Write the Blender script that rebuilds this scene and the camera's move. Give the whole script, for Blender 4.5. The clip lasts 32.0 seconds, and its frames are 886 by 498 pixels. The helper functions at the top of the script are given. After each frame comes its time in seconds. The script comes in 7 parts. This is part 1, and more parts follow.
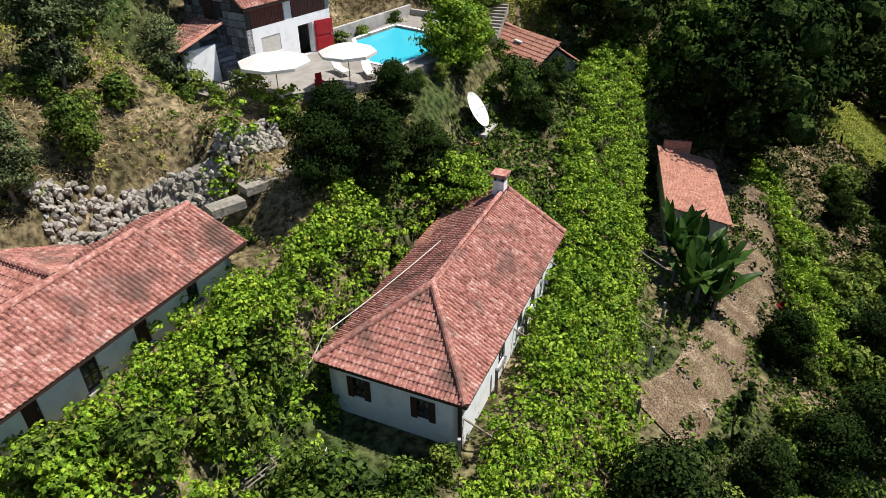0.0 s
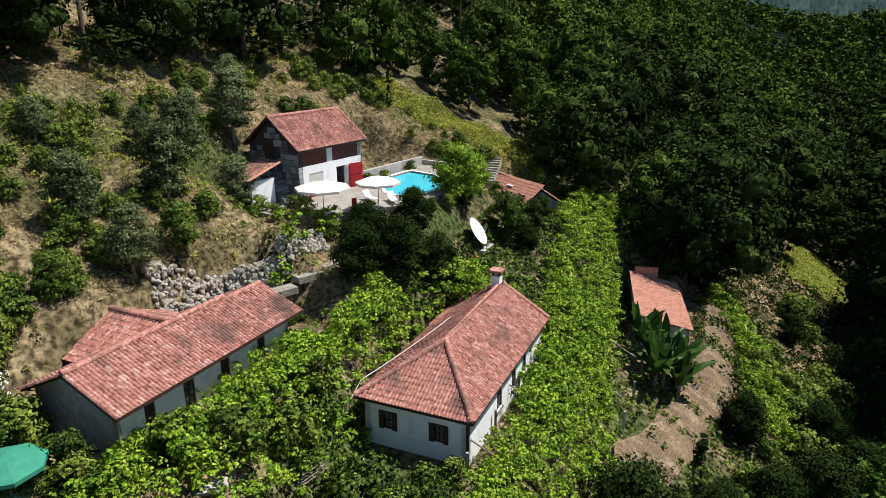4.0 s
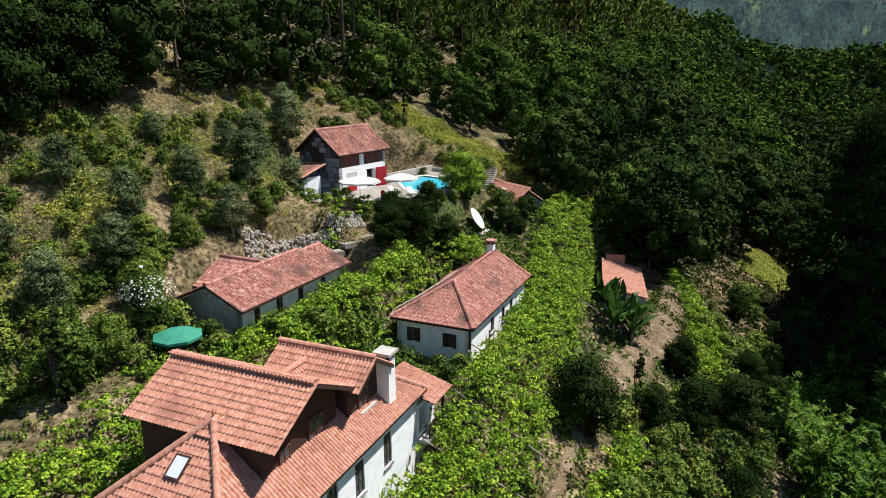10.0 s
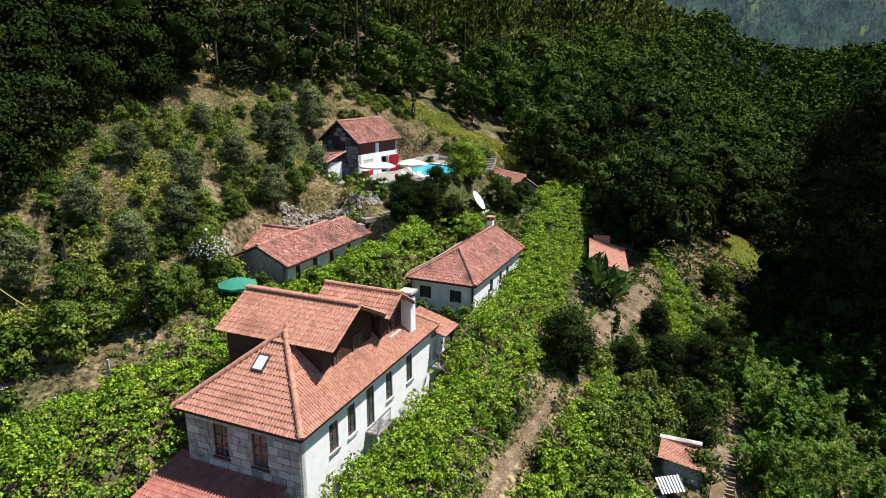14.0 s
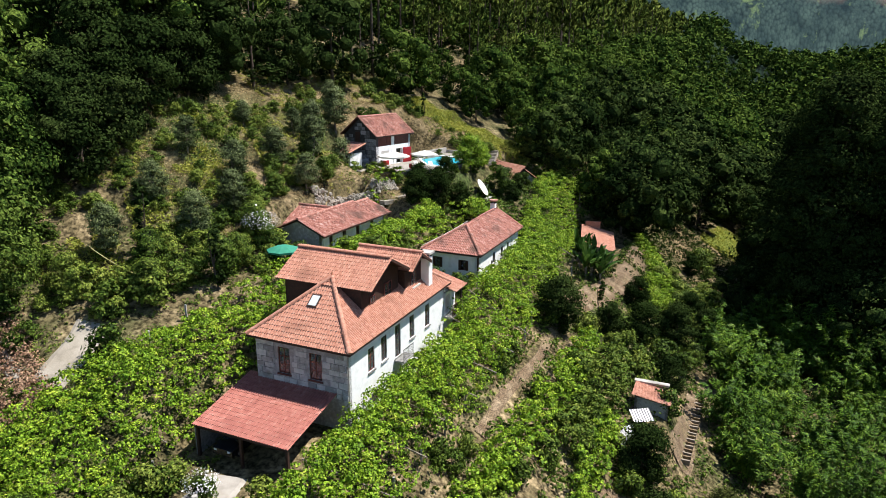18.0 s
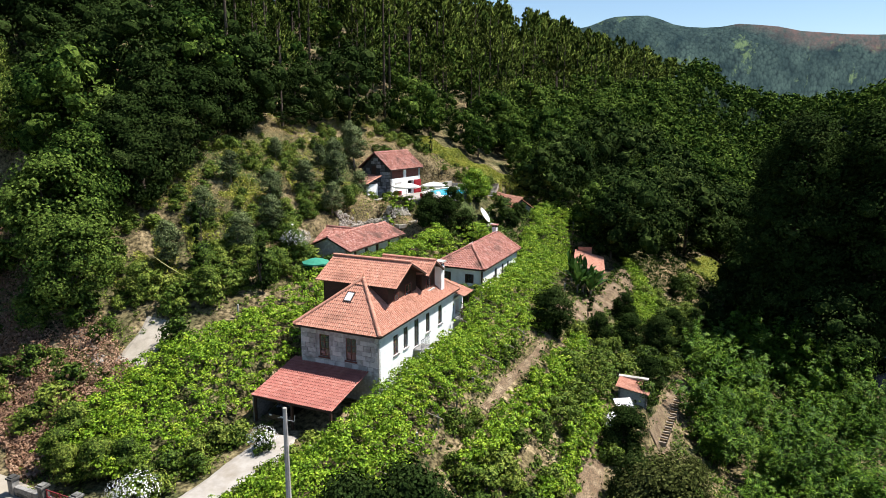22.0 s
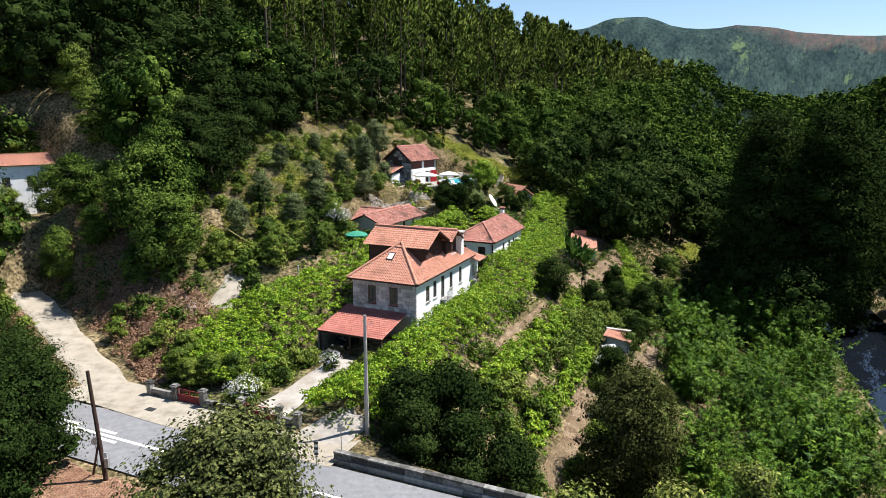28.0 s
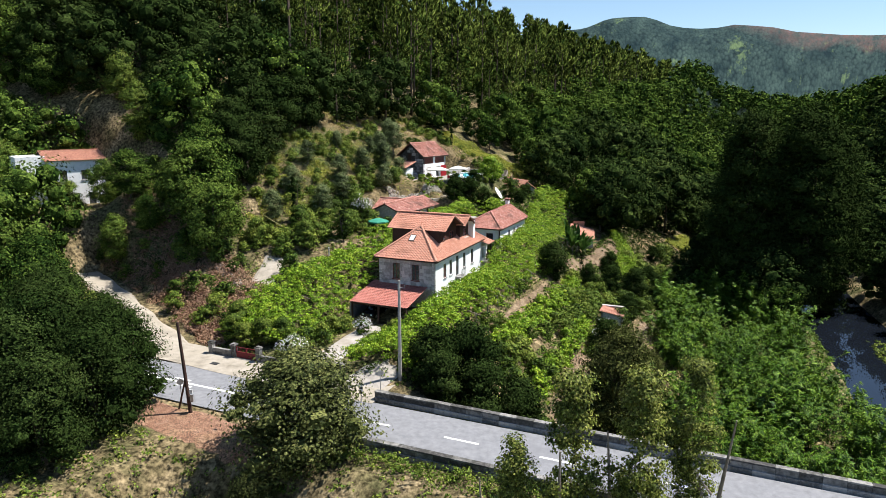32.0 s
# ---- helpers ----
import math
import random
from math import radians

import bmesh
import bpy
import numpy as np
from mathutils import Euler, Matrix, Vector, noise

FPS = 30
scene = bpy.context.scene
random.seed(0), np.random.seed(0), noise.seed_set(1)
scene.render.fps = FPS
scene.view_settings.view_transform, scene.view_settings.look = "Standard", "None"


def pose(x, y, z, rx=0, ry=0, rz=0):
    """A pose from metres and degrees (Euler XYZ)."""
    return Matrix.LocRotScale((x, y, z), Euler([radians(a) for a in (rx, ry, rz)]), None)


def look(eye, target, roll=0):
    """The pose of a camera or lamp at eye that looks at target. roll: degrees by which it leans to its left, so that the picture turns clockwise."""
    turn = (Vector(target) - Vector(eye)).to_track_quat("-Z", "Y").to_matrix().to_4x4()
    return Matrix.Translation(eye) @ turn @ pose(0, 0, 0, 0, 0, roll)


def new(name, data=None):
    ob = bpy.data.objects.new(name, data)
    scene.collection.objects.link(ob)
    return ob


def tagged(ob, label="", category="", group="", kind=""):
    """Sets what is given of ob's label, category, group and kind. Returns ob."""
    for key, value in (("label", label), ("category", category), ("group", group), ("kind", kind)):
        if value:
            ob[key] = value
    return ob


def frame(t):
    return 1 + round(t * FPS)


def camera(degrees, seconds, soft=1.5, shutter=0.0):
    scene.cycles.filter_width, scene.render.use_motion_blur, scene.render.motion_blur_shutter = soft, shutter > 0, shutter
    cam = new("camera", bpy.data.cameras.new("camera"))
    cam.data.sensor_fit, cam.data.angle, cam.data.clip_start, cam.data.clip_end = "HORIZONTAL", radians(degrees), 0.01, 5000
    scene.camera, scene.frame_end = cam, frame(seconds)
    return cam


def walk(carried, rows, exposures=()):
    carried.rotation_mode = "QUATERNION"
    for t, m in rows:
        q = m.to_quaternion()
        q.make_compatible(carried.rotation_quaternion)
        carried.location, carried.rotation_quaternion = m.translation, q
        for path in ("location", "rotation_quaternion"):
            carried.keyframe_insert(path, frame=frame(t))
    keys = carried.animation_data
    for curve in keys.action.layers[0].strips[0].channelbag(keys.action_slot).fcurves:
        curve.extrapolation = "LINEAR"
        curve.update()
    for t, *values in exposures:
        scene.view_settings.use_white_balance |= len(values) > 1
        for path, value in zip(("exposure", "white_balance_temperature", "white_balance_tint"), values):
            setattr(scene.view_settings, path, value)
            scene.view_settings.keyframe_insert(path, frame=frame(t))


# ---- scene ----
cam = camera(67.27, 32.0, soft=0.6)
# seconds, place, turn to the left, tilt, lean
PATH = [
    (0, 3.37, 64.09, 26.39, 1.64, -31.85, -0.89),
    (1, 3.22, 61.10, 26.43, 1.53, -28.41, -0.60),
    (2, 3.01, 58.49, 26.35, 1.40, -24.90, -0.40),
    (3, 2.92, 55.73, 26.36, 1.33, -21.32, -0.33),
    (4, 2.76, 53.11, 26.29, 1.17, -17.76, -0.26),
    (4.5, 2.76, 51.78, 26.28, 1.16, -16.01, -0.24),
    (4.8, 2.77, 50.93, 26.28, 1.18, -15.28, -0.25),
    (5.2, 2.78, 49.78, 26.28, 1.20, -15.06, -0.27),
    (6.5, 2.81, 46.07, 26.29, 1.29, -15.04, -0.32),
    (7, 2.79, 44.57, 26.30, 1.29, -15.06, -0.31),
    (8, 2.71, 41.64, 26.22, 1.29, -15.07, -0.28),
    (9, 2.62, 38.86, 26.12, 1.33, -15.05, -0.35),
    (10, 2.45, 36.21, 26.17, 1.28, -15.10, -0.30),
    (11, 2.35, 33.56, 26.17, 1.30, -15.12, -0.25),
    (12, 2.26, 30.78, 26.39, 1.30, -15.26, -0.10),
    (13, 2.11, 28.17, 26.50, 1.25, -15.33, -0.02),
    (14, 1.88, 25.65, 26.54, 1.19, -15.39, 0.10),
    (14.5, 1.81, 24.35, 26.55, 1.24, -15.37, 0.08),
    (16.5, 1.43, 18.71, 26.73, 1.26, -15.36, 0.21),
    (17, 1.36, 17.32, 26.70, 1.29, -15.32, 0.28),
    (18, 1.16, 14.49, 26.72, 1.28, -15.30, 0.30),
    (18.5, 1.01, 13.11, 26.72, 1.22, -15.12, 0.52),
    (19, 0.99, 11.68, 26.57, 1.28, -14.29, 0.23),
    (19.5, 0.91, 10.19, 26.71, 1.25, -13.18, 0.41),
    (20, 0.88, 8.75, 26.59, 1.31, -12.02, 0.33),
    (20.5, 0.76, 7.34, 26.59, 1.30, -11.75, 0.40),
    (21, 0.68, 5.91, 26.46, 1.35, -11.69, 0.21),
    (22, 0.38, 3.09, 26.43, 1.31, -11.73, 0.23),
    (23, 0.00, -0.00, 26.60, 1.25, -11.86, 0.41),
    (24, -0.16, -2.77, 26.36, 1.32, -11.79, 0.33),
    (25, -0.47, -5.35, 26.24, 1.33, -11.75, 0.23),
    (25.5, -0.62, -6.71, 26.21, 1.34, -11.73, 0.18),
    (27.5, -1.46, -12.05, 26.26, 1.26, -11.70, 0.23),
    (28, -1.80, -13.30, 26.14, 1.26, -11.66, 0.19),
    (29, -2.43, -15.95, 26.31, 1.21, -11.74, 0.28),
    (30, -2.89, -18.63, 26.31, 1.21, -11.74, 0.24),
    (31, -3.32, -21.37, 26.25, 1.19, -11.72, 0.20),
    (32, -3.58, -24.32, 26.11, 1.22, -11.68, 0.09),
]


def aimed(x, y, z, turn, tilt, lean):
    a, b = radians(turn), radians(tilt)
    ahead = Vector((-math.sin(a) * math.cos(b), math.cos(a) * math.cos(b), math.sin(b)))
    return look((x, y, z), Vector((x, y, z)) + ahead * 50, lean)


walk(cam, [(row[0], aimed(*row[1:])) for row in PATH], [(0, 0.42), (8, 0.54), (14, 0.62), (18, 0.76), (32, 0.92)])

# ---- light: high summer sun from down the valley, clear sky ----
SUN_EL, SUN_AZ = radians(62), math.atan2(0.96, 0.28)
world = bpy.data.worlds.new("world")
scene.world = world
world.use_nodes = True
sky = world.node_tree.nodes.new("ShaderNodeTexSky")
sky.sky_type, sky.sun_disc = "NISHITA", False
sky.sun_elevation, sky.sun_rotation = SUN_EL, SUN_AZ
sky.air_density, sky.dust_density, sky.ozone_density = 1.0, 0.1, 4.0
world.node_tree.links.new(sky.outputs[0], world.node_tree.nodes["Background"].inputs[0])
world.node_tree.nodes["Background"].inputs[1].default_value = 0.078
lamp = bpy.data.lights.new("sun", "SUN")
lamp.energy, lamp.angle, lamp.color = 5.0, radians(0.53), (1.0, 0.96, 0.915)
sun = new("sun", lamp)
sun.matrix_world = look((60, -40, 120), (60 - math.sin(SUN_AZ) * math.cos(SUN_EL), -40 - math.cos(SUN_AZ) * math.cos(SUN_EL), 120 - math.sin(SUN_EL)))


# ---- the lie of the land: s runs downhill to the river, r runs up the valley ----
def ease(a, b, x):
    k = np.clip((x - a) / (b - a), 0.0, 1.0)
    return k * k * (3 - 2 * k)


def wave(x, y, size, seed):
    """Smooth bumps of about that size, between -1 and 1."""
    a, b = x / size + seed * 1.7, y / size - seed * 2.3
    return (np.sin(a + 1.3 * np.sin(0.7 * b + seed)) * np.cos(b - 1.1 * np.sin(0.6 * a)) + 0.5 * np.sin(2.1 * a + 1.7 * b)) / 1.5


def ground(x, y):
    x, y = np.asarray(x, float), np.asarray(y, float)
    s, r = 0.924 * x - 0.382 * y, 0.382 * x + 0.924 * y
    d = -28.0 - s
    up, down = np.maximum(d, 0.0), np.minimum(d, 0.0)
    grow = 0.3 + 0.7 * ease(38, 80, r)
    hill = 3.6 + 0.46 * up * grow + 0.05 * (r - 78) * ease(-4, 12, d) + 0.56 * down
    hill = hill + 0.14 * np.maximum(d - 24, 0.0) * grow
    hill = np.where(hill > 0, 80 * np.tanh(hill / 80), hill)
    hill = hill + 0.5 * wave(x, y, 9, 1) * ease(12, 30, up) + 2.5 * wave(x, y, 38, 2) * ease(45, 90, up)
    valley = -12.6 + 0.4 * wave(x, y, 17, 3)
    away = ease(500, 1300, np.hypot(x, y))
    low = np.maximum(hill * (1 - away), valley)
    # terraces stepped into the slope round the houses
    low = low - 0.35 * np.sin(low * 2.4) * ease(2, 10, up) * (1 - ease(30, 45, up))
    # the opposite bank, far side of the river
    low = low + 70 * ease(36, 125, s) * (1 - ease(420, 800, r))
    # mountains that close the valley
    far = np.hypot(x, y)
    k = x / np.maximum(y, 1.0)
    crest = 322 - 62 * ease(0.3, 0.75, k) + 46 * np.exp(-((k - 0.245) / 0.055) ** 2) + 16 * np.exp(-((k - 0.42) / 0.05) ** 2) + 6 * wave(k * 100, k * 60, 3, 5) - 60 * ease(0.2, -0.1, k)
    low = low + np.where(y > 0, (crest - 30) * ease(900, 2450, far) ** 1.25, 60 * ease(200, 1200, far)) + 12 * wave(x, y, 190, 6) * ease(500, 1200, far)
    low = low + 36 * ease(430, 800, far) * (1 - ease(900, 1500, far)) * ease(0.27, 0.38, k) * (y > 0)
    # the river's bed
    bed = np.abs(s - 27 - 5 * np.sin(r / 40))
    low = low - 3.2 * (1 - ease(5, 10, bed)) * (1 - ease(320, 420, r))
    # the shelf of the road, and the slope down to it
    shelf = ease(28.5, 50, r) * ease(-30, -44, s) + ease(27.6, 33, r) * (1 - ease(-30, -44, s))
    flat = 0.0 * low + 0.016 * np.maximum(-46 - s, 0.0) - 0.0 * r
    near = -7.0 * (1 - ease(6, 15, r)) * ease(-36, -28, s)
    z = flat * (1 - shelf) + low * shelf + near * (1 - shelf)
    # the cutting of the lane that climbs to the west, and the court in front of the house
    lane = lane_off(x, y)
    z = z + (lane_height(x, y) - z) * (1 - ease(2.2, 7.0, lane))
    court = np.maximum(np.abs(s + 32.3) - 4.2, np.abs(r - 40.0) - 9.5)
    z = z + (0.15 + 0.035 * np.clip(r - 30, 0, 20) - z) * (1 - ease(0, 4.5, court))
    # level ground under the houses and the terrace of the pool
    for cs, cr, hs, hr, level, soft in PADS:
        off = np.maximum(np.abs(s - cs) - hs, np.abs(r - cr) - hr)
        z = z + (level - z) * (1 - ease(0, soft, off))
    return z


def lane_off(x, y):
    """How far a place is from the middle of the lane."""
    px, py, best = -32.5, 43.0, None
    for qx, qy in ((-36.3, 47.4), (-42.4, 53.2), (-49.8, 61.2), (-57.0, 68.0)):
        k = np.clip(((x - px) * (qx - px) + (y - py) * (qy - py)) / ((qx - px) ** 2 + (qy - py) ** 2), 0, 1)
        off = np.hypot(x - px - k * (qx - px), y - py - k * (qy - py))
        best = off if best is None else np.minimum(best, off)
        px, py = qx, qy
    return best


def lane_height(x, y):
    return 0.02 + 0.1 * np.maximum(np.hypot(x + 33, y - 44) - 4, 0.0)


# centre and half size along s and r, level and width of the slope round it
PADS = [
    (-28.6, 56.5, 4.6, 8.5, 1.5, 3.0),
    (-30.5, 81.5, 4.4, 9.0, 4.1, 2.5),
    (-42.6, 76.0, 4.2, 8.5, 8.0, 2.5),
    (-47.5, 104.5, 7.0, 9.0, 12.5, 3.0),
    (-53.2, 93.0, 2.8, 3.4, 12.6, 1.6),
    (-37.0, 119.0, 3.5, 5.0, 8.2, 3.0),
    (-91.5, 48.5, 8.0, 6.0, 11.5, 5.0),
    (-22.3, 114.5, 4.0, 8.0, -1.2, 4.0),
    (-11.0, 75.0, 2.5, 2.5, -5.0, 3.0),
]


# ---- materials ----
def material(name, stops, scale=1.0, detail=6.0, rough=0.85, bump=0.0, bump_scale=8.0, metal=0.0, second=None, second_scale=0.25, island=0.0, random_ob=0.0, leaf=0.0, spec=0.3, fine=0.0):
    """Noise through a ramp of colours, a second larger noise of stains, relief, and change from piece to piece."""
    m = bpy.data.materials.new(name)
    m.use_nodes = True
    n, link = m.node_tree.nodes, m.node_tree.links.new
    shader = n["Principled BSDF"]
    shader.inputs["Roughness"].default_value, shader.inputs["Metallic"].default_value = rough, metal
    shader.inputs["Specular IOR Level"].default_value = spec
    where = n.new("ShaderNodeNewGeometry")
    grain = n.new("ShaderNodeTexNoise")
    grain.inputs["Scale"].default_value, grain.inputs["Detail"].default_value, grain.inputs["Roughness"].default_value = scale, detail, 0.65
    link(where.outputs["Position"], grain.inputs["Vector"])
    ramp = n.new("ShaderNodeValToRGB")
    for i, (at, colour) in enumerate(stops):
        e = ramp.color_ramp.elements[i] if i < 2 else ramp.color_ramp.elements.new(at)
        e.position, e.color = at, (*colour, 1)
    fac = grain.outputs["Fac"]
    if island or random_ob:
        add = n.new("ShaderNodeMath")
        add.operation = "MULTIPLY_ADD"
        if island:
            link(where.outputs["Random Per Island"], add.inputs[0])
        else:
            info = n.new("ShaderNodeObjectInfo")
            link(info.outputs["Random"], add.inputs[0])
        amount = island or random_ob
        add.inputs[1].default_value = amount
        shift = n.new("ShaderNodeMath")
        shift.operation = "ADD"
        shift.inputs[1].default_value = -amount / 2
        link(fac, shift.inputs[0])
        link(shift.outputs[0], add.inputs[2])
        fac = add.outputs[0]
        if island and random_ob:
            info = n.new("ShaderNodeObjectInfo")
            more = n.new("ShaderNodeMath")
            more.operation = "MULTIPLY_ADD"
            link(info.outputs["Random"], more.inputs[0])
            more.inputs[1].default_value = random_ob
            less = n.new("ShaderNodeMath")
            less.operation = "ADD"
            less.inputs[1].default_value = -random_ob / 2
            link(fac, less.inputs[0])
            link(less.outputs[0], more.inputs[2])
            fac = more.outputs[0]
    link(fac, ramp.inputs[0])
    colour = ramp.outputs[0]
    if second:
        big = n.new("ShaderNodeTexNoise")
        big.inputs["Scale"].default_value, big.inputs["Detail"].default_value = second_scale, 5.0
        link(where.outputs["Position"], big.inputs["Vector"])
        cut = n.new("ShaderNodeMapRange")
        cut.inputs["From Min"].default_value, cut.inputs["From Max"].default_value = second[1], second[2]
        link(big.outputs["Fac"], cut.inputs["Value"])
        mix = n.new("ShaderNodeMix")
        mix.data_type = "RGBA"
        link(cut.outputs[0], mix.inputs[0])
        link(colour, mix.inputs[6])
        mix.inputs[7].default_value = (*second[0], 1)
        colour = mix.outputs[2]
    if fine:
        speck = n.new("ShaderNodeTexNoise")
        speck.inputs["Scale"].default_value, speck.inputs["Detail"].default_value, speck.inputs["Roughness"].default_value = fine, 4.0, 0.6
        link(where.outputs["Position"], speck.inputs["Vector"])
        much = n.new("ShaderNodeMapRange")
        for key, value in (("From Min", 0.38), ("From Max", 0.66), ("To Min", 0.3), ("To Max", 1.7)):
            much.inputs[key].default_value = value
        link(speck.outputs["Fac"], much.inputs["Value"])
        times = n.new("ShaderNodeVectorMath")
        times.operation = "SCALE"
        link(colour, times.inputs[0])
        link(much.outputs[0], times.inputs["Scale"])
        colour = times.outputs[0]
        relief = n.new("ShaderNodeBump")
        relief.inputs["Strength"].default_value, relief.inputs["Distance"].default_value = 0.7, 0.6 / fine
        link(speck.outputs["Fac"], relief.inputs["Height"])
        link(relief.outputs[0], shader.inputs["Normal"])
    link(colour, shader.inputs["Base Color"])
    if bump:
        fine = n.new("ShaderNodeTexNoise")
        fine.inputs["Scale"].default_value, fine.inputs["Detail"].default_value = bump_scale, 6.0
        link(where.outputs["Position"], fine.inputs["Vector"])
        relief = n.new("ShaderNodeBump")
        relief.inputs["Strength"].default_value, relief.inputs["Distance"].default_value = bump, 0.05
        link(fine.outputs["Fac"], relief.inputs["Height"])
        link(relief.outputs[0], shader.inputs["Normal"])
    if leaf:
        glow = n.new("ShaderNodeBsdfTranslucent")
        link(colour, glow.inputs[0])
        both = n.new("ShaderNodeMixShader")
        both.inputs[0].default_value = leaf
        link(shader.outputs[0], both.inputs[1])
        link(glow.outputs[0], both.inputs[2])
        link(both.outputs[0], n["Material Output"].inputs[0])
    return m


EARTH = material("earth", [(0.3, (0.04, 0.042, 0.018)), (0.5, (0.14, 0.11, 0.058)), (0.62, (0.26, 0.2, 0.115)), (0.78, (0.07, 0.085, 0.028))], 0.35, 12, 0.95, 0.8, 3, second=((0.045, 0.07, 0.02), 0.5, 0.68), second_scale=0.06, spec=0.03, fine=2.6)


def land():
    """Dry earth near by; beyond the valley the far slopes' woods, fields and bare tops, the farthest with haze in their
    colour.
    """
    m = EARTH
    n, link = m.node_tree.nodes, m.node_tree.links.new
    shader = n["Principled BSDF"]
    near = shader.inputs["Base Color"].links[0].from_socket
    where = n.new("ShaderNodeNewGeometry")
    off = n.new("ShaderNodeVectorMath")
    off.operation = "LENGTH"
    link(where.outputs["Position"], off.inputs[0])

    def cut(socket, a, b):
        r = n.new("ShaderNodeMapRange")
        r.inputs["From Min"].default_value, r.inputs["From Max"].default_value = a, b
        link(socket, r.inputs["Value"])
        return r.outputs[0]

    apart = n.new("ShaderNodeSeparateXYZ")
    link(where.outputs["Position"], apart.inputs[0])
    ratio = n.new("ShaderNodeMath")
    ratio.operation = "DIVIDE"
    link(apart.outputs["X"], ratio.inputs[0])
    link(apart.outputs["Y"], ratio.inputs[1])
    across = n.new("ShaderNodeMath")
    across.operation = "MULTIPLY"
    link(ratio.outputs[0], across.inputs[0])
    across.inputs[1].default_value = 2300.0
    tall = n.new("ShaderNodeCombineXYZ")
    link(across.outputs[0], tall.inputs["X"])
    link(apart.outputs["Z"], tall.inputs["Z"])

    def noise_at(scale, detail):
        t = n.new("ShaderNodeTexNoise")
        t.inputs["Scale"].default_value, t.inputs["Detail"].default_value, t.inputs["Roughness"].default_value = scale, detail, 0.7
        link(tall.outputs[0], t.inputs["Vector"])
        return t.outputs["Fac"]

    def mixed(fac, a, b):
        x = n.new("ShaderNodeMix")
        x.data_type = "RGBA"
        link(fac, x.inputs[0])
        for socket, value in ((x.inputs[6], a), (x.inputs[7], b)):
            if isinstance(value, tuple):
                socket.default_value = (*value, 1)
            else:
                link(value, socket)
        return x.outputs[2]

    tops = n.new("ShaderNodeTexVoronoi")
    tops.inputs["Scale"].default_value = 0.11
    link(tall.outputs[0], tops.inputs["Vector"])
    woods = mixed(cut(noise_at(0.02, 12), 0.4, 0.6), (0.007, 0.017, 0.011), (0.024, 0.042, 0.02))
    # hollows between crowns painted near black, as the trees' own shade
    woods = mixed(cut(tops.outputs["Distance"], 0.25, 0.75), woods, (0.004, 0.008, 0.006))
    fields = mixed(cut(noise_at(0.0045, 6), 0.6, 0.64), woods, (0.06, 0.085, 0.03))
    crowns = n.new("ShaderNodeBump")
    crowns.invert = True
    crowns.inputs["Strength"].default_value, crowns.inputs["Distance"].default_value = 0.5, 4.0
    link(tops.outputs["Distance"], crowns.inputs["Height"])
    old = shader.inputs["Normal"].links[0].from_socket
    both = n.new("ShaderNodeMix")
    both.data_type = "VECTOR"
    link(cut(off.outputs["Value"], 260, 420), both.inputs[0])
    link(old, both.inputs[4])
    link(crowns.outputs[0], both.inputs[5])
    link(both.outputs[1], shader.inputs["Normal"])
    high = n.new("ShaderNodeSeparateXYZ")
    link(where.outputs["Position"], high.inputs[0])
    east = n.new("ShaderNodeMath")
    east.operation = "MULTIPLY"
    rough_z = n.new("ShaderNodeMath")
    rough_z.operation = "MULTIPLY_ADD"
    link(noise_at(0.006, 8), rough_z.inputs[0])
    rough_z.inputs[1].default_value = 150.0
    link(high.outputs["Z"], rough_z.inputs[2])
    link(cut(rough_z.outputs[0], 245, 285), east.inputs[0])
    link(cut(high.outputs["X"], 780, 960), east.inputs[1])
    bare = mixed(east.outputs[0], fields, (0.13, 0.08, 0.065))
    # farthest woods: distance haze mixed into the colour as a bluer tone
    hazy_woods = mixed(cut(noise_at(0.011, 12), 0.36, 0.64), (0.007, 0.018, 0.021), (0.044, 0.072, 0.062))
    # the same painted crown shade, weaker, on the farthest slopes
    hazy_woods = mixed(cut(tops.outputs["Distance"], 0.45, 1.0), hazy_woods, (0.008, 0.017, 0.019))
    terraces = mixed(cut(noise_at(0.009, 9), 0.58, 0.63), hazy_woods, (0.085, 0.125, 0.06))
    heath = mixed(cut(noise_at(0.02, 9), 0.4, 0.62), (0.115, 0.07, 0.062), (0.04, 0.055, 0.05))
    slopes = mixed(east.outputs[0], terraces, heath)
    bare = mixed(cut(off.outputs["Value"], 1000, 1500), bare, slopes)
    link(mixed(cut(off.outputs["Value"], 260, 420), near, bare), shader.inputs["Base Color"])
    return m


TILE_OLD = material("old_tile", [(0.28, (0.075, 0.036, 0.03)), (0.44, (0.31, 0.125, 0.095)), (0.56, (0.44, 0.2, 0.155)), (0.7, (0.57, 0.42, 0.36))], 5.0, 10, 0.95, 0.3, 14, second=((0.13, 0.075, 0.058), 0.5, 0.72), second_scale=0.6, island=0.16)
TILE_NEW = material("clay_tile", [(0.28, (0.24, 0.105, 0.072)), (0.48, (0.47, 0.215, 0.145)), (0.68, (0.56, 0.325, 0.24))], 5.0, 10, 0.92, 0.2, 14, second=((0.27, 0.125, 0.085), 0.54, 0.78), second_scale=0.5, island=0.12)
TILE_RED = material("red_tile", [(0.3, (0.3, 0.1, 0.078)), (0.55, (0.41, 0.16, 0.125)), (0.75, (0.5, 0.27, 0.22))], 2.5, 8, 0.85, 0.2, 14, second=((0.28, 0.1, 0.08), 0.5, 0.75), second_scale=0.4, island=0.1)
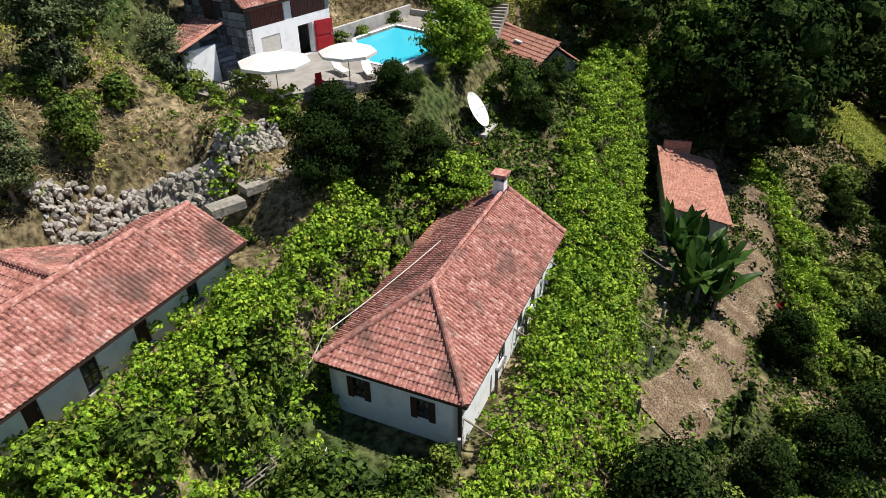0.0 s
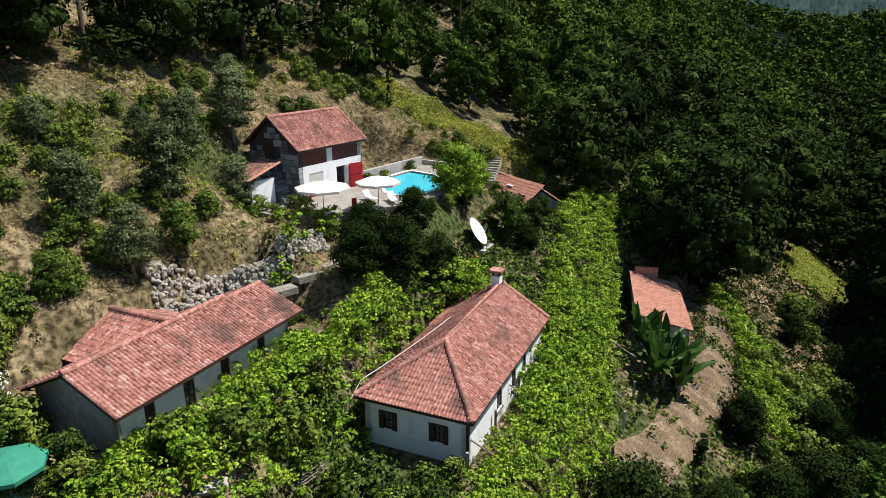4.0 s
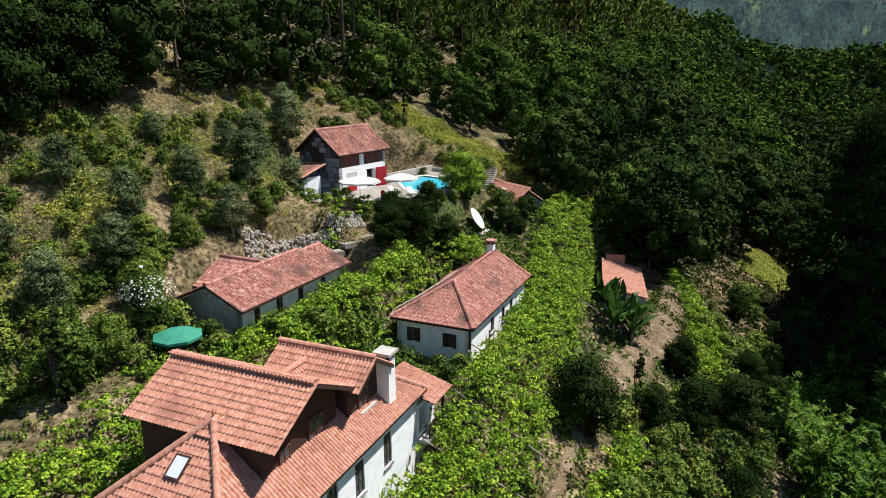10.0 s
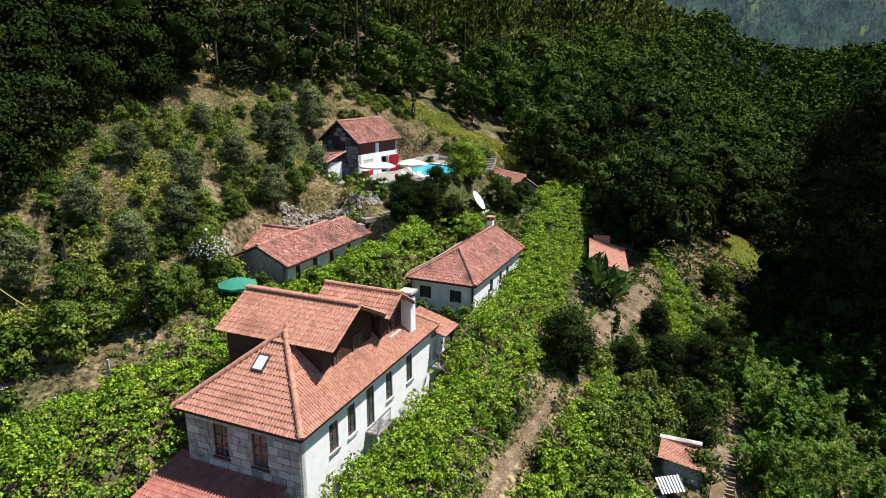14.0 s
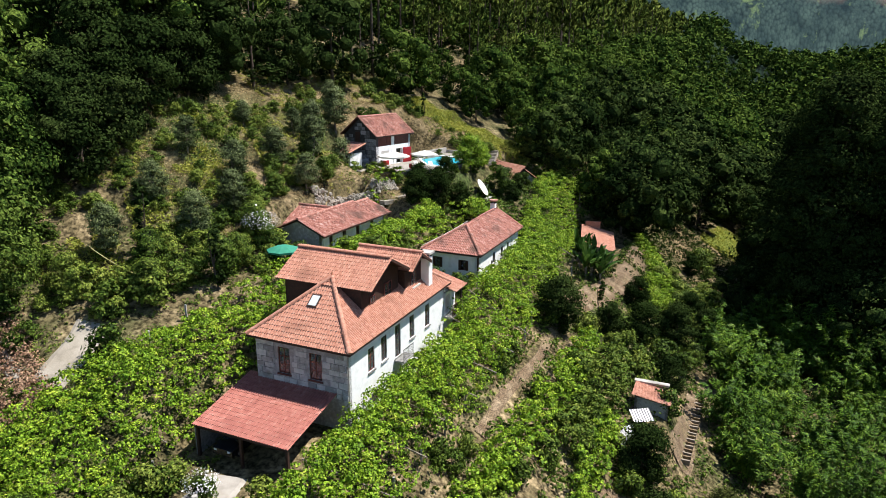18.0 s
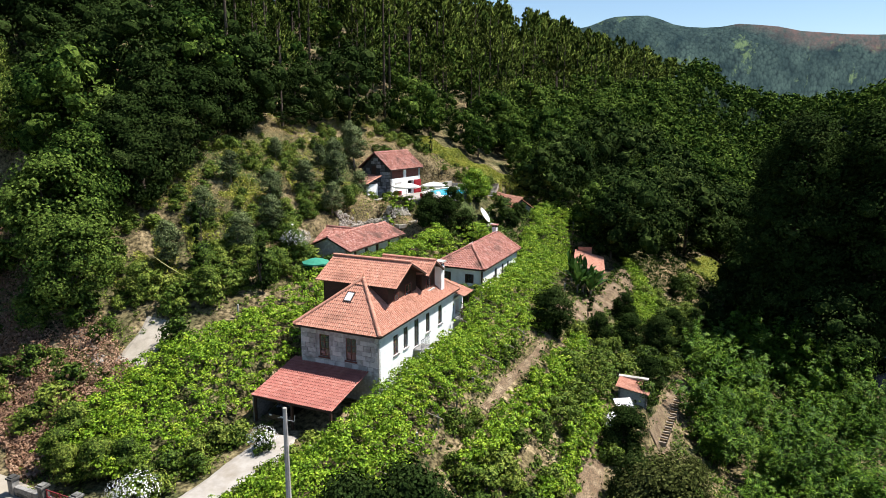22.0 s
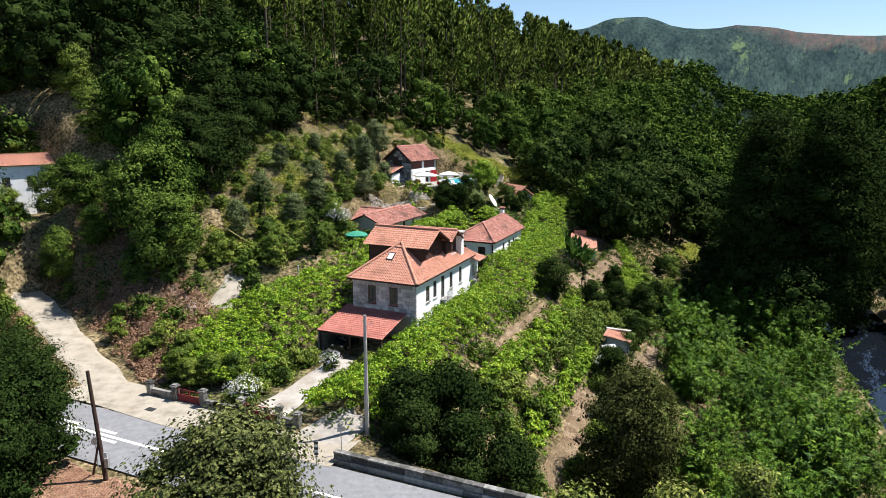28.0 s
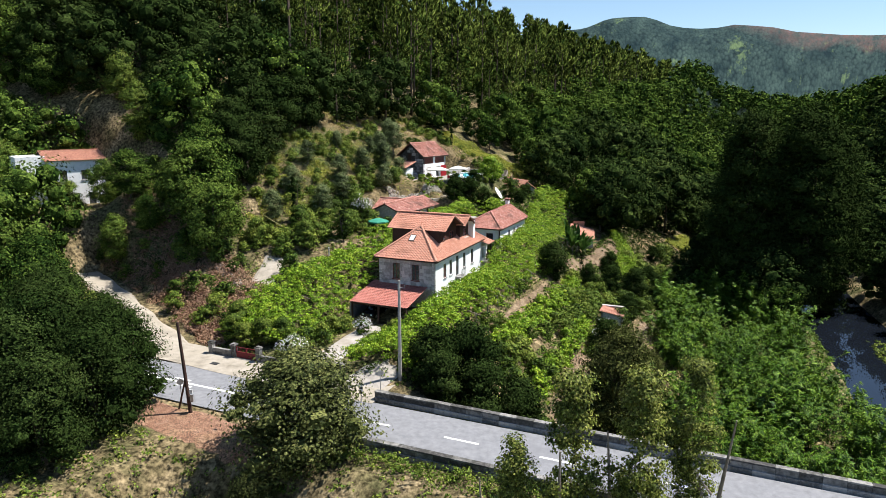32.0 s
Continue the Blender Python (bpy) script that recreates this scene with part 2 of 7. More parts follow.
WHITE = material("white_limewash", [(0.3, (0.74, 0.75, 0.75)), (0.5, (0.86, 0.865, 0.86)), (0.8, (0.9, 0.9, 0.885))], 1.5, 8, 0.9, 0.25, 12, second=((0.62, 0.6, 0.56), 0.6, 0.8), second_scale=0.7)
GRANITE = material("granite", [(0.3, (0.12, 0.115, 0.11)), (0.5, (0.27, 0.262, 0.25)), (0.75, (0.44, 0.425, 0.4))], 5, 10, 0.9, 0.5, 14, second=((0.15, 0.15, 0.13), 0.55, 0.75), second_scale=0.8, random_ob=0.5)
BLUE_GRANITE = material("blue_granite", [(0.3, (0.1, 0.108, 0.118)), (0.5, (0.2, 0.212, 0.228)), (0.75, (0.34, 0.35, 0.37))], 4, 10, 0.92, 0.6, 10, second=((0.1, 0.105, 0.11), 0.52, 0.72), second_scale=0.9, random_ob=0.55)
DARK_MORTAR = material("dark_mortar", [(0.3, (0.03, 0.03, 0.032)), (0.7, (0.07, 0.07, 0.072))], 4, 6, 0.95, 0.3, 12)
WEATHERED = material("weathered_granite", [(0.3, (0.045, 0.043, 0.04)), (0.5, (0.13, 0.125, 0.115)), (0.75, (0.27, 0.26, 0.24))], 3, 10, 0.95, 0.5, 12, second=((0.05, 0.05, 0.042), 0.5, 0.72), second_scale=0.9, random_ob=0.4)
RUBBLE = material("rubble", [(0.3, (0.07, 0.062, 0.05)), (0.5, (0.24, 0.215, 0.175)), (0.7, (0.4, 0.365, 0.31))], 4.0, 10, 0.95, 0.8, 9, second=((0.2, 0.19, 0.15), 0.55, 0.75), second_scale=0.7, island=0.35)
WOOD_DARK = material("dark_wood", [(0.3, (0.03, 0.018, 0.014)), (0.7, (0.07, 0.035, 0.025))], 6, 6, 0.7, 0.2, 20)
WOOD_RED = material("red_paint", [(0.3, (0.32, 0.012, 0.018)), (0.7, (0.42, 0.02, 0.028))], 2, 6, 0.55, 0.1, 10)
GATE_RED = material("maroon_paint", [(0.3, (0.15, 0.02, 0.024)), (0.7, (0.22, 0.032, 0.036))], 3, 8, 0.7, 0.1, 10)
WOOD_BROWN = material("brown_wood", [(0.3, (0.1, 0.03, 0.022)), (0.7, (0.17, 0.055, 0.04))], 5, 6, 0.6, 0.2, 18)
STONE_WALL = material("whitish_stone", [(0.3, (0.3, 0.29, 0.28)), (0.5, (0.5, 0.49, 0.47)), (0.75, (0.62, 0.6, 0.57))], 3, 9, 0.9, 0.4, 12, second=((0.25, 0.22, 0.2), 0.56, 0.75), second_scale=0.9, random_ob=0.5)
CONCRETE = material("concrete", [(0.3, (0.34, 0.32, 0.29)), (0.7, (0.5, 0.47, 0.43))], 1.5, 9, 0.9, 0.3, 10, second=((0.22, 0.2, 0.17), 0.55, 0.75), second_scale=0.6)
PAVING = material("pale_paving", [(0.3, (0.24, 0.215, 0.185)), (0.7, (0.37, 0.34, 0.3))], 1.2, 9, 0.9, 0.2, 9, second=((0.25, 0.215, 0.17), 0.52, 0.72), second_scale=0.5, random_ob=0.3)
ASPHALT = material("worn_asphalt", [(0.3, (0.15, 0.153, 0.16)), (0.55, (0.2, 0.203, 0.212)), (0.8, (0.25, 0.25, 0.255))], 2.0, 12, 0.9, 0.3, 30, second=((0.165, 0.167, 0.175), 0.5, 0.72), second_scale=0.12)
DIRT = material("pale_dirt", [(0.3, (0.12, 0.075, 0.042)), (0.5, (0.165, 0.116, 0.07)), (0.75, (0.36, 0.275, 0.18))], 0.9, 12, 0.97, 0.7, 6, second=((0.2, 0.15, 0.08), 0.52, 0.72), second_scale=0.25, fine=10.0)
LANE = material("pale_lane", [(0.3, (0.2, 0.175, 0.135)), (0.5, (0.31, 0.275, 0.22)), (0.75, (0.4, 0.36, 0.3))], 0.8, 12, 0.97, 0.5, 7, second=((0.3, 0.26, 0.2), 0.52, 0.72), second_scale=0.2)
RUST_SOIL = material("reddish_soil", [(0.3, (0.13, 0.065, 0.04)), (0.5, (0.22, 0.12, 0.075)), (0.75, (0.3, 0.19, 0.13))], 1.5, 12, 0.97, 0.7, 8, second=((0.25, 0.17, 0.09), 0.52, 0.72), second_scale=0.3, fine=9.0)
PAINT = material("road_paint", [(0.3, (0.65, 0.65, 0.63)), (0.7, (0.8, 0.8, 0.78))], 4, 8, 0.8)
METAL = material("grey_metal", [(0.3, (0.3, 0.3, 0.3)), (0.7, (0.45, 0.45, 0.45))], 5, 5, 0.5, metal=0.6)
BLACK = material("black_iron", [(0.3, (0.02, 0.02, 0.02)), (0.7, (0.04, 0.04, 0.04))], 5, 5, 0.6)
DISH = material("white_dish", [(0.3, (0.72, 0.72, 0.7)), (0.7, (0.82, 0.82, 0.8))], 2, 5, 0.5)
CANVAS = material("cream_canvas", [(0.3, (0.78, 0.75, 0.68)), (0.7, (0.85, 0.82, 0.76))], 2, 5, 0.9, leaf=0.25)
GREEN_CANVAS = material("green_canvas", [(0.3, (0.04, 0.26, 0.165)), (0.7, (0.06, 0.34, 0.225))], 2, 5, 0.8, leaf=0.25)
TERRACOTTA = material("terracotta", [(0.3, (0.4, 0.16, 0.09)), (0.7, (0.5, 0.22, 0.13))], 5, 6, 0.8)
CLOTH = material("pale_curtain", [(0.3, (0.5, 0.47, 0.42)), (0.7, (0.65, 0.62, 0.57))], 6, 5, 0.9)
CAR = material("dark_car_paint", [(0.3, (0.012, 0.013, 0.016)), (0.7, (0.02, 0.021, 0.025))], 3, 3, 0.25, spec=0.6)
RUBBER = material("tyre_rubber", [(0.3, (0.012, 0.012, 0.012)), (0.7, (0.02, 0.02, 0.02))], 5, 5, 0.8)


def glassy(name, colour, rough, alpha_like=0.0):
    m = bpy.data.materials.new(name)
    m.use_nodes = True
    b = m.node_tree.nodes["Principled BSDF"]
    b.inputs["Base Color"].default_value = (*colour, 1)
    b.inputs["Roughness"].default_value, b.inputs["IOR"].default_value = rough, 1.45
    b.inputs["Transmission Weight"].default_value = alpha_like
    return m


FROSTED = glassy("pale_roof_glass", (0.62, 0.66, 0.68), 0.15)
PANE = glassy("window_glass", (0.3, 0.33, 0.35), 0.03, 0.8)


def rippled(name, colour, scale, strength, rough):
    m = glassy(name, colour, rough)
    n, link = m.node_tree.nodes, m.node_tree.links.new
    g, t, b = n.new("ShaderNodeNewGeometry"), n.new("ShaderNodeTexNoise"), n.new("ShaderNodeBump")
    t.inputs["Scale"].default_value, t.inputs["Detail"].default_value = scale, 4
    b.inputs["Strength"].default_value, b.inputs["Distance"].default_value = strength, 0.03
    link(g.outputs["Position"], t.inputs["Vector"])
    link(t.outputs["Fac"], b.inputs["Height"])
    link(b.outputs[0], n["Principled BSDF"].inputs["Normal"])
    return m


POOL = rippled("pool_water", (0.05, 0.5, 0.62), 3.0, 0.3, 0.05)
RIVER = rippled("river_water", (0.006, 0.008, 0.012), 0.8, 0.05, 0.02)
RIVER.node_tree.nodes["Principled BSDF"].inputs["IOR"].default_value = 1.33


# ---- building blocks ----
class Shape:
    """Collects corners and faces of one mesh."""

    def __init__(self):
        self.v, self.f, self.dark = [], [], []

    def face(self, *points):
        k = len(self.v)
        self.v += [tuple(p) for p in points]
        self.f.append(tuple(range(k, k + len(points))))
        return self

    def box(self, x0, y0, z0, x1, y1, z1):
        k = len(self.v)
        self.v += [(x, y, z) for z in (z0, z1) for x, y in ((x0, y0), (x1, y0), (x1, y1), (x0, y1))]
        self.f += [tuple(k + i for i in q) for q in ((3, 2, 1, 0), (4, 5, 6, 7), (0, 1, 5, 4), (1, 2, 6, 5), (2, 3, 7, 6), (3, 0, 4, 7))]
        return self

    def rod(self, a, b, ra, rb=None, sides=6):
        """A round bar from a to b."""
        a, b, rb = Vector(a), Vector(b), ra if rb is None else rb
        turn = (b - a).to_track_quat("Z", "Y").to_matrix()
        k = len(self.v)
        for p, rad in ((a, ra), (b, rb)):
            for i in range(sides):
                w = 2 * math.pi * i / sides
                self.v.append(tuple(p + turn @ Vector((rad * math.cos(w), rad * math.sin(w), 0))))
        for i in range(sides):
            j = (i + 1) % sides
            self.f.append((k + i, k + j, k + sides + j, k + sides + i))
        self.f += [tuple(k + i for i in reversed(range(sides))), tuple(k + sides + i for i in range(sides))]
        return self

    def mesh(self, name, mat):
        me = bpy.data.meshes.new(name)
        me.from_pydata(self.v, [], self.f)
        me.materials.append(mat)
        if self.dark:
            me.materials.append(WOOD_DARK)
            for i in self.dark:
                me.polygons[i].material_index = 1
        return me


def part(name, shape, mat, parent=None, label="", m=None):
    """One mesh object, under a thing or a part where one is given."""
    me = shape.mesh(name, mat) if isinstance(shape, Shape) else shape
    ob = new(name, me)
    if parent is not None:
        ob.parent = parent
    if m is not None:
        ob.matrix_local = m
    if label:
        ob["label"] = label
    return ob


def house_at(name, x, y, angle, label, category="house"):
    """An empty at the house's corner; its x axis runs along the front, its y axis to the back."""
    ob = new(name)
    ob.matrix_world = pose(x, y, 0, 0, 0, angle)
    return tagged(ob, label, category)


def tiled(shape, corner, along, upslope, n_along, n_up, inside, step=0.38, wide=0.24, rise=0.06, pieces=None):
    """Courses of roll tiles on a slope: corner at the eave, unit vectors along the eave and up the slope; inside(a, b) tells where the roof is."""
    c, a, u = Vector(corner), Vector(along), Vector(upslope)
    nrm = a.cross(u)
    for j in range(n_up):
        for i in range(n_along):
            mid_a, mid_b = (i + 0.5) * wide, (j + 0.5) * step
            if not inside(mid_a, mid_b):
                continue
            if pieces is not None:
                pieces.append((c + a * (i * wide) + u * (j * step), a, u, nrm))
                continue
            k = len(shape.v)
            for da, lift in ((0.0, 0.0), (0.3, rise), (0.62, rise), (0.8, 0.0), (1.0, 0.0)):
                low, high = c + a * ((i + da) * wide), None
                shape.v.append(tuple(low + u * (j * step - 0.04) + nrm * (lift + 0.045)))
                shape.v.append(tuple(low + u * ((j + 1) * step) + nrm * lift))
            for q in range(4):
                shape.f.append((k + 2 * q, k + 2 * q + 2, k + 2 * q + 3, k + 2 * q + 1))
    return shape


def lay(roof, pieces, mat, step=0.4, wide=0.21, rise=0.065):
    """Roof tiles as pieces of their own, all on one mesh."""
    s = Shape()
    for da, lift in ((0.0, 0.0), (0.3, rise), (0.62, rise), (0.8, 0.0), (1.0, 0.0)):
        s.v += [(da * wide, -0.04, lift + 0.045), (da * wide, step, lift)]
    s.f = [(2 * q, 2 * q + 2, 2 * q + 3, 2 * q + 1) for q in range(4)]
    me = s.mesh("roof_tile", mat)
    for at, a, u, n in pieces:
        turn = Matrix((a, u, n)).transposed().to_4x4()
        part("roof_tile", me, None, roof, "", Matrix.Translation(at) @ turn)


# ---- ground ----
def spread(a, b, fine, far):
    mid = np.arange(a, b + fine / 2, fine)
    out, step, p = [], fine, b
    while p < far:
        step *= 1.075
        p += step
        out.append(p)
    out = np.array(out)
    return np.concatenate([(a - (out - b))[::-1], mid, out])


gx, gy = spread(-75, 85, 1.1, 4200), spread(5, 165, 1.1, 4200)
mx, my = np.meshgrid(gx, gy)
mz = ground(mx, my)
me = bpy.data.meshes.new("ground")
nx, ny = len(gx), len(gy)
idx = np.arange(nx * ny).reshape(ny, nx)
quads = np.stack([idx[:-1, :-1], idx[:-1, 1:], idx[1:, 1:], idx[1:, :-1]], -1).reshape(-1, 4)
me.from_pydata(np.stack([mx, my, mz], -1).reshape(-1, 3).tolist(), [], quads.tolist())
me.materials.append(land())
me.polygons.foreach_set("use_smooth", np.ones(len(quads), bool))
tagged(new("ground", me), "sloping hillside of dry grass and earth", "ground", kind="structure")




# ---- parts of houses ----
def wall_panel(x0, x1, z0, z1, thick, holes=()):
    """An upright wall along x, its outer face at y = 0, with openings (xa, xb, za, zb) through it."""
    s = Shape()
    xs = sorted({x0, x1, *(h[0] for h in holes), *(h[1] for h in holes)})
    zs = sorted({z0, z1, *(h[2] for h in holes), *(h[3] for h in holes)})
    nx, nz = len(xs), len(zs)
    s.v = [(x, y, z) for y in (0, thick) for z in zs for x in xs]
    at = lambda i, j, y: y * nx * nz + j * nx + i
    full = {(i, j) for i in range(nx - 1) for j in range(nz - 1) if not any(h[0] < xs[i + 1] - 1e-6 and h[1] > xs[i] + 1e-6 and h[2] < zs[j + 1] - 1e-6 and h[3] > zs[j] + 1e-6 for h in holes)}
    for i, j in full:
        s.f += [(at(i, j, 0), at(i + 1, j, 0), at(i + 1, j + 1, 0), at(i, j + 1, 0)), (at(i, j, 1), at(i, j + 1, 1), at(i + 1, j + 1, 1), at(i + 1, j, 1))]
        for (a, b), (p, q) in (((i - 1, j), ((i, j), (i, j + 1))), ((i + 1, j), ((i + 1, j + 1), (i + 1, j))), ((i, j - 1), ((i + 1, j), (i, j))), ((i, j + 1), ((i, j + 1), (i + 1, j + 1)))):
            if (a, b) not in full:
                s.f.append((at(*p, 0), at(*q, 0), at(*q, 1), at(*p, 1)))
    return s


def gable(x0, x1, z0, z1, peak_x, peak_z, thick):
    """A wall with a pointed top."""
    s = Shape()
    pts = [(x0, z0), (x1, z0), (x1, z1), (peak_x, peak_z), (x0, z1)]
    s.v = [(x, y, z) for y in (0, thick) for x, z in pts]
    s.f = [(0, 1, 2, 3, 4), (9, 8, 7, 6, 5), (0, 5, 6, 1), (1, 6, 7, 2), (2, 7, 8, 3), (3, 8, 9, 4), (4, 9, 5, 0)]
    return s


def window_in(parent, m, w, h, mat, panes=(2, 3), sill=GRANITE, label="", curtain=False, name="window"):
    """A casement with frame, panes and sill; its lower left corner at the outer face of the wall."""
    t, (nx, nz) = 0.07, panes
    px_, pz_ = (w - 2 * t) / nx, (h - 2 * t) / nz
    gaps = [(t + i * px_ + (0.03 if i else 0), t + (i + 1) * px_ - (0.03 if i < nx - 1 else 0), t + j * pz_ + (0.02 if j else 0), t + (j + 1) * pz_ - (0.02 if j < nz - 1 else 0)) for i in range(nx) for j in range(nz)]
    fr = wall_panel(0, w, 0, h, 0.06, gaps)
    fr.v = [(x, y + 0.07, z) for x, y, z in fr.v]
    win = part(name, fr, mat, parent, label, m)
    for i in range(nx):
        xa, xb = t + (w - 2 * t) * i / nx + 0.02, t + (w - 2 * t) * (i + 1) / nx - 0.02
        part("pane", Shape().box(xa, 0.095, t, xb, 0.105, h - t), PANE, win)
    if sill:
        part("sill", Shape().box(-0.08, -0.1, -0.12, w + 0.08, 0.06, -0.004), sill, win)
    if curtain:
        part("curtain", Shape().box(t, 0.2, t, w - t, 0.22, h * 0.96), CLOTH, win)
    return win


def door_in(parent, m, w, h, mat, label="", name="door"):
    d = Shape().box(0, 0.1, 0, w, 0.16, h)
    n = max(3, int(w / 0.16))
    for i in range(n):
        d.box(w * i / n + 0.008, 0.075, 0.02, w * (i + 1) / n - 0.008, 0.105, h - 0.02)
    door = part(name, d, mat, parent, label, m)
    part("door_handle", Shape().box(w * 0.86, 0.02, h * 0.45, w * 0.9, 0.08, h * 0.53), METAL, door)
    return door


def cap_mesh(name, mat, long=0.42, rad=0.13):
    s = Shape()
    n = 6
    for x, r in ((0, rad), (long, rad * 0.95)):
        s.v += [(x, r * math.cos(math.pi * i / n), r * math.sin(math.pi * i / n)) for i in range(n + 1)]
    s.f = [(i, n + 1 + i, n + 2 + i, i + 1) for i in range(n)] + [tuple(range(n + 1))]
    return s.mesh(name, mat)


CAPS = {}


def caps(roof, a, b, mat, rad=0.18):
    """Half-round tiles along a ridge or hip from a up to b."""
    a, b = Vector(a), Vector(b)
    way = b - a
    n = max(2, round(way.length / 0.4))
    me = CAPS.setdefault((mat.name, rad), cap_mesh("ridge_tile", mat, 0.44, rad))
    flat = way.normalized()
    side = Vector((0, 0, 1)).cross(flat).normalized()
    turn = Matrix((flat, side, flat.cross(side))).transposed().to_4x4()
    for i in range(n):
        part("ridge_tile", me, mat, roof, "", Matrix.Translation(a + way * (i / n)) @ turn)


def slope(s, eave_a, eave_b, top_a, top_b, pieces=None):
    """Tiles on a roof plane with a level eave from a to b (seen from outside, left to right) and a top edge above it."""
    ea, eb, ta, tb = (Vector(p) for p in (eave_a, eave_b, top_a, top_b))
    along = (eb - ea).normalized()
    wide = (eb - ea).length
    da, db = (ta - ea).dot(along), (tb - ea).dot(along)
    upv = (ta - ea) - along * da
    high = upv.length
    up = upv.normalized()

    def inside(a, b):
        k = b / high
        return da * k - 0.12 <= a <= wide + (db - wide) * k + 0.12 and b < high + 0.1

    lo, hi = min(0, da), max(wide, db)
    start = ea + along * lo
    tiled(s, start, along, up, int((hi - lo) / 0.21) + 1, math.ceil(high / 0.4), lambda a, b: inside(a + lo, b), 0.4, 0.21, 0.065, pieces)
    # the boards under the tiles, coloured dark for the shade in the gaps between courses
    n = along.cross(up) * -0.05
    s.face(ea + n, eb + n, tb + n, ta + n)
    s.dark.append(len(s.f) - 1)
    return s


def fascia(parent, a, b, mat=WOOD_DARK, deep=0.16):
    a, b = Vector(a), Vector(b)
    way = (b - a).normalized()
    side = Vector((way.y, -way.x, 0)) * 0.035
    s = Shape()
    low = Vector((0, 0, -deep))
    for p in (a, b):
        s.v += [tuple(p - side), tuple(p + side), tuple(p + side + low), tuple(p - side + low)]
    s.f = [(0, 1, 5, 4), (1, 2, 6, 5), (2, 3, 7, 6), (3, 0, 4, 7), (3, 2, 1, 0), (4, 5, 6, 7)]
    return part("eaves_board", s, mat, parent)


def chimney(parent, x, y, z0, z1, w, mat, cap_mat):
    c = part("chimney", Shape().box(x - w / 2, y - w / 2, z0, x + w / 2, y + w / 2, z1 - 0.45), mat, parent)
    s = Shape()
    for i, j in ((-1, -1), (1, -1), (1, 1), (-1, 1)):
        s.box(x + i * w * 0.36 - 0.06, y + j * w * 0.36 - 0.06, z1 - 0.45, x + i * w * 0.36 + 0.06, y + j * w * 0.36 + 0.06, z1 - 0.16)
    part("vent_posts", s, BLACK, c)
    part("chimney_cap", Shape().box(x - w * 0.72, y - w * 0.72, z1 - 0.16, x + w * 0.72, y + w * 0.72, z1), cap_mat, c)
    return c


def granite_face(parent, x0, x1, z0, z1, holes, mat, m=None, course=0.42, seed=1, under=None):
    """Dressed stones laid in courses in front of a wall, left out at openings."""
    rng = random.Random(seed)
    meshes = {}
    z = z0
    while z < z1 - 0.1:
        h = min(course * rng.choice((0.85, 1.0, 1.2)), z1 - z)
        x = x0
        while x < x1 - 0.05:
            w = min(rng.choice((0.5, 0.7, 0.95)), x1 - x)
            if x1 - x - w < 0.2:
                w = x1 - x
            if under and z + h > min(under(x), under(x + w)):
                x += w
                continue
            if not any(a < x + w - 0.02 and b > x + 0.02 and c < z + h - 0.02 and d > z + 0.02 for a, b, c, d in holes):
                key = (round(w, 2), round(h, 2))
                if key not in meshes:
                    g = 0.03
                    s = Shape().box(g, -0.06, g, w - g, 0.0, h - g)
                    meshes[key] = s.mesh("stone", mat)
                part("stone", meshes[key], mat, parent, "", pose(x, rng.uniform(0, 0.012), z))
            x += w
        z += h


FRONT, RIGHT = (lambda x, y, z: pose(x, y, z)), (lambda x, y, z: pose(x, y, z, 0, 0, 90))
LEFT, BACK = (lambda x, y, z: pose(x, y, z, 0, 0, -90)), (lambda x, y, z: pose(x, y, z, 0, 0, 180))


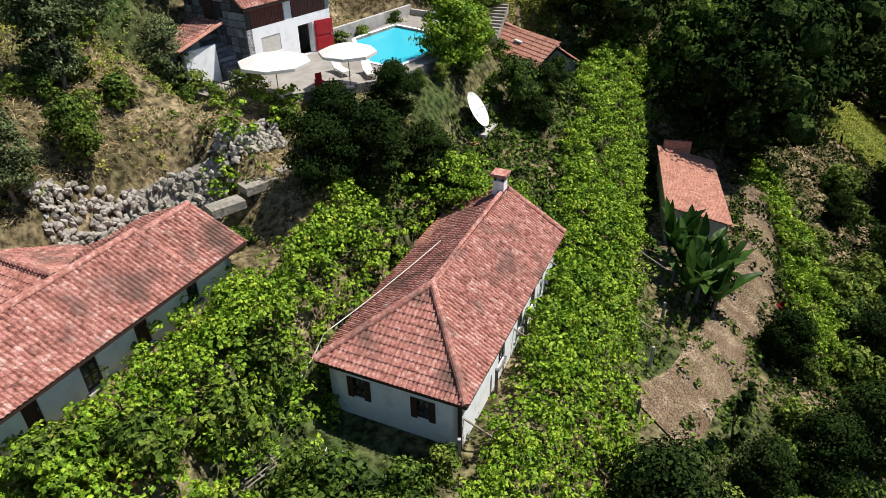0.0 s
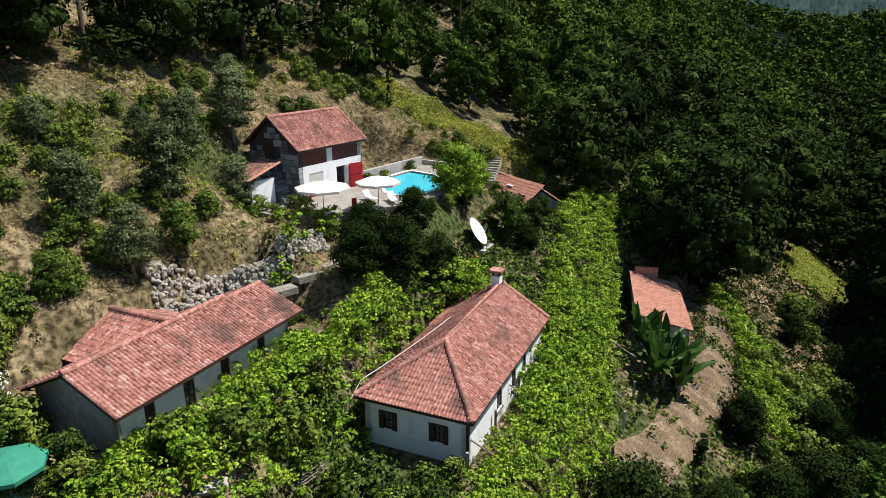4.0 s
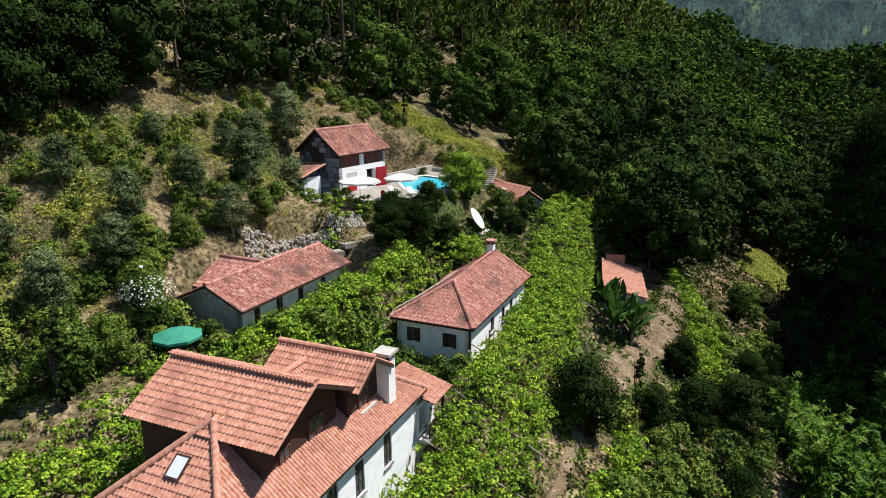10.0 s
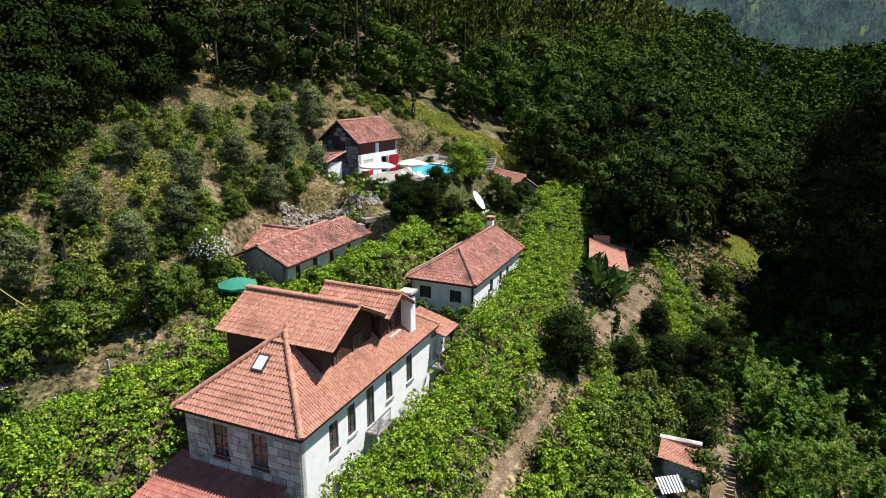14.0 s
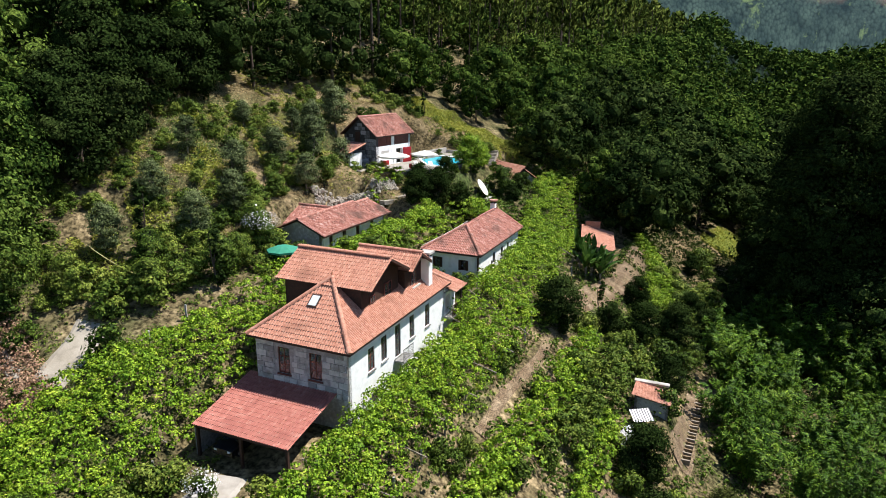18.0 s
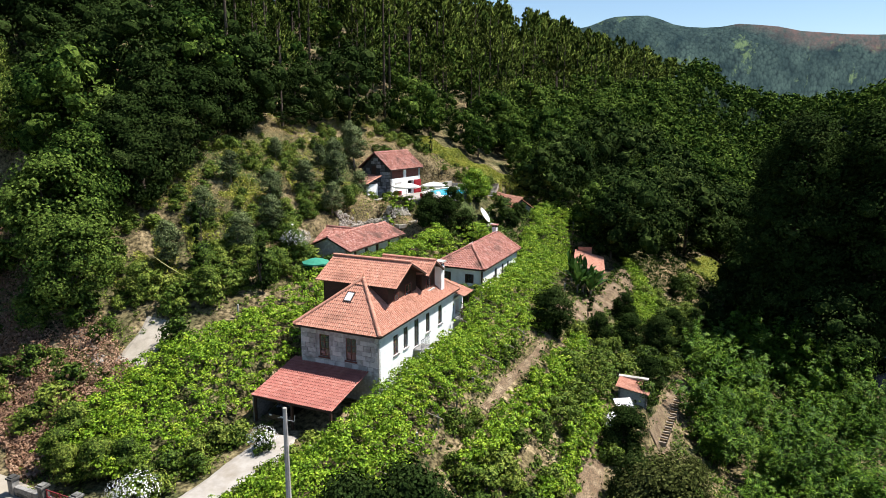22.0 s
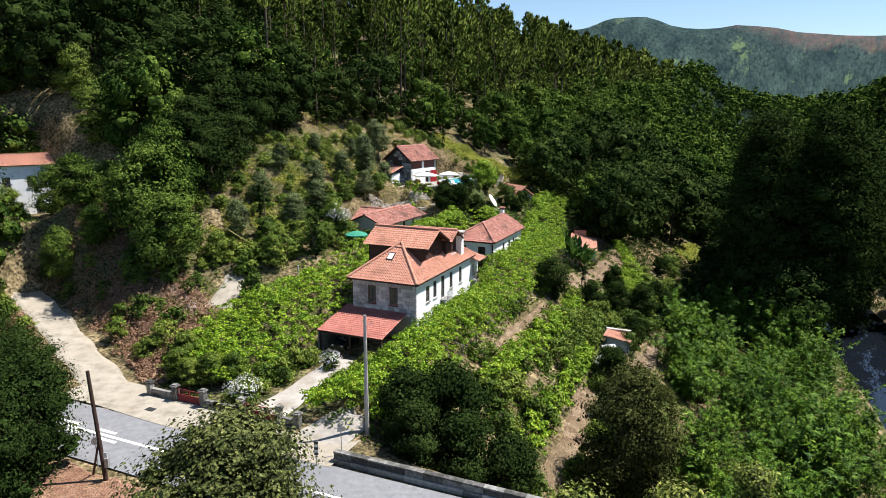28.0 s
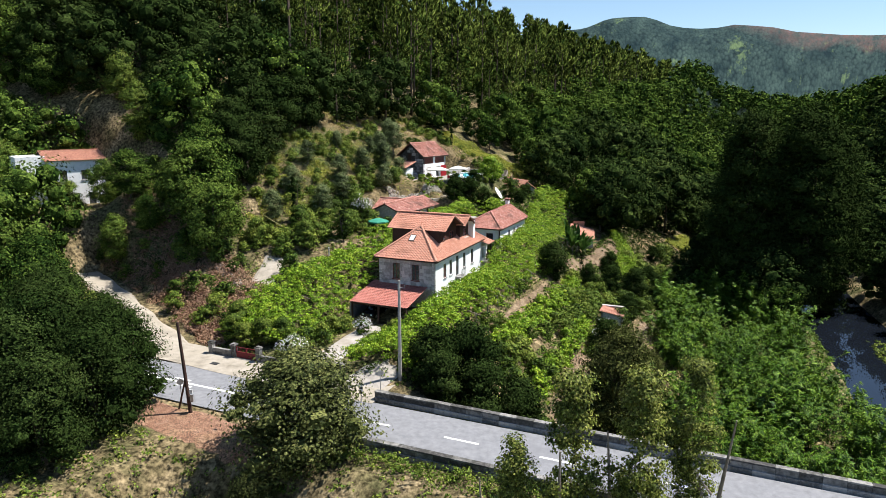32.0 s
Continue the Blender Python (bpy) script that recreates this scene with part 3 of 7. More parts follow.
# ---- the large house with dormers ----
def big_house():
    h = house_at("farmhouse", -6.1, 56.2, -22.4, "two-storey white farmhouse with red clay roof and dark dormers")
    W, L, E, R, O = 8.8, 17.6, 7.75, 11.25, 0.45
    base = 0.9
    holes_f = [(1.94, 2.98, 5.0, 7.05), (4.66, 5.72, 5.0, 7.05)]
    front = part("wall", wall_panel(0, W - 2 * O, base, E, 0.4, holes_f), STONE_WALL, h, "grey dressed stone front wall", FRONT(-W + O, O, 0))
    granite_face(front, 0, W - 2 * O, 3.9, E - 0.15, holes_f, STONE_WALL, seed=3, course=0.5)
    for x0, x1, z0, z1 in holes_f:
        window_in(h, FRONT(-W + O + x0, O, z0), x1 - x0, z1 - z0, WOOD_BROWN, (2, 3), WOOD_BROWN, "tall brown wooden window with closed inner blinds", True)
    holes_r = [(2.75, 3.7, 4.9, 6.75), (4.75, 5.65, 4.9, 6.9), (7.0, 7.95, 4.3, 7.0), (9.55, 10.45, 4.95, 6.9), (12.55, 13.45, 4.9, 6.9), (3.2, 4.1, 1.9, 3.0), (9.6, 10.5, 1.9, 3.0)]
    part("wall", wall_panel(0, L - 2 * O, base, E, 0.4, holes_r), WHITE, h, "whitewashed side wall", RIGHT(-O, O, 0))
    for i, (x0, x1, z0, z1) in enumerate(holes_r):
        m = RIGHT(-O, O + x0, z0)
        window_in(h, m, x1 - x0, z1 - z0, WOOD_BROWN if i == 0 else WOOD_DARK, (2, 3 if z1 - z0 > 1.5 else 2), GRANITE, "", i in (1, 2))
    part("wall", wall_panel(0, L - 2 * O, base, E, 0.4, [(3, 4, 5, 6.7), (9, 10, 5, 6.7)]), WHITE, h, "", LEFT(-W + O, L - O, 0))
    for x in (3, 9):
        window_in(h, LEFT(-W + O, L - O - x, 5), 1.0, 1.7, WOOD_DARK, (2, 3))
    part("wall", wall_panel(0, W - 2 * O, base, E, 0.4), WHITE, h, "", BACK(-O, L - O, 0))
    part("floor_slab", Shape().box(-W + O + 0.4, O + 0.4, 4.2, -O - 0.4, L - O - 0.4, 4.4), WOOD_BROWN, h)
    s = Shape()
    f, b = 4.9, 4.6
    apex, end = (-W / 2, f, R), (-W / 2, L - b, R)
    slope(s, (0, 0, E), (0, L, E), apex, end)
    slope(s, (-W, L, E), (-W, 0, E), end, apex)
    near = []
    slope(s, (-W, 0, E), (0, 0, E), apex, apex, near)
    slope(s, (0, L, E), (-W, L, E), end, end)
    roof = part("roof", s, TILE_NEW, h, "hipped roof of red clay tiles")
    lay(roof, near, TILE_NEW)
    for a, c in (((0, 0, E + 0.05), apex), ((-W, 0, E + 0.05), apex), ((0, L, E + 0.05), end), ((-W, L, E + 0.05), end), (apex, end)):
        caps(roof, a, Vector(c) + Vector((0, 0, 0.06)), TILE_NEW)
    part("finial", Shape().rod((-W / 2, f, R), (-W / 2, f, R + 0.55), 0.1, 0.03), TERRACOTTA, roof)
    for p, q in (((0, 0, E), (0, L, E)), ((-W, 0, E), (0, 0, E)), ((-W, L, E), (-W, 0, E)), ((0, L, E), (-W, L, E))):
        fascia(h, p, q)
    # gutter pipe on the corner
    part("drainpipe", Shape().rod((-O + 0.06, O - 0.06, 1.5), (-O + 0.06, O - 0.06, E), 0.05), METAL, h)
    # skylight in the front slope
    k = (R - E) / f
    sk = part("skylight", Shape().box(-0.42, -0.55, 0, 0.42, 0.55, 0.12), WOOD_DARK, roof, "dark framed roof window", Matrix.Translation((-4.75, 3.0, E + 3.0 * k + 0.03)) @ Matrix.Rotation(math.atan(k), 4, "X"))
    part("pane", Shape().box(-0.32, -0.45, 0.121, 0.32, 0.45, 0.135), FROSTED, sk)
    part("blind", Shape().box(-0.3, -0.43, 0.112, 0.3, 0.43, 0.12), CLOTH, sk)
    # the wide front dormer, a cross gable over the whole roof
    dormer(h, 7.5, 3.3, -9.2, -0.75, 12.55, 10.85, -1.7, ((5.75, 0.8, 1.1), (8.0, 1.25, 1.45)))
    dormer(h, 12.5, 1.9, -6.5, -0.45, 11.75, 10.6, -1.35, ((12.0, 1.0, 1.2),))
    # pale flashing where the dormers meet the roof
    for y0, y1, x in ((11.9, 13.4, -1.2),):
        zz = E + (-x) * (R - E) / (W / 2)
        part("flashing", Shape().box(x - 0.05, y0, zz - 0.1, x + 0.2, y1, zz + 0.05), CONCRETE, roof)
    c = chimney(h, -0.95, 14.4, 8.2, 11.35, 0.75, WHITE, CONCRETE)
    # porch at the back corner
    p = part("porch_roof", slope(Shape(), (0.65, 17.3, 6.95), (0.65, 19.9, 6.95), (-2.6, 17.3, 7.9), (-2.6, 19.9, 7.9)), TILE_NEW, h, "lower tiled porch roof")
    part("wall", wall_panel(0, 2.6, 2.5, 6.6, 0.2, [(0.3, 1.6, 4.6, 6.3)]), WHITE, h, "", RIGHT(-0.5, 17.2, 0))
    part("porch_wall", Shape().box(-4, 19.4, 2.5, -0.5, 19.6, 7.2), WHITE, h)
    rail = part("railing", Shape().box(0.2, 17.4, 5.4, 0.25, 19.6, 5.46), WOOD_DARK, h)
    for i in range(12):
        part("baluster", Shape().box(0.2, 17.45 + i * 0.19, 4.4, 0.24, 17.5 + i * 0.19, 5.4), WOOD_DARK, rail)
    part("porch_floor", Shape().box(-0.5, 17.2, 4.25, 0.3, 19.6, 4.42), CONCRETE, h)
    part("post", Shape().box(0.1, 19.5, 2.5, 0.26, 19.66, 6.9), WOOD_DARK, h)
    # iron balcony at the garden door
    bal = part("balcony", Shape().box(-0.45, 7.2, 4.1, 0.45, 9.0, 4.25), GRANITE, h, "small granite balcony with iron railing")
    part("handrail", Shape().box(0.38, 7.2, 5.2, 0.42, 9.0, 5.24), BLACK, bal)
    for i in range(13):
        part("baluster", Shape().rod((0.4, 7.22 + i * 0.146, 4.25), (0.4, 7.22 + i * 0.146, 5.2), 0.012, sides=4), BLACK, bal)
    # car shelter in front
    cp = part("carport_roof", slope(Shape(), (-9.4, -5.4, 3.1), (-1.5, -5.4, 3.1), (-9.4, 0.85, 4.35), (-1.5, 0.85, 4.35)), TILE_RED, h, "bright red tiled lean-to roof over the parking place")
    part("rafter", Shape().box(-9.3, -5.3, 2.85, -1.6, -5.15, 3.02), WOOD_DARK, h)
    part("rafter", Shape().box(-9.3, -2.2, 3.4, -1.6, -2.05, 3.6), WOOD_DARK, h)
    for x in (-9.2, -5.5, -1.75):
        part("post", Shape().box(x, -5.3, 0.3, x + 0.18, -5.1, 2.9), WOOD_DARK, h)
    part("wall", Shape().box(-9.4, -5.2, 0.3, -9.2, 0.4, 3.0), GRANITE, h)
    return h


def dormer(h, y, half, x0, x1, ridge, eave, gx, wins):
    """A cross gable: ridge along x at y, its gable wall at gx."""
    s = Shape()
    slope(s, (x0, y - half, eave), (x1, y - half, eave), (x0, y, ridge), (x1, y, ridge))
    slope(s, (x1, y + half, eave), (x0, y + half, eave), (x1, y, ridge), (x0, y, ridge))
    d = part("dormer", Shape().box(x0 + 0.7, y - half + 0.35, 8.0, gx - 0.12, y + half - 0.35, eave - 0.06), WOOD_DARK, h, "dark boarded dormer with gable roof")
    g = gable(y - half + 0.35, y + half - 0.35, 8.0, eave + 0.1, y, ridge - 0.15, 0.12)
    part("gable", g, WOOD_DARK, d, "", RIGHT(gx, 0, 0))
    part("gable", g, WOOD_DARK, d, "", RIGHT(x0 + 0.8, 0, 0))
    r = part("dormer_roof", s, TILE_NEW, d, "red clay tiles")
    for sy in (-1, 1):
        b = Shape()
        b.v = [(x1 + dx, y + sy * t * half, z) for dx in (-0.1, 0.03) for t, z in ((0, ridge), (1, eave), (1, eave - 0.22), (0, ridge - 0.22))]
        b.f = [(0, 1, 2, 3), (7, 6, 5, 4), (0, 4, 5, 1), (1, 5, 6, 2), (2, 6, 7, 3), (3, 7, 4, 0)]
        part("barge_board", b, WOOD_DARK, d)
    n = max(2, round((x1 - x0) / 0.4))
    me = CAPS.setdefault((TILE_NEW.name, 0.2), cap_mesh("ridge_tile", TILE_NEW, 0.44, 0.2))
    for i in range(n):
        part("ridge_tile", me, TILE_NEW, d, "", pose(x0 + (x1 - x0) * i / n, y, ridge + 0.02))
    for wy, w, hh in wins:
        window_in(d, RIGHT(gx + 0.14, wy, 8.75), w, hh, WOOD_BROWN, (2, 2), CONCRETE, "dark red dormer window", name="dormer_window")
    return d


big_house()


# ---- the low white house with the hipped roof ----
def low_house():
    h = house_at("cottage", 3.65, 83.2, -22.7, "single-storey white cottage with weathered red hipped roof")
    W, L, E, R, O = 7.1, 14.8, 7.15, 9.3, 0.4
    base = 3.4
    hf = [(1.0, 1.95, 5.25, 6.4), (4.1, 5.05, 5.2, 6.35)]
    part("wall", wall_panel(0, W - 2 * O, base, E, 0.4, hf), WHITE, h, "whitewashed front wall", FRONT(-W + O, O, 0))
    for x0, x1, z0, z1 in hf:
        w = window_in(h, FRONT(-W + O + x0, O, z0), x1 - x0, z1 - z0, WOOD_DARK, (2, 2), None, "dark wooden window with open shutters")
        part("shutter", Shape().box(-0.1, -0.05, 0, 0.2, -0.01, z1 - z0), WOOD_DARK, w)
        part("shutter", Shape().box(x1 - x0 - 0.2, -0.05, 0, x1 - x0 + 0.1, -0.01, z1 - z0), WOOD_DARK, w)
    hr = [(4.6, 5.5, 4.9, 6.2), (7.4, 8.2, 4.9, 6.2), (9.6, 10.4, 4.9, 6.2)]
    part("wall", wall_panel(0, L - 2 * O, base - 2, E, 0.4, hr), WHITE, h, "whitewashed side wall", RIGHT(-O, O, 0))
    for x0, x1, z0, z1 in hr:
        window_in(h, RIGHT(-O, O + x0, z0), x1 - x0, z1 - z0, WOOD_DARK, (2, 2))
    part("wall", wall_panel(0, L - 2 * O, base, E, 0.4, [(2, 2.9, 4.2, 6.2)]), WHITE, h, "", LEFT(-W + O, L - O, 0))
    door_in(h, LEFT(-W + O, L - O - 2, 4.2), 0.9, 2.0, WOOD_DARK)
    part("wall", gable(-W + O, -O, base, E, -W / 2, R - 0.15, 0.4), WHITE, h, "", pose(0, L - O - 0.4, 0))
    part("floor_slab", Shape().box(-W + O + 0.4, O + 0.4, base, -O - 0.4, L - O - 0.4, 4.15), WOOD_BROWN, h)
    apex, end = (-3.45, 4.4, R), (-3.6, L, R)
    s = Shape()
    slope(s, (0, 0, E), (0, L, E), apex, end)
    slope(s, (-W, L, E), (-W, 0, E), end, apex)
    near = []
    slope(s, (-W, 0, E), (0, 0, E), apex, apex, near)
    roof = part("roof", s, TILE_OLD, h, "old red tile roof bleached by lichen")
    lay(roof, near, TILE_OLD)
    for a, b in (((0, 0, E + 0.05), apex), ((-W, 0, E + 0.05), apex), (apex, end), ((0, L - 0.1, E + 0.05), (-3.6, L - 0.1, R + 0.02)), ((-W, L - 0.1, E + 0.05), (-3.6, L - 0.1, R + 0.02))):
        caps(roof, a, Vector(b) + Vector((0, 0, 0.05)), TILE_OLD, 0.19)
    # second, flatter stretch of roof beside the gable
    part("side_roof", slope(Shape(), (-W - 0.1, L + 1.0, 7.2), (-W - 0.1, L - 4.5, 7.2), (-4.4, L + 1.0, 8.3), (-4.4, L - 4.5, 8.55)), TILE_NEW, h, "newer red tiles at the back")
    for p, q in (((0, 0, E), (0, L, E)), ((-W, 0, E), (0, 0, E)), ((-W, L, E), (-W, 0, E))):
        fascia(h, p, q)
    chimney(h, -3.75, L - 0.6, 8.6, 10.5, 0.62, WHITE, TILE_OLD)
    part("corner_post", Shape().box(-O - 0.12, O - 0.05, base, -O + 0.05, O + 0.05, E - 0.3), WOOD_DARK, h)
    return h


low_house()


# ---- the long shed-like house with a wing ----
def long_house():
    h = house_at("outbuilding", -12.1, 78.3, -23.9, "long low white outbuilding with old red tiles and dark doors")
    W, E, R, O, L1, L2 = 6.4, 10.35, 11.8, 0.4, 10.3, 13.5
    base = 7.2
    hr = [(1.75, 2.4, 8.1, 9.85), (4.2, 4.95, 8.1, 9.85), (6.85, 7.55, 8.2, 9.9), (9.85, 10.5, 8.5, 9.9)]
    part("wall", wall_panel(0, L2 - 2 * O, base, E, 0.4, hr), WHITE, h, "whitewashed long wall", RIGHT(-0.88, O, 0))
    for i, (x0, x1, z0, z1) in enumerate(hr):
        if i in (1, 3):
            window_in(h, RIGHT(-0.88, O + x0, z0), x1 - x0, z1 - z0, WOOD_DARK, (2, 3))
        else:
            door_in(h, RIGHT(-0.88, O + x0, z0), x1 - x0, z1 - z0, WOOD_DARK)
        part("sill", Shape().box(x0 - 0.1, -0.16, z0 - 0.1, x1 + 0.1, 0.0, z0 - 0.004), GRANITE, h, "", RIGHT(-0.88, O, 0))
    part("wall", gable(-W + O, -0.88, base, E, -3.2, R - 0.15, 0.4), STONE_WALL, h, "shaded gable end wall", pose(0, O, 0))
    part("wall", gable(-W + O, -0.88, base, E - 0.1, -3.2, R - 0.4, 0.4), WHITE, h, "", pose(0, L2 - O - 0.4, 0))
    part("wall", Shape().box(-W + O, O, base, -W + O + 0.4, L2 - O, E), WHITE, h)
    s = Shape()
    slope(s, (0, 0, E), (0, L1, E), (-3.2, 0, R), (-3.2, L1, R))
    slope(s, (-W, L1, E), (-W, 0, E), (-3.2, L1, R), (-3.2, 0, R))
    roof = part("roof", s, TILE_OLD, h, "old weathered red tiles")
    caps(roof, (-3.2, 0, R + 0.04), (-3.2, L1, R + 0.04), TILE_OLD, 0.18)
    caps(roof, (0, L1, E + 0.06), (-3.2, L1, R + 0.08), TILE_OLD, 0.12)
    s = Shape()
    slope(s, (-0.05, L1, E - 0.12), (-0.05, L2, E - 0.12), (-3.2, L1, R - 0.2), (-3.2, L2, R - 0.2))
    slope(s, (-W, L2, E - 0.12), (-W, L1, E - 0.12), (-3.2, L2, R - 0.2), (-3.2, L1, R - 0.2))
    low = part("lower_roof", s, TILE_OLD, h, "lower stretch of old red tiles")
    caps(low, (-3.2, L1, R - 0.17), (-3.2, L2, R - 0.17), TILE_OLD, 0.17)
    # the wing to the hillside
    s = Shape()
    slope(s, (-11.6, 2.9, E), (-W + 0.1, 2.9, E), (-11.6, 6.4, R), (-3.2, 6.4, R))
    slope(s, (-W + 0.1, 9.9, E), (-11.6, 9.9, E), (-3.2, 6.4, R), (-11.6, 6.4, R))
    wing = part("wing_roof", s, TILE_OLD, h, "old red tiles over the wing")
    caps(wing, (-11.6, 6.4, R + 0.04), (-3.4, 6.4, R + 0.04), TILE_OLD, 0.17)
    part("wall", Shape().box(-11.2, 3.3, base, -W, 3.7, E), STONE_WALL, h)
    part("wall", Shape().box(-11.2, 9.1, base, -W, 9.5, E), STONE_WALL, h)
    part("wall", gable(3.3, 9.5, base, E, 6.4, R - 0.15, 0.3), STONE_WALL, h, "", RIGHT(-11.0, 0, 0))
    for p, q in (((0, 0, E), (0, L2, E)), ((-3.2, 0, R), (0, 0, E)), ((-W, 0, E), (-3.2, 0, R))):
        fascia(h, p, q)
    part("drainpipe", Shape().rod((-0.35, 0.3, base), (-0.35, 0.3, E), 0.045), METAL, h)
    return h


long_house()


# ---- the stone house at the pool ----
def pool_house():
    h = house_at("stone_house", -10.2, 107.1, -33.0, "small granite and white house with red roof beside the pool")
    W, L, E, R, O = 6.7, 8.6, 17.3, 19.85, 0.4
    base = 12.6
    hg = [(2.15, 3.05, 15.95, 17.7)]
    gw = part("wall", gable(-W + O, -O, base, E, -W / 2, R - 0.15, 0.45), DARK_MORTAR, h, "grey granite gable wall", pose(0, O, 0))
    top_at = lambda x: E + (R - 0.3 - E) * (1 - abs(x + W / 2) / (W / 2 - O))
    granite_face(gw, -W + O, -O, base, R, [(-4.2, -3.3, 15.95, 17.75)], BLUE_GRANITE, course=0.5, seed=7, under=top_at)
    win = part("window", Shape().box(-4.2, -0.05, 15.95, -3.3, 0.02, 17.75), WOOD_DARK, h, "dark closed shutter", pose(0, O, 0))
    hr = [(1.1, 2.8, 14.05, 15.15), (4.5, 5.9, 13.1, 15.25)]
    part("wall", wall_panel(0, L - 2 * O, base, 15.85, 0.4, hr), WHITE, h, "sunlit white wall", RIGHT(-O, O, 0))
    part("shutter", Shape().box(1.1, 0.03, 14.05, 2.8, 0.1, 15.15), CLOTH, h, "pale pink rolled shutter", RIGHT(-O, O, 0))
    # boarded loft
    loft = part("loft_boards", Shape().box(0, 0.08, 15.85, L - 2 * O, 0.3, E), WOOD_DARK, h, "dark upright boards under the eaves", RIGHT(-O, O, 0))
    for i in range(30):
        if not 13 <= i <= 15:
            part("board", Shape().box(i * 0.26 + 0.01, 0.04, 15.87, i * 0.26 + 0.24, 0.085, E - 0.02), WOOD_BROWN, loft)
    part("loft_pier", Shape().box(3.4, 0.0, 15.85, 4.05, 0.3, E), WHITE, h, "", RIGHT(-O, O, 0))
    part("wall", gable(-W + O, -O, base, E, -W / 2, R - 0.15, 0.4), GRANITE, h, "", pose(0, L - O - 0.4, 0))
    part("wall", Shape().box(-W + O, O, base, -W + O + 0.4, L - O, E), GRANITE, h)
    # red double door folded open
    leaf = part("door", Shape().box(0, 0, 13.1, 0.06, 1.5, 15.3).box(0.06, 0.1, 13.3, 0.09, 1.4, 14.1).box(0.06, 0.1, 14.3, 0.09, 1.4, 15.1), WOOD_RED, h, "open red wooden door leaf", pose(-O + 0.05, 6.45, 0, 0, 0, -14))
    part("door_handle", Shape().box(0.09, 1.3, 14.15, 0.15, 1.36, 14.3), METAL, leaf)
    half = part("half_door", Shape().box(-0.02, 1.1, 12.9, 0.05, 2.8, 13.75), WOOD_RED, h, "low red boarded hatch", pose(-O, 0.35, 0))
    s = Shape()
    slope(s, (0, 0, E), (0, L, E), (-W / 2, 0, R), (-W / 2, L, R))
    slope(s, (-W, L, E), (-W, 0, E), (-W / 2, L, R), (-W / 2, 0, R))
    roof = part("roof", s, TILE_OLD, h, "old red tile gable roof")
    caps(roof, (-W / 2, 0, R + 0.04), (-W / 2, L, R + 0.04), TILE_OLD, 0.18)
    for y in (0.05, L - 0.05):
        caps(roof, (0, y, E + 0.06), (-W / 2, y, R + 0.06), TILE_OLD, 0.12)
        caps(roof, (-W, y, E + 0.06), (-W / 2, y, R + 0.06), TILE_OLD, 0.12)
    fascia(h, (0, 0, E), (0, L, E))
    # outside stair of granite along the gable
    for i in range(11):
        part("step", Shape().box(-1.0 - i * 0.3, -0.95, 12.6, -0.7 - i * 0.3, 0.36, 13.15 + i * 0.24), BLUE_GRANITE, h)
    # lean-to
    a = part("lean_to", wall_panel(0, 2.2, 12.4, 15.1, 0.25, [(1.15, 1.85, 13.0, 14.9)]), WHITE, h, "small white lean-to with tiled roof", pose(-3.9, -3.6, 0))
    door_in(a, pose(1.15, 0, 13.0), 0.7, 1.9, WOOD_DARK)
    part("wall", Shape().box(0, 0.25, 12.4, 0.25, 3.4, 16.0), WHITE, a)
    part("wall", Shape().box(1.95, 0.25, 12.4, 2.2, 2.4, 15.2), WHITE, a)
    ar = part("lean_to_roof", slope(Shape(), (-4.35, -4.2, 15.3), (-1.45, -4.2, 15.3), (-4.35, -0.6, 16.35), (-1.45, -0.6, 16.35)), TILE_OLD, h, "old red lean-to tiles")
    caps(ar, (-1.45, -4.2, 15.36), (-1.45, -0.6, 16.4), TILE_NEW, 0.13)
    return h


pool_house()


# ---- road, lane, tracks ----
def sr(s, r):
    """World place of a point given along the slope and along the valley."""
    return 0.924 * s + 0.382 * r, -0.382 * s + 0.924 * r


def drape(name, line, width, mat, label, lift=0.06, category="path", kind="structure", level=None):
    """A strip of surface that follows the land along a line of places."""
    pts = [Vector((*p, 0)) for p in line]
    run = []
    for a, b in zip(pts, pts[1:]):
        n = max(1, int((b - a).length / 1.0))
        run += [a.lerp(b, i / n) for i in range(n)]
    run.append(pts[-1])
    for _ in range(3):
        run = [run[0]] + [(run[i - 1] + run[i] * 2 + run[i + 1]) / 4 for i in range(1, len(run) - 1)] + [run[-1]]
    s, cols = Shape(), 7
    for i, p in enumerate(run):
        d = (run[min(i + 1, len(run) - 1)] - run[max(i - 1, 0)]).normalized()
        side = Vector((d.y, -d.x, 0))
        for j in range(cols):
            k = j / (cols - 1) - 0.5
            rag = 1 + (0.12 * math.sin(i * 0.9 + j * 3) if j in (0, cols - 1) and level is None else 0)
            q = p + side * (width * k * rag)
            z = level if level is not None else float(ground(q.x, q.y)) + lift * (1.0 if 0 < j < cols - 1 else -0.4)
            s.v.append((q.x, q.y, z))
    for i in range(len(run) - 1):
        for j in range(cols - 1):
            a = i * cols + j
            s.f.append((a, a + 1, a + cols + 1, a + cols))
    ob = part(name, s, mat)
    return tagged(ob, label, category, kind=kind)


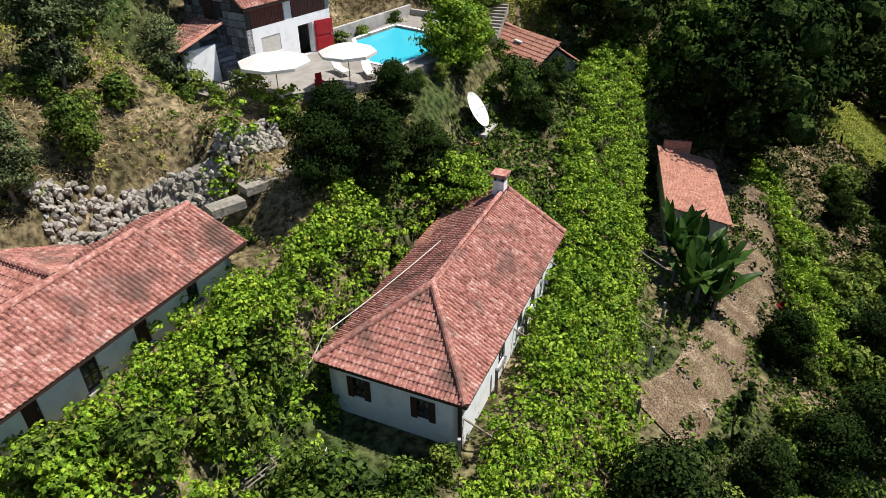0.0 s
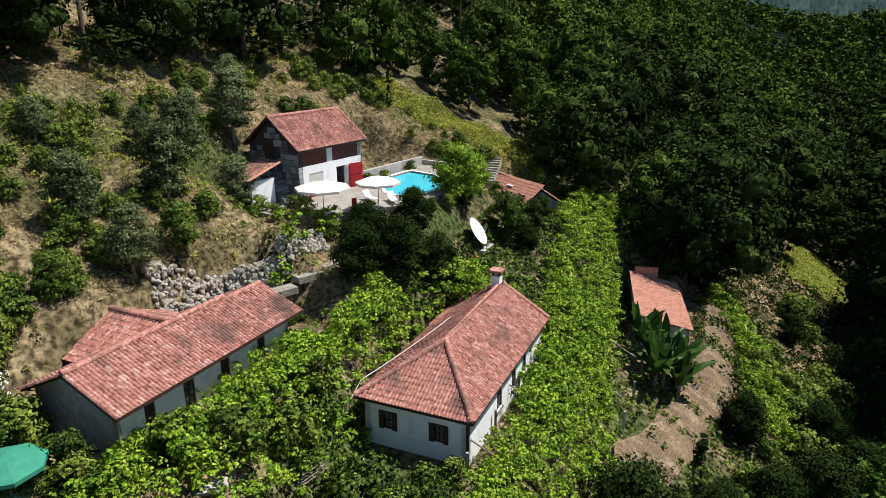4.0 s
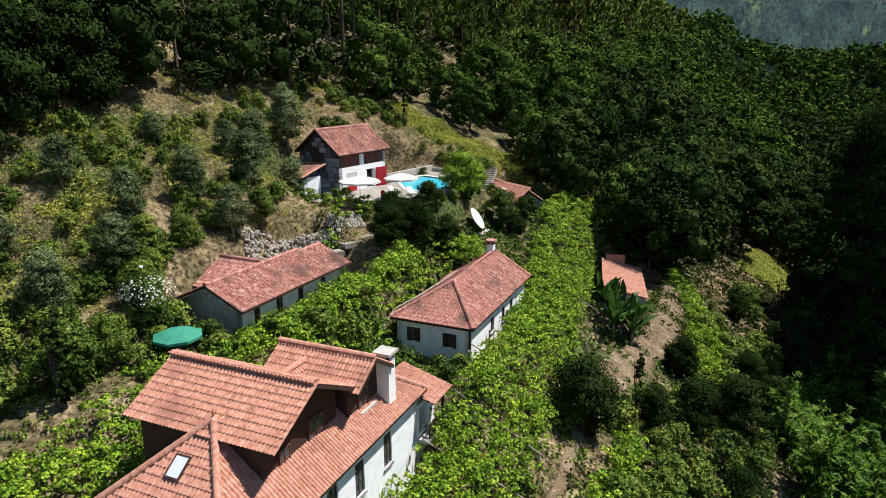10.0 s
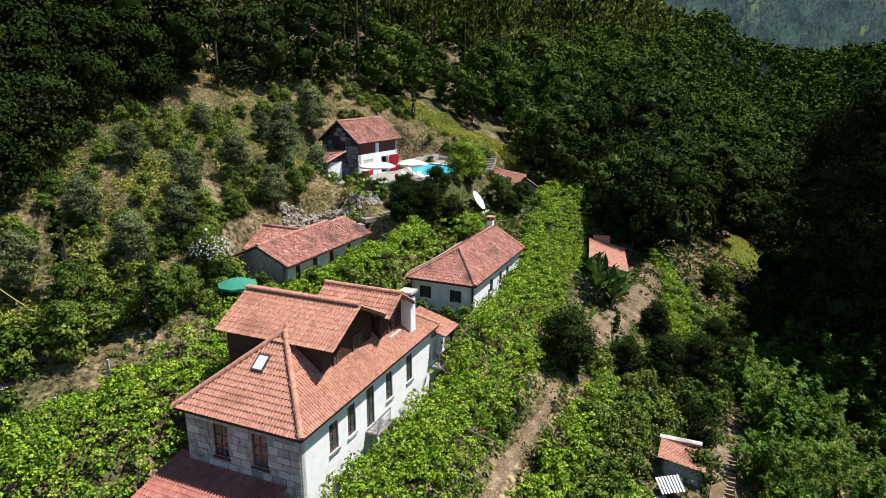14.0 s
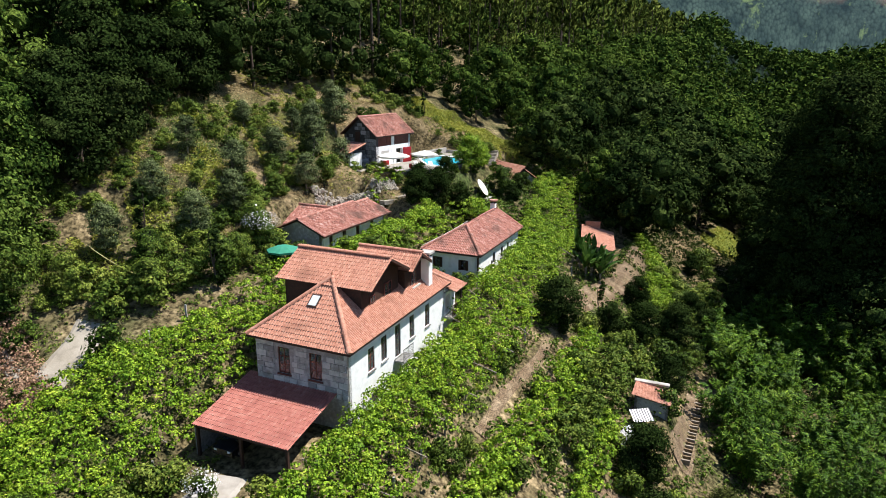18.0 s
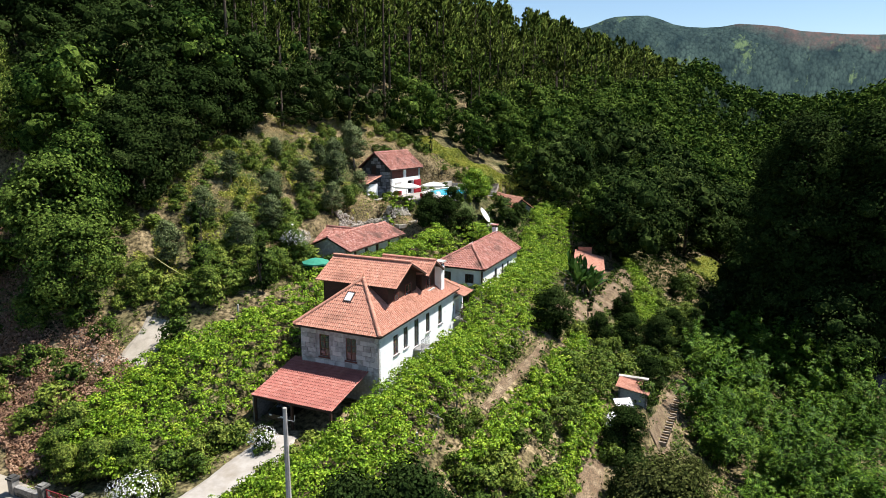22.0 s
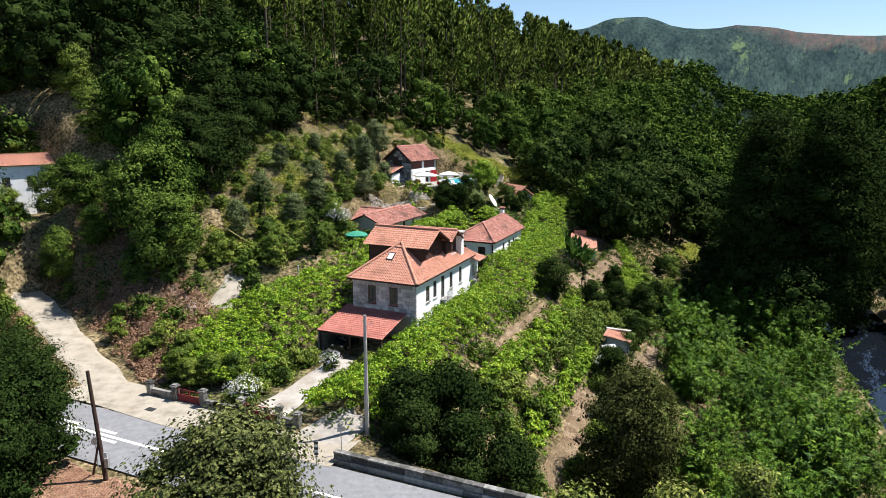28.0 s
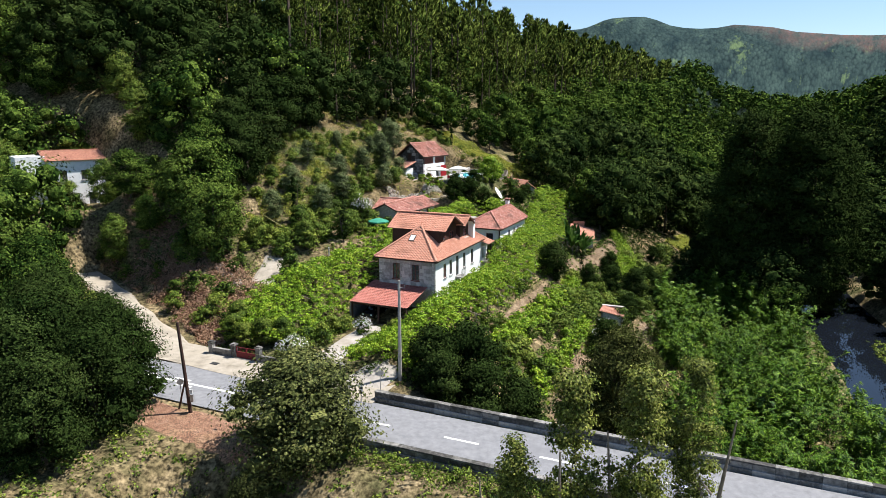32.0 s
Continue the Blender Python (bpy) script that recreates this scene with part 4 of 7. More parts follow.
drape("road", [sr(-110, 21.9), sr(-60, 21.9), sr(-20, 21.9), sr(20, 22.2), sr(90, 23)], 7.0, ASPHALT, "worn grey asphalt road with white markings", category="road", level=0.14)
drape("verge", [sr(-56, 28.0), sr(-48, 28.2), sr(-40, 27.6), sr(-22.5, 27.6)], 5.0, LANE, "pale dusty roadside strip in front of the gates", level=0.17)
drape("lane", [(-31.5, 42.0), (-36.3, 47.4), (-42.4, 53.2), (-49.8, 61.2), (-57.0, 68.0)], 4.2, LANE, "pale concrete lane climbing past a bank", 0.16)
drape("driveway", [sr(-32.3, 29.4), sr(-32.6, 34), sr(-32.2, 40), sr(-32.8, 43.2)], 3.6, PAVING, "pale paved drive from the gate to the carport", 0.1)
drape("yard", [sr(-27.5, 30.5), sr(-23, 29.6)], 4.5, PAVING, "bare pale yard beside the road wall", 0.1)
drape("near_verge", [sr(-44, 16.0), sr(-30, 15.2), sr(-24, 15.6)], 4.6, RUST_SOIL, "reddish bare soil beside the road", 0.1)
drape("dirt_track", [(30.6, 119.0), (30.0, 117.5), (28.0, 112), (26.3, 107.4), (22.8, 101.2), (18.3, 94.4), (13.8, 89.2)], 3.7, DIRT, "dry dirt track past the shed", 0.12)
drape("garden_path", [sr(-20.5, 80), sr(-20.0, 72), sr(-20.6, 64), sr(-20.3, 57)], 1.0, DIRT, "trodden garden path between the vines", 0.1)
drape("river_path", [sr(-11, 62), sr(-10.0, 54), sr(-9.5, 47), sr(-10, 40)], 2.2, DIRT, "trodden path down to the river", 0.12)
drape("river_steps_path", [(21.6, 68.2), (25.2, 76.3), (28.6, 83.8)], 2.2, DIRT, "dry earth slope with the rough steps", 0.1)
drape("meadow", [(55.5, 145.5), (59, 151), (63, 157.5), (66, 162)], 10, material("meadow_grass", [(0.3, (0.07, 0.12, 0.02)), (0.7, (0.16, 0.22, 0.045))], 0.8, 10, 0.95, 0.8, 6), "sunlit grassy clearing among trees", 0.1, "meadow")
drape("bare_patch", [sr(-49.0, 42.6), sr(-50.2, 45.5), sr(-51.2, 49.0)], 3.4, LANE, "bare pale earth on the terrace", 0.12)

marks = new("road_marking")
tagged(marks, "white painted centre line and dashes on asphalt", "road marking")
for s0, s1, r, w in ((-64, -33.2, 21.9, 0.14), (-48, -45.6, 22.45, 0.16), (-43.4, -41.4, 22.45, 0.16), (-46.6, -44.4, 21.35, 0.16), (-42.2, -40.2, 21.35, 0.16), (-30, -27, 21.9, 0.12), (-22, -19, 21.95, 0.12), (-14, -11, 22.0, 0.12), (-6, -3, 22.05, 0.12), (2, 5, 22.1, 0.12)):
    s = Shape()
    s.face(*((*sr(a, b), 0.15) for a, b in ((s0, r - w), (s1, r - w), (s1, r + w), (s0, r + w))))
    part("stripe", s, PAINT, marks)
drain = part("drain_cover", Shape().box(-0.45, -0.3, 0, 0.45, 0.3, 0.02), BLACK, None, "", pose(-28.9, 41.1, 0.18, 0, 0, -22))
tagged(drain, "dark iron drain cover in the dust", "drain cover", kind="")

water = Shape()
for i in range(40):
    r = -20 + i * 9.0
    mid = 27 + 5 * math.sin(r / 40)
    water.v += [(*sr(mid - 10.5, r), -14.5), (*sr(mid + 10.5, r), -14.5)]
water.f = [(2 * i, 2 * i + 1, 2 * i + 3, 2 * i + 2) for i in range(39)]
tagged(part("water", water, RIVER), "dark still river reflecting blue sky", "river", kind="structure")

# ---- roadside walls, gates, poles ----
PLACE = lambda s, r, z=0.0: pose(*sr(s, r), z, 0, 0, -22.4)


def parapet(name, s0, s1, r, label):
    w = new(name)
    w.matrix_world = PLACE(s0, r)
    tagged(w, label, "wall")
    n = round((s1 - s0) / 1.5)
    step = (s1 - s0) / n
    base = Shape().box(0.008, -0.32, -1.5, step - 0.008, 0.32, 0.42).mesh("footing", GRANITE)
    top = Shape().box(0.012, -0.2, 0.42, step - 0.012, 0.2, 0.86).mesh("stone", WEATHERED)
    cope = Shape().box(0.01, -0.25, 0.86, step - 0.01, 0.25, 0.98).mesh("coping", WEATHERED)
    for i in range(n):
        for me in (base, top, cope):
            part(me.name.split(".")[0], me, None, w, "", pose(i * step, 0, 0))
    return w


parapet("road_wall", -22.7, 60, 26.2, "long grey stone parapet along the road")
parapet("road_wall", -20.5, 60, 17.9, "grey stone parapet on the river side of the road")


def pillar(s, r, h=1.65, w=0.5):
    p = new("gate_pillar")
    p.matrix_world = PLACE(s, r, 0.05)
    tagged(p, "square granite gate pillar with stone cap", "pillar", "gate pillars")
    part("shaft", Shape().box(-w / 2, -w / 2, -0.4, w / 2, w / 2, h - 0.22), WEATHERED, p)
    part("cap", Shape().box(-w * 0.66, -w * 0.66, h - 0.22, w * 0.66, w * 0.66, h - 0.1).box(-w * 0.45, -w * 0.45, h - 0.1, w * 0.45, w * 0.45, h), WEATHERED, p)


for s, h in ((-45.0, 1.5), (-41.9, 1.65), (-38.6, 1.75), (-34.3, 1.75), (-30.3, 1.75), (-28.4, 1.55)):
    pillar(s, 29.4, h)
for s0, s1, label in ((-44.75, -42.15, "low granite garden wall between pillars"), (-38.3, -34.6, "low granite garden wall below the oleander"), (-30.0, -28.7, "short granite garden wall by the gate")):
    w = new("garden_wall")
    w.matrix_world = PLACE(s0, 29.4)
    tagged(w, label, "wall")
    n = max(2, round((s1 - s0) / 0.6))
    d = (s1 - s0) / n
    for i in range(n):
        for z0, z1 in ((-0.3, 0.45), (0.46, 0.85)):
            part("stone", Shape().box(i * d + 0.006, -0.17, z0, (i + 1) * d - 0.006, 0.17, z1), WEATHERED, w)
for s0, s1, label in ((-41.6, -38.9, "low red iron gate between granite pillars"), (-34.0, -30.6, "closed red double iron drive gate")):
    g = new("gate")
    g.matrix_world = PLACE(s0, 29.4)
    tagged(g, label, "gate")
    d = s1 - s0
    part("gate_panel", Shape().box(0, -0.03, 0.15, d / 2 - 0.02, 0.03, 0.85), GATE_RED, g)
    part("gate_panel", Shape().box(d / 2 + 0.02, -0.03, 0.15, d, 0.03, 0.85), GATE_RED, g)
    part("gate_frame", Shape().box(0, -0.025, 1.3, d, 0.025, 1.36).box(0, -0.04, 0.1, 0.06, 0.04, 1.36).box(d - 0.06, -0.04, 0.1, d, 0.04, 1.36).box(d / 2 - 0.05, -0.04, 0.1, d / 2 + 0.05, 0.04, 1.36), GATE_RED, g)
    for i in range(int(d / 0.16)):
        part("bar", Shape().rod((i * 0.16 + 0.08, 0, 0.85), (i * 0.16 + 0.08, 0, 1.32), 0.012, sides=4), GATE_RED, g)

pole = new("utility_pole")
pole.matrix_world = pose(-9.07, 36.95, 0)
tagged(pole, "tall grey concrete utility pole beside the vines", "pole")
part("shaft", Shape().rod((0, 0, -0.5), (0, 0, 10.4), 0.2, 0.12, 8), CONCRETE, pole)
part("bracket", Shape().rod((0, 0, 9.7), (0.5, 0, 9.6), 0.02).rod((0.5, 0, 9.6), (0.55, 0, 9.95), 0.02).rod((0, 0, 9.9), (-0.4, 0, 9.8), 0.02), METAL, pole)
wpole = new("utility_pole")
wpole.matrix_world = pose(-26.9, 29.7, 0)
tagged(wpole, "dark tarred wooden pole at the roadside", "pole")
part("shaft", Shape().rod((0, 0, -0.5), (-0.7, 0.3, 8.3), 0.17, 0.12, 8), WOOD_DARK, wpole)
part("meter_box", Shape().box(0.1, -0.25, 1.2, 0.38, 0.05, 1.9), METAL, wpole)
part("notice", Shape().box(0.12, -0.32, 2.0, 0.4, -0.28, 2.4), PAINT, wpole)
part("stay", Shape().rod((-1.4, 0.8, 0.05), (-0.3, 0.1, 3.2), 0.09, 0.08), WOOD_DARK, wpole)
for x, y, z in ((-28.3, 31.2, 2.6), (-10.6, 33.6, 2.6)):
    sg = new("road_sign")
    sg.matrix_world = pose(x, y, 0.05, 0, 0, 25)
    tagged(sg, "road sign seen from its grey back on a post", "road sign")
    part("post", Shape().rod((0, 0, -0.2), (0, 0, z), 0.035), METAL, sg)
    part("plate", Shape().rod((0, -0.05, z - 0.3), (0, -0.03, z - 0.3), 0.3, 0.3, 14) if x < -20 else Shape().box(-0.3, -0.05, z - 0.5, 0.3, -0.03, z - 0.1), METAL, sg)
mk = new("marker_post")
mk.matrix_world = pose(-12.2, 32.1, 0.1)
tagged(mk, "black and white striped marker post by the wall", "marker post")
part("post", Shape().rod((0, 0, 0), (0, 0, 1.9), 0.05), METAL, mk)
for i in range(5):
    part("band", Shape().box(-0.16, -0.08, 0.9 + i * 0.22, 0.16, -0.05, 1.1 + i * 0.22), BLACK if i % 2 == 0 else PAINT, mk)

# ---- pool terrace ----
terrace = new("terrace")
terrace.matrix_world = pose(-10.2, 107.1, 0, 0, 0, -33.0)
tagged(terrace, "pale sunlit pool terrace with stone retaining wall", "terrace")
inner = [(-0.2, 10.6), (-0.2, 15.6), (3.0, 15.3), (6.8, 12.0), (6.8, 6.4), (4.0, 6.5)]
outer = [(-0.42, 8.7), (-1.6, 19.5), (4.0, 18.6), (8.2, 13.2), (8.3, 4.6), (3.2, -4.3)]
slab = Shape()
for i in range(6):
    j = (i + 1) % 6
    slab.face((*outer[i], 13.12), (*inner[i], 13.12), (*inner[j], 13.12), (*outer[j], 13.12))
    slab.face((*inner[i], 13.12), (*inner[i], 11.6), (*inner[j], 11.6), (*inner[j], 13.12))
slab.face((-0.42, 8.7, 13.12), (3.2, -4.3, 13.12), (-0.7, -4.3, 13.12), (-0.45, 0, 13.12))
part("paving", slab, PAVING, terrace)
skirt = Shape()
for a, b in (((-0.7, -4.3), (3.2, -4.3)), ((3.2, -4.3), (8.3, 4.6)), ((8.3, 4.6), (8.2, 13.2)), ((8.2, 13.2), (4.0, 18.6))):
    skirt.face((*a, 13.12), (*a, 6.5), (*b, 6.5), (*b, 13.12))
part("retaining_wall", skirt, GRANITE, terrace)
rim = Shape()
for i in range(6):
    a, b = Vector(inner[i]), Vector(inner[(i + 1) % 6])
    d = (b - a).normalized()
    n = Vector((-d.y, d.x)) * 0.32
    rim.v += [(*(a), 13.18), (*(b), 13.18), (*(b + n), 13.18), (*(a + n), 13.18)]
    rim.f.append(tuple(range(4 * i, 4 * i + 4)))
part("pool_rim", rim, WHITE, terrace)
part("pool_wall", Shape().box(-1.75, 9.0, 12.0, -1.45, 19.5, 13.95).box(-1.75, 19.4, 12.0, 3.2, 19.7, 13.6), CONCRETE, terrace, "low pale wall behind the pool")
for i in range(9):
    part("rail_bar", Shape().rod((1.3 + i * 0.22, -4.1 + i * 0.02, 13.12), (1.3 + i * 0.22, -4.1 + i * 0.02, 14.05), 0.018, sides=4), BLACK, terrace)
part("rail_top", Shape().box(1.25, -4.12, 14.05, 3.2, -4.06, 14.1), BLACK, terrace)
pw = Shape()
pw.v = [(*p, 12.98) for p in inner]
pw.f = [tuple(range(6))]
pool = part("pool_water", pw, POOL)
pool.matrix_world = terrace.matrix_world
tagged(pool, "turquoise swimming pool water with light ripples", "pool water", kind="structure")
bottom = part("pool_floor", Shape().face(*((*p, 11.7) for p in inner)), WHITE, terrace)


def parasol(x, y, z, top, rad, mat, label):
    u = new("parasol")
    u.matrix_world = pose(x, y, z)
    tagged(u, label, "parasol")
    c = Shape()
    n = 8
    h = top - z
    c.v = [(0, 0, h)] + [(rad * k * math.cos(math.tau * i / n), rad * k * math.sin(math.tau * i / n), h - d) for k, d in ((0.55, 0.22), (1.0, 0.5), (1.0, 0.68)) for i in range(n)]
    for i in range(n):
        j = (i + 1) % n
        c.f += [(0, 1 + i, 1 + j), (1 + i, 9 + i, 9 + j, 1 + j), (9 + i, 17 + i, 17 + j, 9 + j)]
    part("canopy", c, mat, u)
    part("pole", Shape().rod((0, 0, 0), (0, 0, h), 0.03), METAL, u)
    part("base", Shape().rod((0, 0, 0), (0, 0, 0.1), 0.3, 0.25, 10), CONCRETE, u)
    for i in range(n):
        part("rib", Shape().rod((0, 0, h - 0.06), (0.97 * rad * math.cos(math.tau * i / n), 0.97 * rad * math.sin(math.tau * i / n), h - 0.53), 0.012, sides=4), METAL, u)


parasol(-7.4, 102.6, 13.1, 15.85, 2.15, CANVAS, "large open cream parasol on the terrace")
parasol(-3.4, 104.6, 13.1, 15.85, 1.8, CANVAS, "open cream parasol near the pool")
parasol(-15.6, 75.9, float(ground(-15.6, 75.9)), 10.2, 1.6, GREEN_CANVAS, "open green parasol over a garden seat")


def lounger(x, y, z, a, label):
    l = new("sun_lounger")
    l.matrix_world = pose(x, y, z, 0, 0, a)
    tagged(l, label, "lounger", "loungers by the pool")
    part("mattress", Shape().box(-0.3, 0, 0.28, 0.3, 1.3, 0.38), CANVAS, l)
    part("backrest", Shape().box(-0.3, 0, 0, 0.3, 0.7, 0.08), CANVAS, l, "", pose(0, 1.3, 0.3, 40))
    for i, j in ((-0.27, 0.1), (0.27, 0.1), (-0.27, 1.25), (0.27, 1.25)):
        part("leg", Shape().box(i - 0.02, j - 0.02, 0, i + 0.02, j + 0.02, 0.28), METAL, l)


lounger(-2.2, 106.0, 13.12, 20, "reclining lounger with pale cushion at the pool")
lounger(-3.9, 106.6, 13.12, 35, "pale lounger with raised backrest at the pool")
for x, y in ((-5.2, 104.4), (-5.0, 103.2)):
    ch = new("garden_chair")
    ch.matrix_world = pose(x, y, 13.12, 0, 0, 40)
    tagged(ch, "red folding garden chair under the parasol", "chair", "terrace chairs")
    part("seat", Shape().box(-0.22, -0.22, 0.42, 0.22, 0.22, 0.46), WOOD_RED, ch)
    part("backrest", Shape().box(-0.22, 0.2, 0.46, 0.22, 0.24, 0.92), WOOD_RED, ch)
    for i in (-0.2, 0.2):
        for j in (-0.2, 0.2):
            part("leg", Shape().box(i - 0.015, j - 0.015, 0, i + 0.015, j + 0.015, 0.42), BLACK, ch)

# ---- dish on its block, ladders ----
blk = new("dish_block")
blk.matrix_world = pose(4.3, 109.2, 0, 0, 0, -22)
tagged(blk, "white cement tank that carries the satellite dish", "tank")
part("tank", Shape().box(-1.3, -1.0, 5.5, 1.3, 1.2, 8.5), WHITE, blk)
part("tank_lid", Shape().box(-1.45, -1.15, 8.5, 1.45, 1.35, 8.66), CONCRETE, blk)
dish = new("satellite_dish")
dish.matrix_world = pose(4.45, 108.7, 8.66)
tagged(dish, "large white satellite dish on a steel mast", "satellite dish")
d = Shape()
rings, n = 5, 24
for k in range(rings + 1):
    q = k / rings
    d.v += [(1.32 * q * math.cos(math.tau * i / n), 1.32 * q * math.sin(math.tau * i / n), 0.32 * q * q) for i in range(n)]
d.f = [(k * n + i, k * n + (i + 1) % n, (k + 1) * n + (i + 1) % n, (k + 1) * n + i) for k in range(rings) for i in range(n)]
aim = Vector((0.81, -0.22, 0.55)).to_track_quat("Z", "Y").to_matrix().to_4x4()
part("reflector", d, DISH, dish, "", Matrix.Translation((0.0, 0, 1.35)) @ aim)
part("mast", Shape().rod((-0.1, 0, 0), (-0.1, 0, 1.4), 0.07), METAL, dish)
part("feed_arm", Shape().rod((0.55, -0.9, 1.0), (1.0, -0.3, 2.0), 0.02).rod((0.0, 0, 1.35), (1.0, -0.3, 2.0), 0.02), METAL, dish)


def ladder(a, b, wide, label):
    l = new("ladder")
    tagged(l, label, "ladder")
    a, b = Vector(a), Vector(b)
    side = (b - a).cross(Vector((0, 0, 1))).normalized() * wide / 2
    for k in (-1, 1):
        part("rail", Shape().rod(a + side * k, b + side * k, 0.03, sides=5), METAL, l)
    n = int((b - a).length / 0.3)
    for i in range(1, n):
        p = a.lerp(b, i / n)
        part("rung", Shape().rod(p - side, p + side, 0.018, sides=4), METAL, l)


ladder((2.0, 108.8, float(ground(2.0, 108.8))), (2.75, 110.0, 10.6), 0.5, "pale ladder leaning by the water tank")
ladder((-2.6, 75.6, float(ground(-2.6, 75.6)) + 0.4), (-1.6, 82.4, 5.6), 0.7, "long bleached ladder lying among the shrubs")


# ---- outlying sheds ----
def shed(x, y, a, w, l, e0, e1, base, tile, wall, label, cat="shed"):
    """A shed with a single slope falling from e1 at its x = 0 side to e0 at its x = w side."""
    h = house_at("shed", x, y, a, label, cat)
    part("roof", slope(Shape(), (w, 0, e0), (w, l, e0), (0, 0, e1), (0, l, e1)), tile, h)
    part("wall", Shape().box(0.15, 0.2, base, 0.35, l - 0.2, e1 - 0.06).box(w - 0.4, 0.2, base, w - 0.2, l - 0.2, e0 - 0.05), wall, h)
    for y0 in (0.2, l - 0.4):
        s = Shape()
        s.v = [(xx, y0 + dy, z) for dy in (0, 0.2) for xx, z in ((0.15, base), (w - 0.2, base), (w - 0.2, e0 - 0.05), (0.15, e1 - 0.06))]
        s.f = [(0, 1, 2, 3), (7, 6, 5, 4), (0, 4, 5, 1), (1, 5, 6, 2), (2, 6, 7, 3), (3, 7, 4, 0)]
        part("end_wall", s, wall, h)
    return h


f = shed(19.4, 109.6, -11.0, 4.9, 12.0, 0.75, 1.9, -2.5, TILE_NEW, CONCRETE, "long low shed with pinkish tile roof beside the track")
part("end_pier", Shape().box(0.4, 11.9, -2.0, 2.8, 12.2, 2.5), TILE_NEW, f, "pink rendered end wall")
g = shed(18.0, 72.2, -22.0, 3.4, 3.2, -3.7, -3.2, -6.5, TILE_NEW, GRANITE, "tiny stone hut with red tiles in the garden")
part("slab", Shape().box(-0.3, 3.0, -3.3, 3.0, 3.6, -3.1), CONCRETE, g, "pale stone slab roof edge")
e = house_at("shed", 7.5, 128.4, 212.0, "small tiled stone hut half hidden by trees", "shed")
s = Shape()
slope(s, (2.5, 0, 9.5), (2.5, 8.2, 9.5), (0, 0, 11.35), (0, 8.2, 10.9))
slope(s, (-2.5, 8.2, 9.3), (-2.5, 0, 9.5), (0, 8.2, 10.9), (0, 0, 11.35))
er = part("roof", s, TILE_NEW, e)
caps(er, (0, 0, 11.4), (0, 8.2, 10.95), TILE_NEW)
part("wall", gable(-2.2, 2.2, 6.5, 9.4, 0, 11.1, 0.3), GRANITE, e, "", pose(0, 0.2, 0))
part("wall", gable(-2.2, 2.2, 6.5, 9.2, 0, 10.7, 0.3), GRANITE, e, "", pose(0, 7.7, 0))
part("wall", Shape().box(-2.2, 0.2, 6.5, -1.9, 8.0, 9.3).box(1.9, 0.2, 6.5, 2.2, 8.0, 9.3), GRANITE, e)
part("roof_window", Shape().box(0.8, 3.4, 10.62, 1.2, 4.4, 10.75), DISH, er)
st = new("garden_steps")
st.matrix_world = pose(5.9, 125.0, 11.0, 0, 0, -17)
tagged(st, "pale stone garden steps up the slope", "steps")
for i in range(10):
    part("step", Shape().box(-0.9, i * 0.42, i * 0.2 - 0.6, 0.9, i * 0.42 + 0.42, i * 0.2 + 0.2), PAVING, st)

# the neighbour's white house past the lane
nb = house_at("neighbour_house", -60.6, 82.4, 42, "white rendered house half hidden by trees")
part("wall", wall_panel(0, 8, 8, 18.6, 0.4, [(4.6, 5.9, 15.4, 16.9), (1.6, 2.6, 15.4, 16.9), (5.4, 6.4, 11.4, 13.4)]), WHITE, nb, "", pose(-8, 0, 0))
for x, z, w, hh in ((-3.4, 15.4, 1.3, 1.5), (-6.4, 15.4, 1.0, 1.5), (-2.6, 11.4, 1.0, 2.0)):
    window_in(nb, pose(x, 0, z), w, hh, WOOD_DARK, (2, 2))
part("wall", Shape().box(-0.4, 0.4, 8, 0, 8, 18.6).box(-8, 0.4, 8, -7.6, 8, 18.6).box(-7.6, 7.6, 8, -0.4, 8, 18.6), WHITE, nb)
part("roof", slope(slope(Shape(), (-8.4, -0.4, 18.5), (0.4, -0.4, 18.5), (-8.4, 4, 19.9), (0.4, 4, 19.9)), (0.4, 8.4, 18.5), (-8.4, 8.4, 18.5), (0.4, 4, 19.9), (-8.4, 4, 19.9)), TILE_NEW, nb)
part("annex", Shape().box(-12.0, 1.0, 8, -8.0, 7.0, 19.2), WHITE, nb, "white flat-roofed annex")


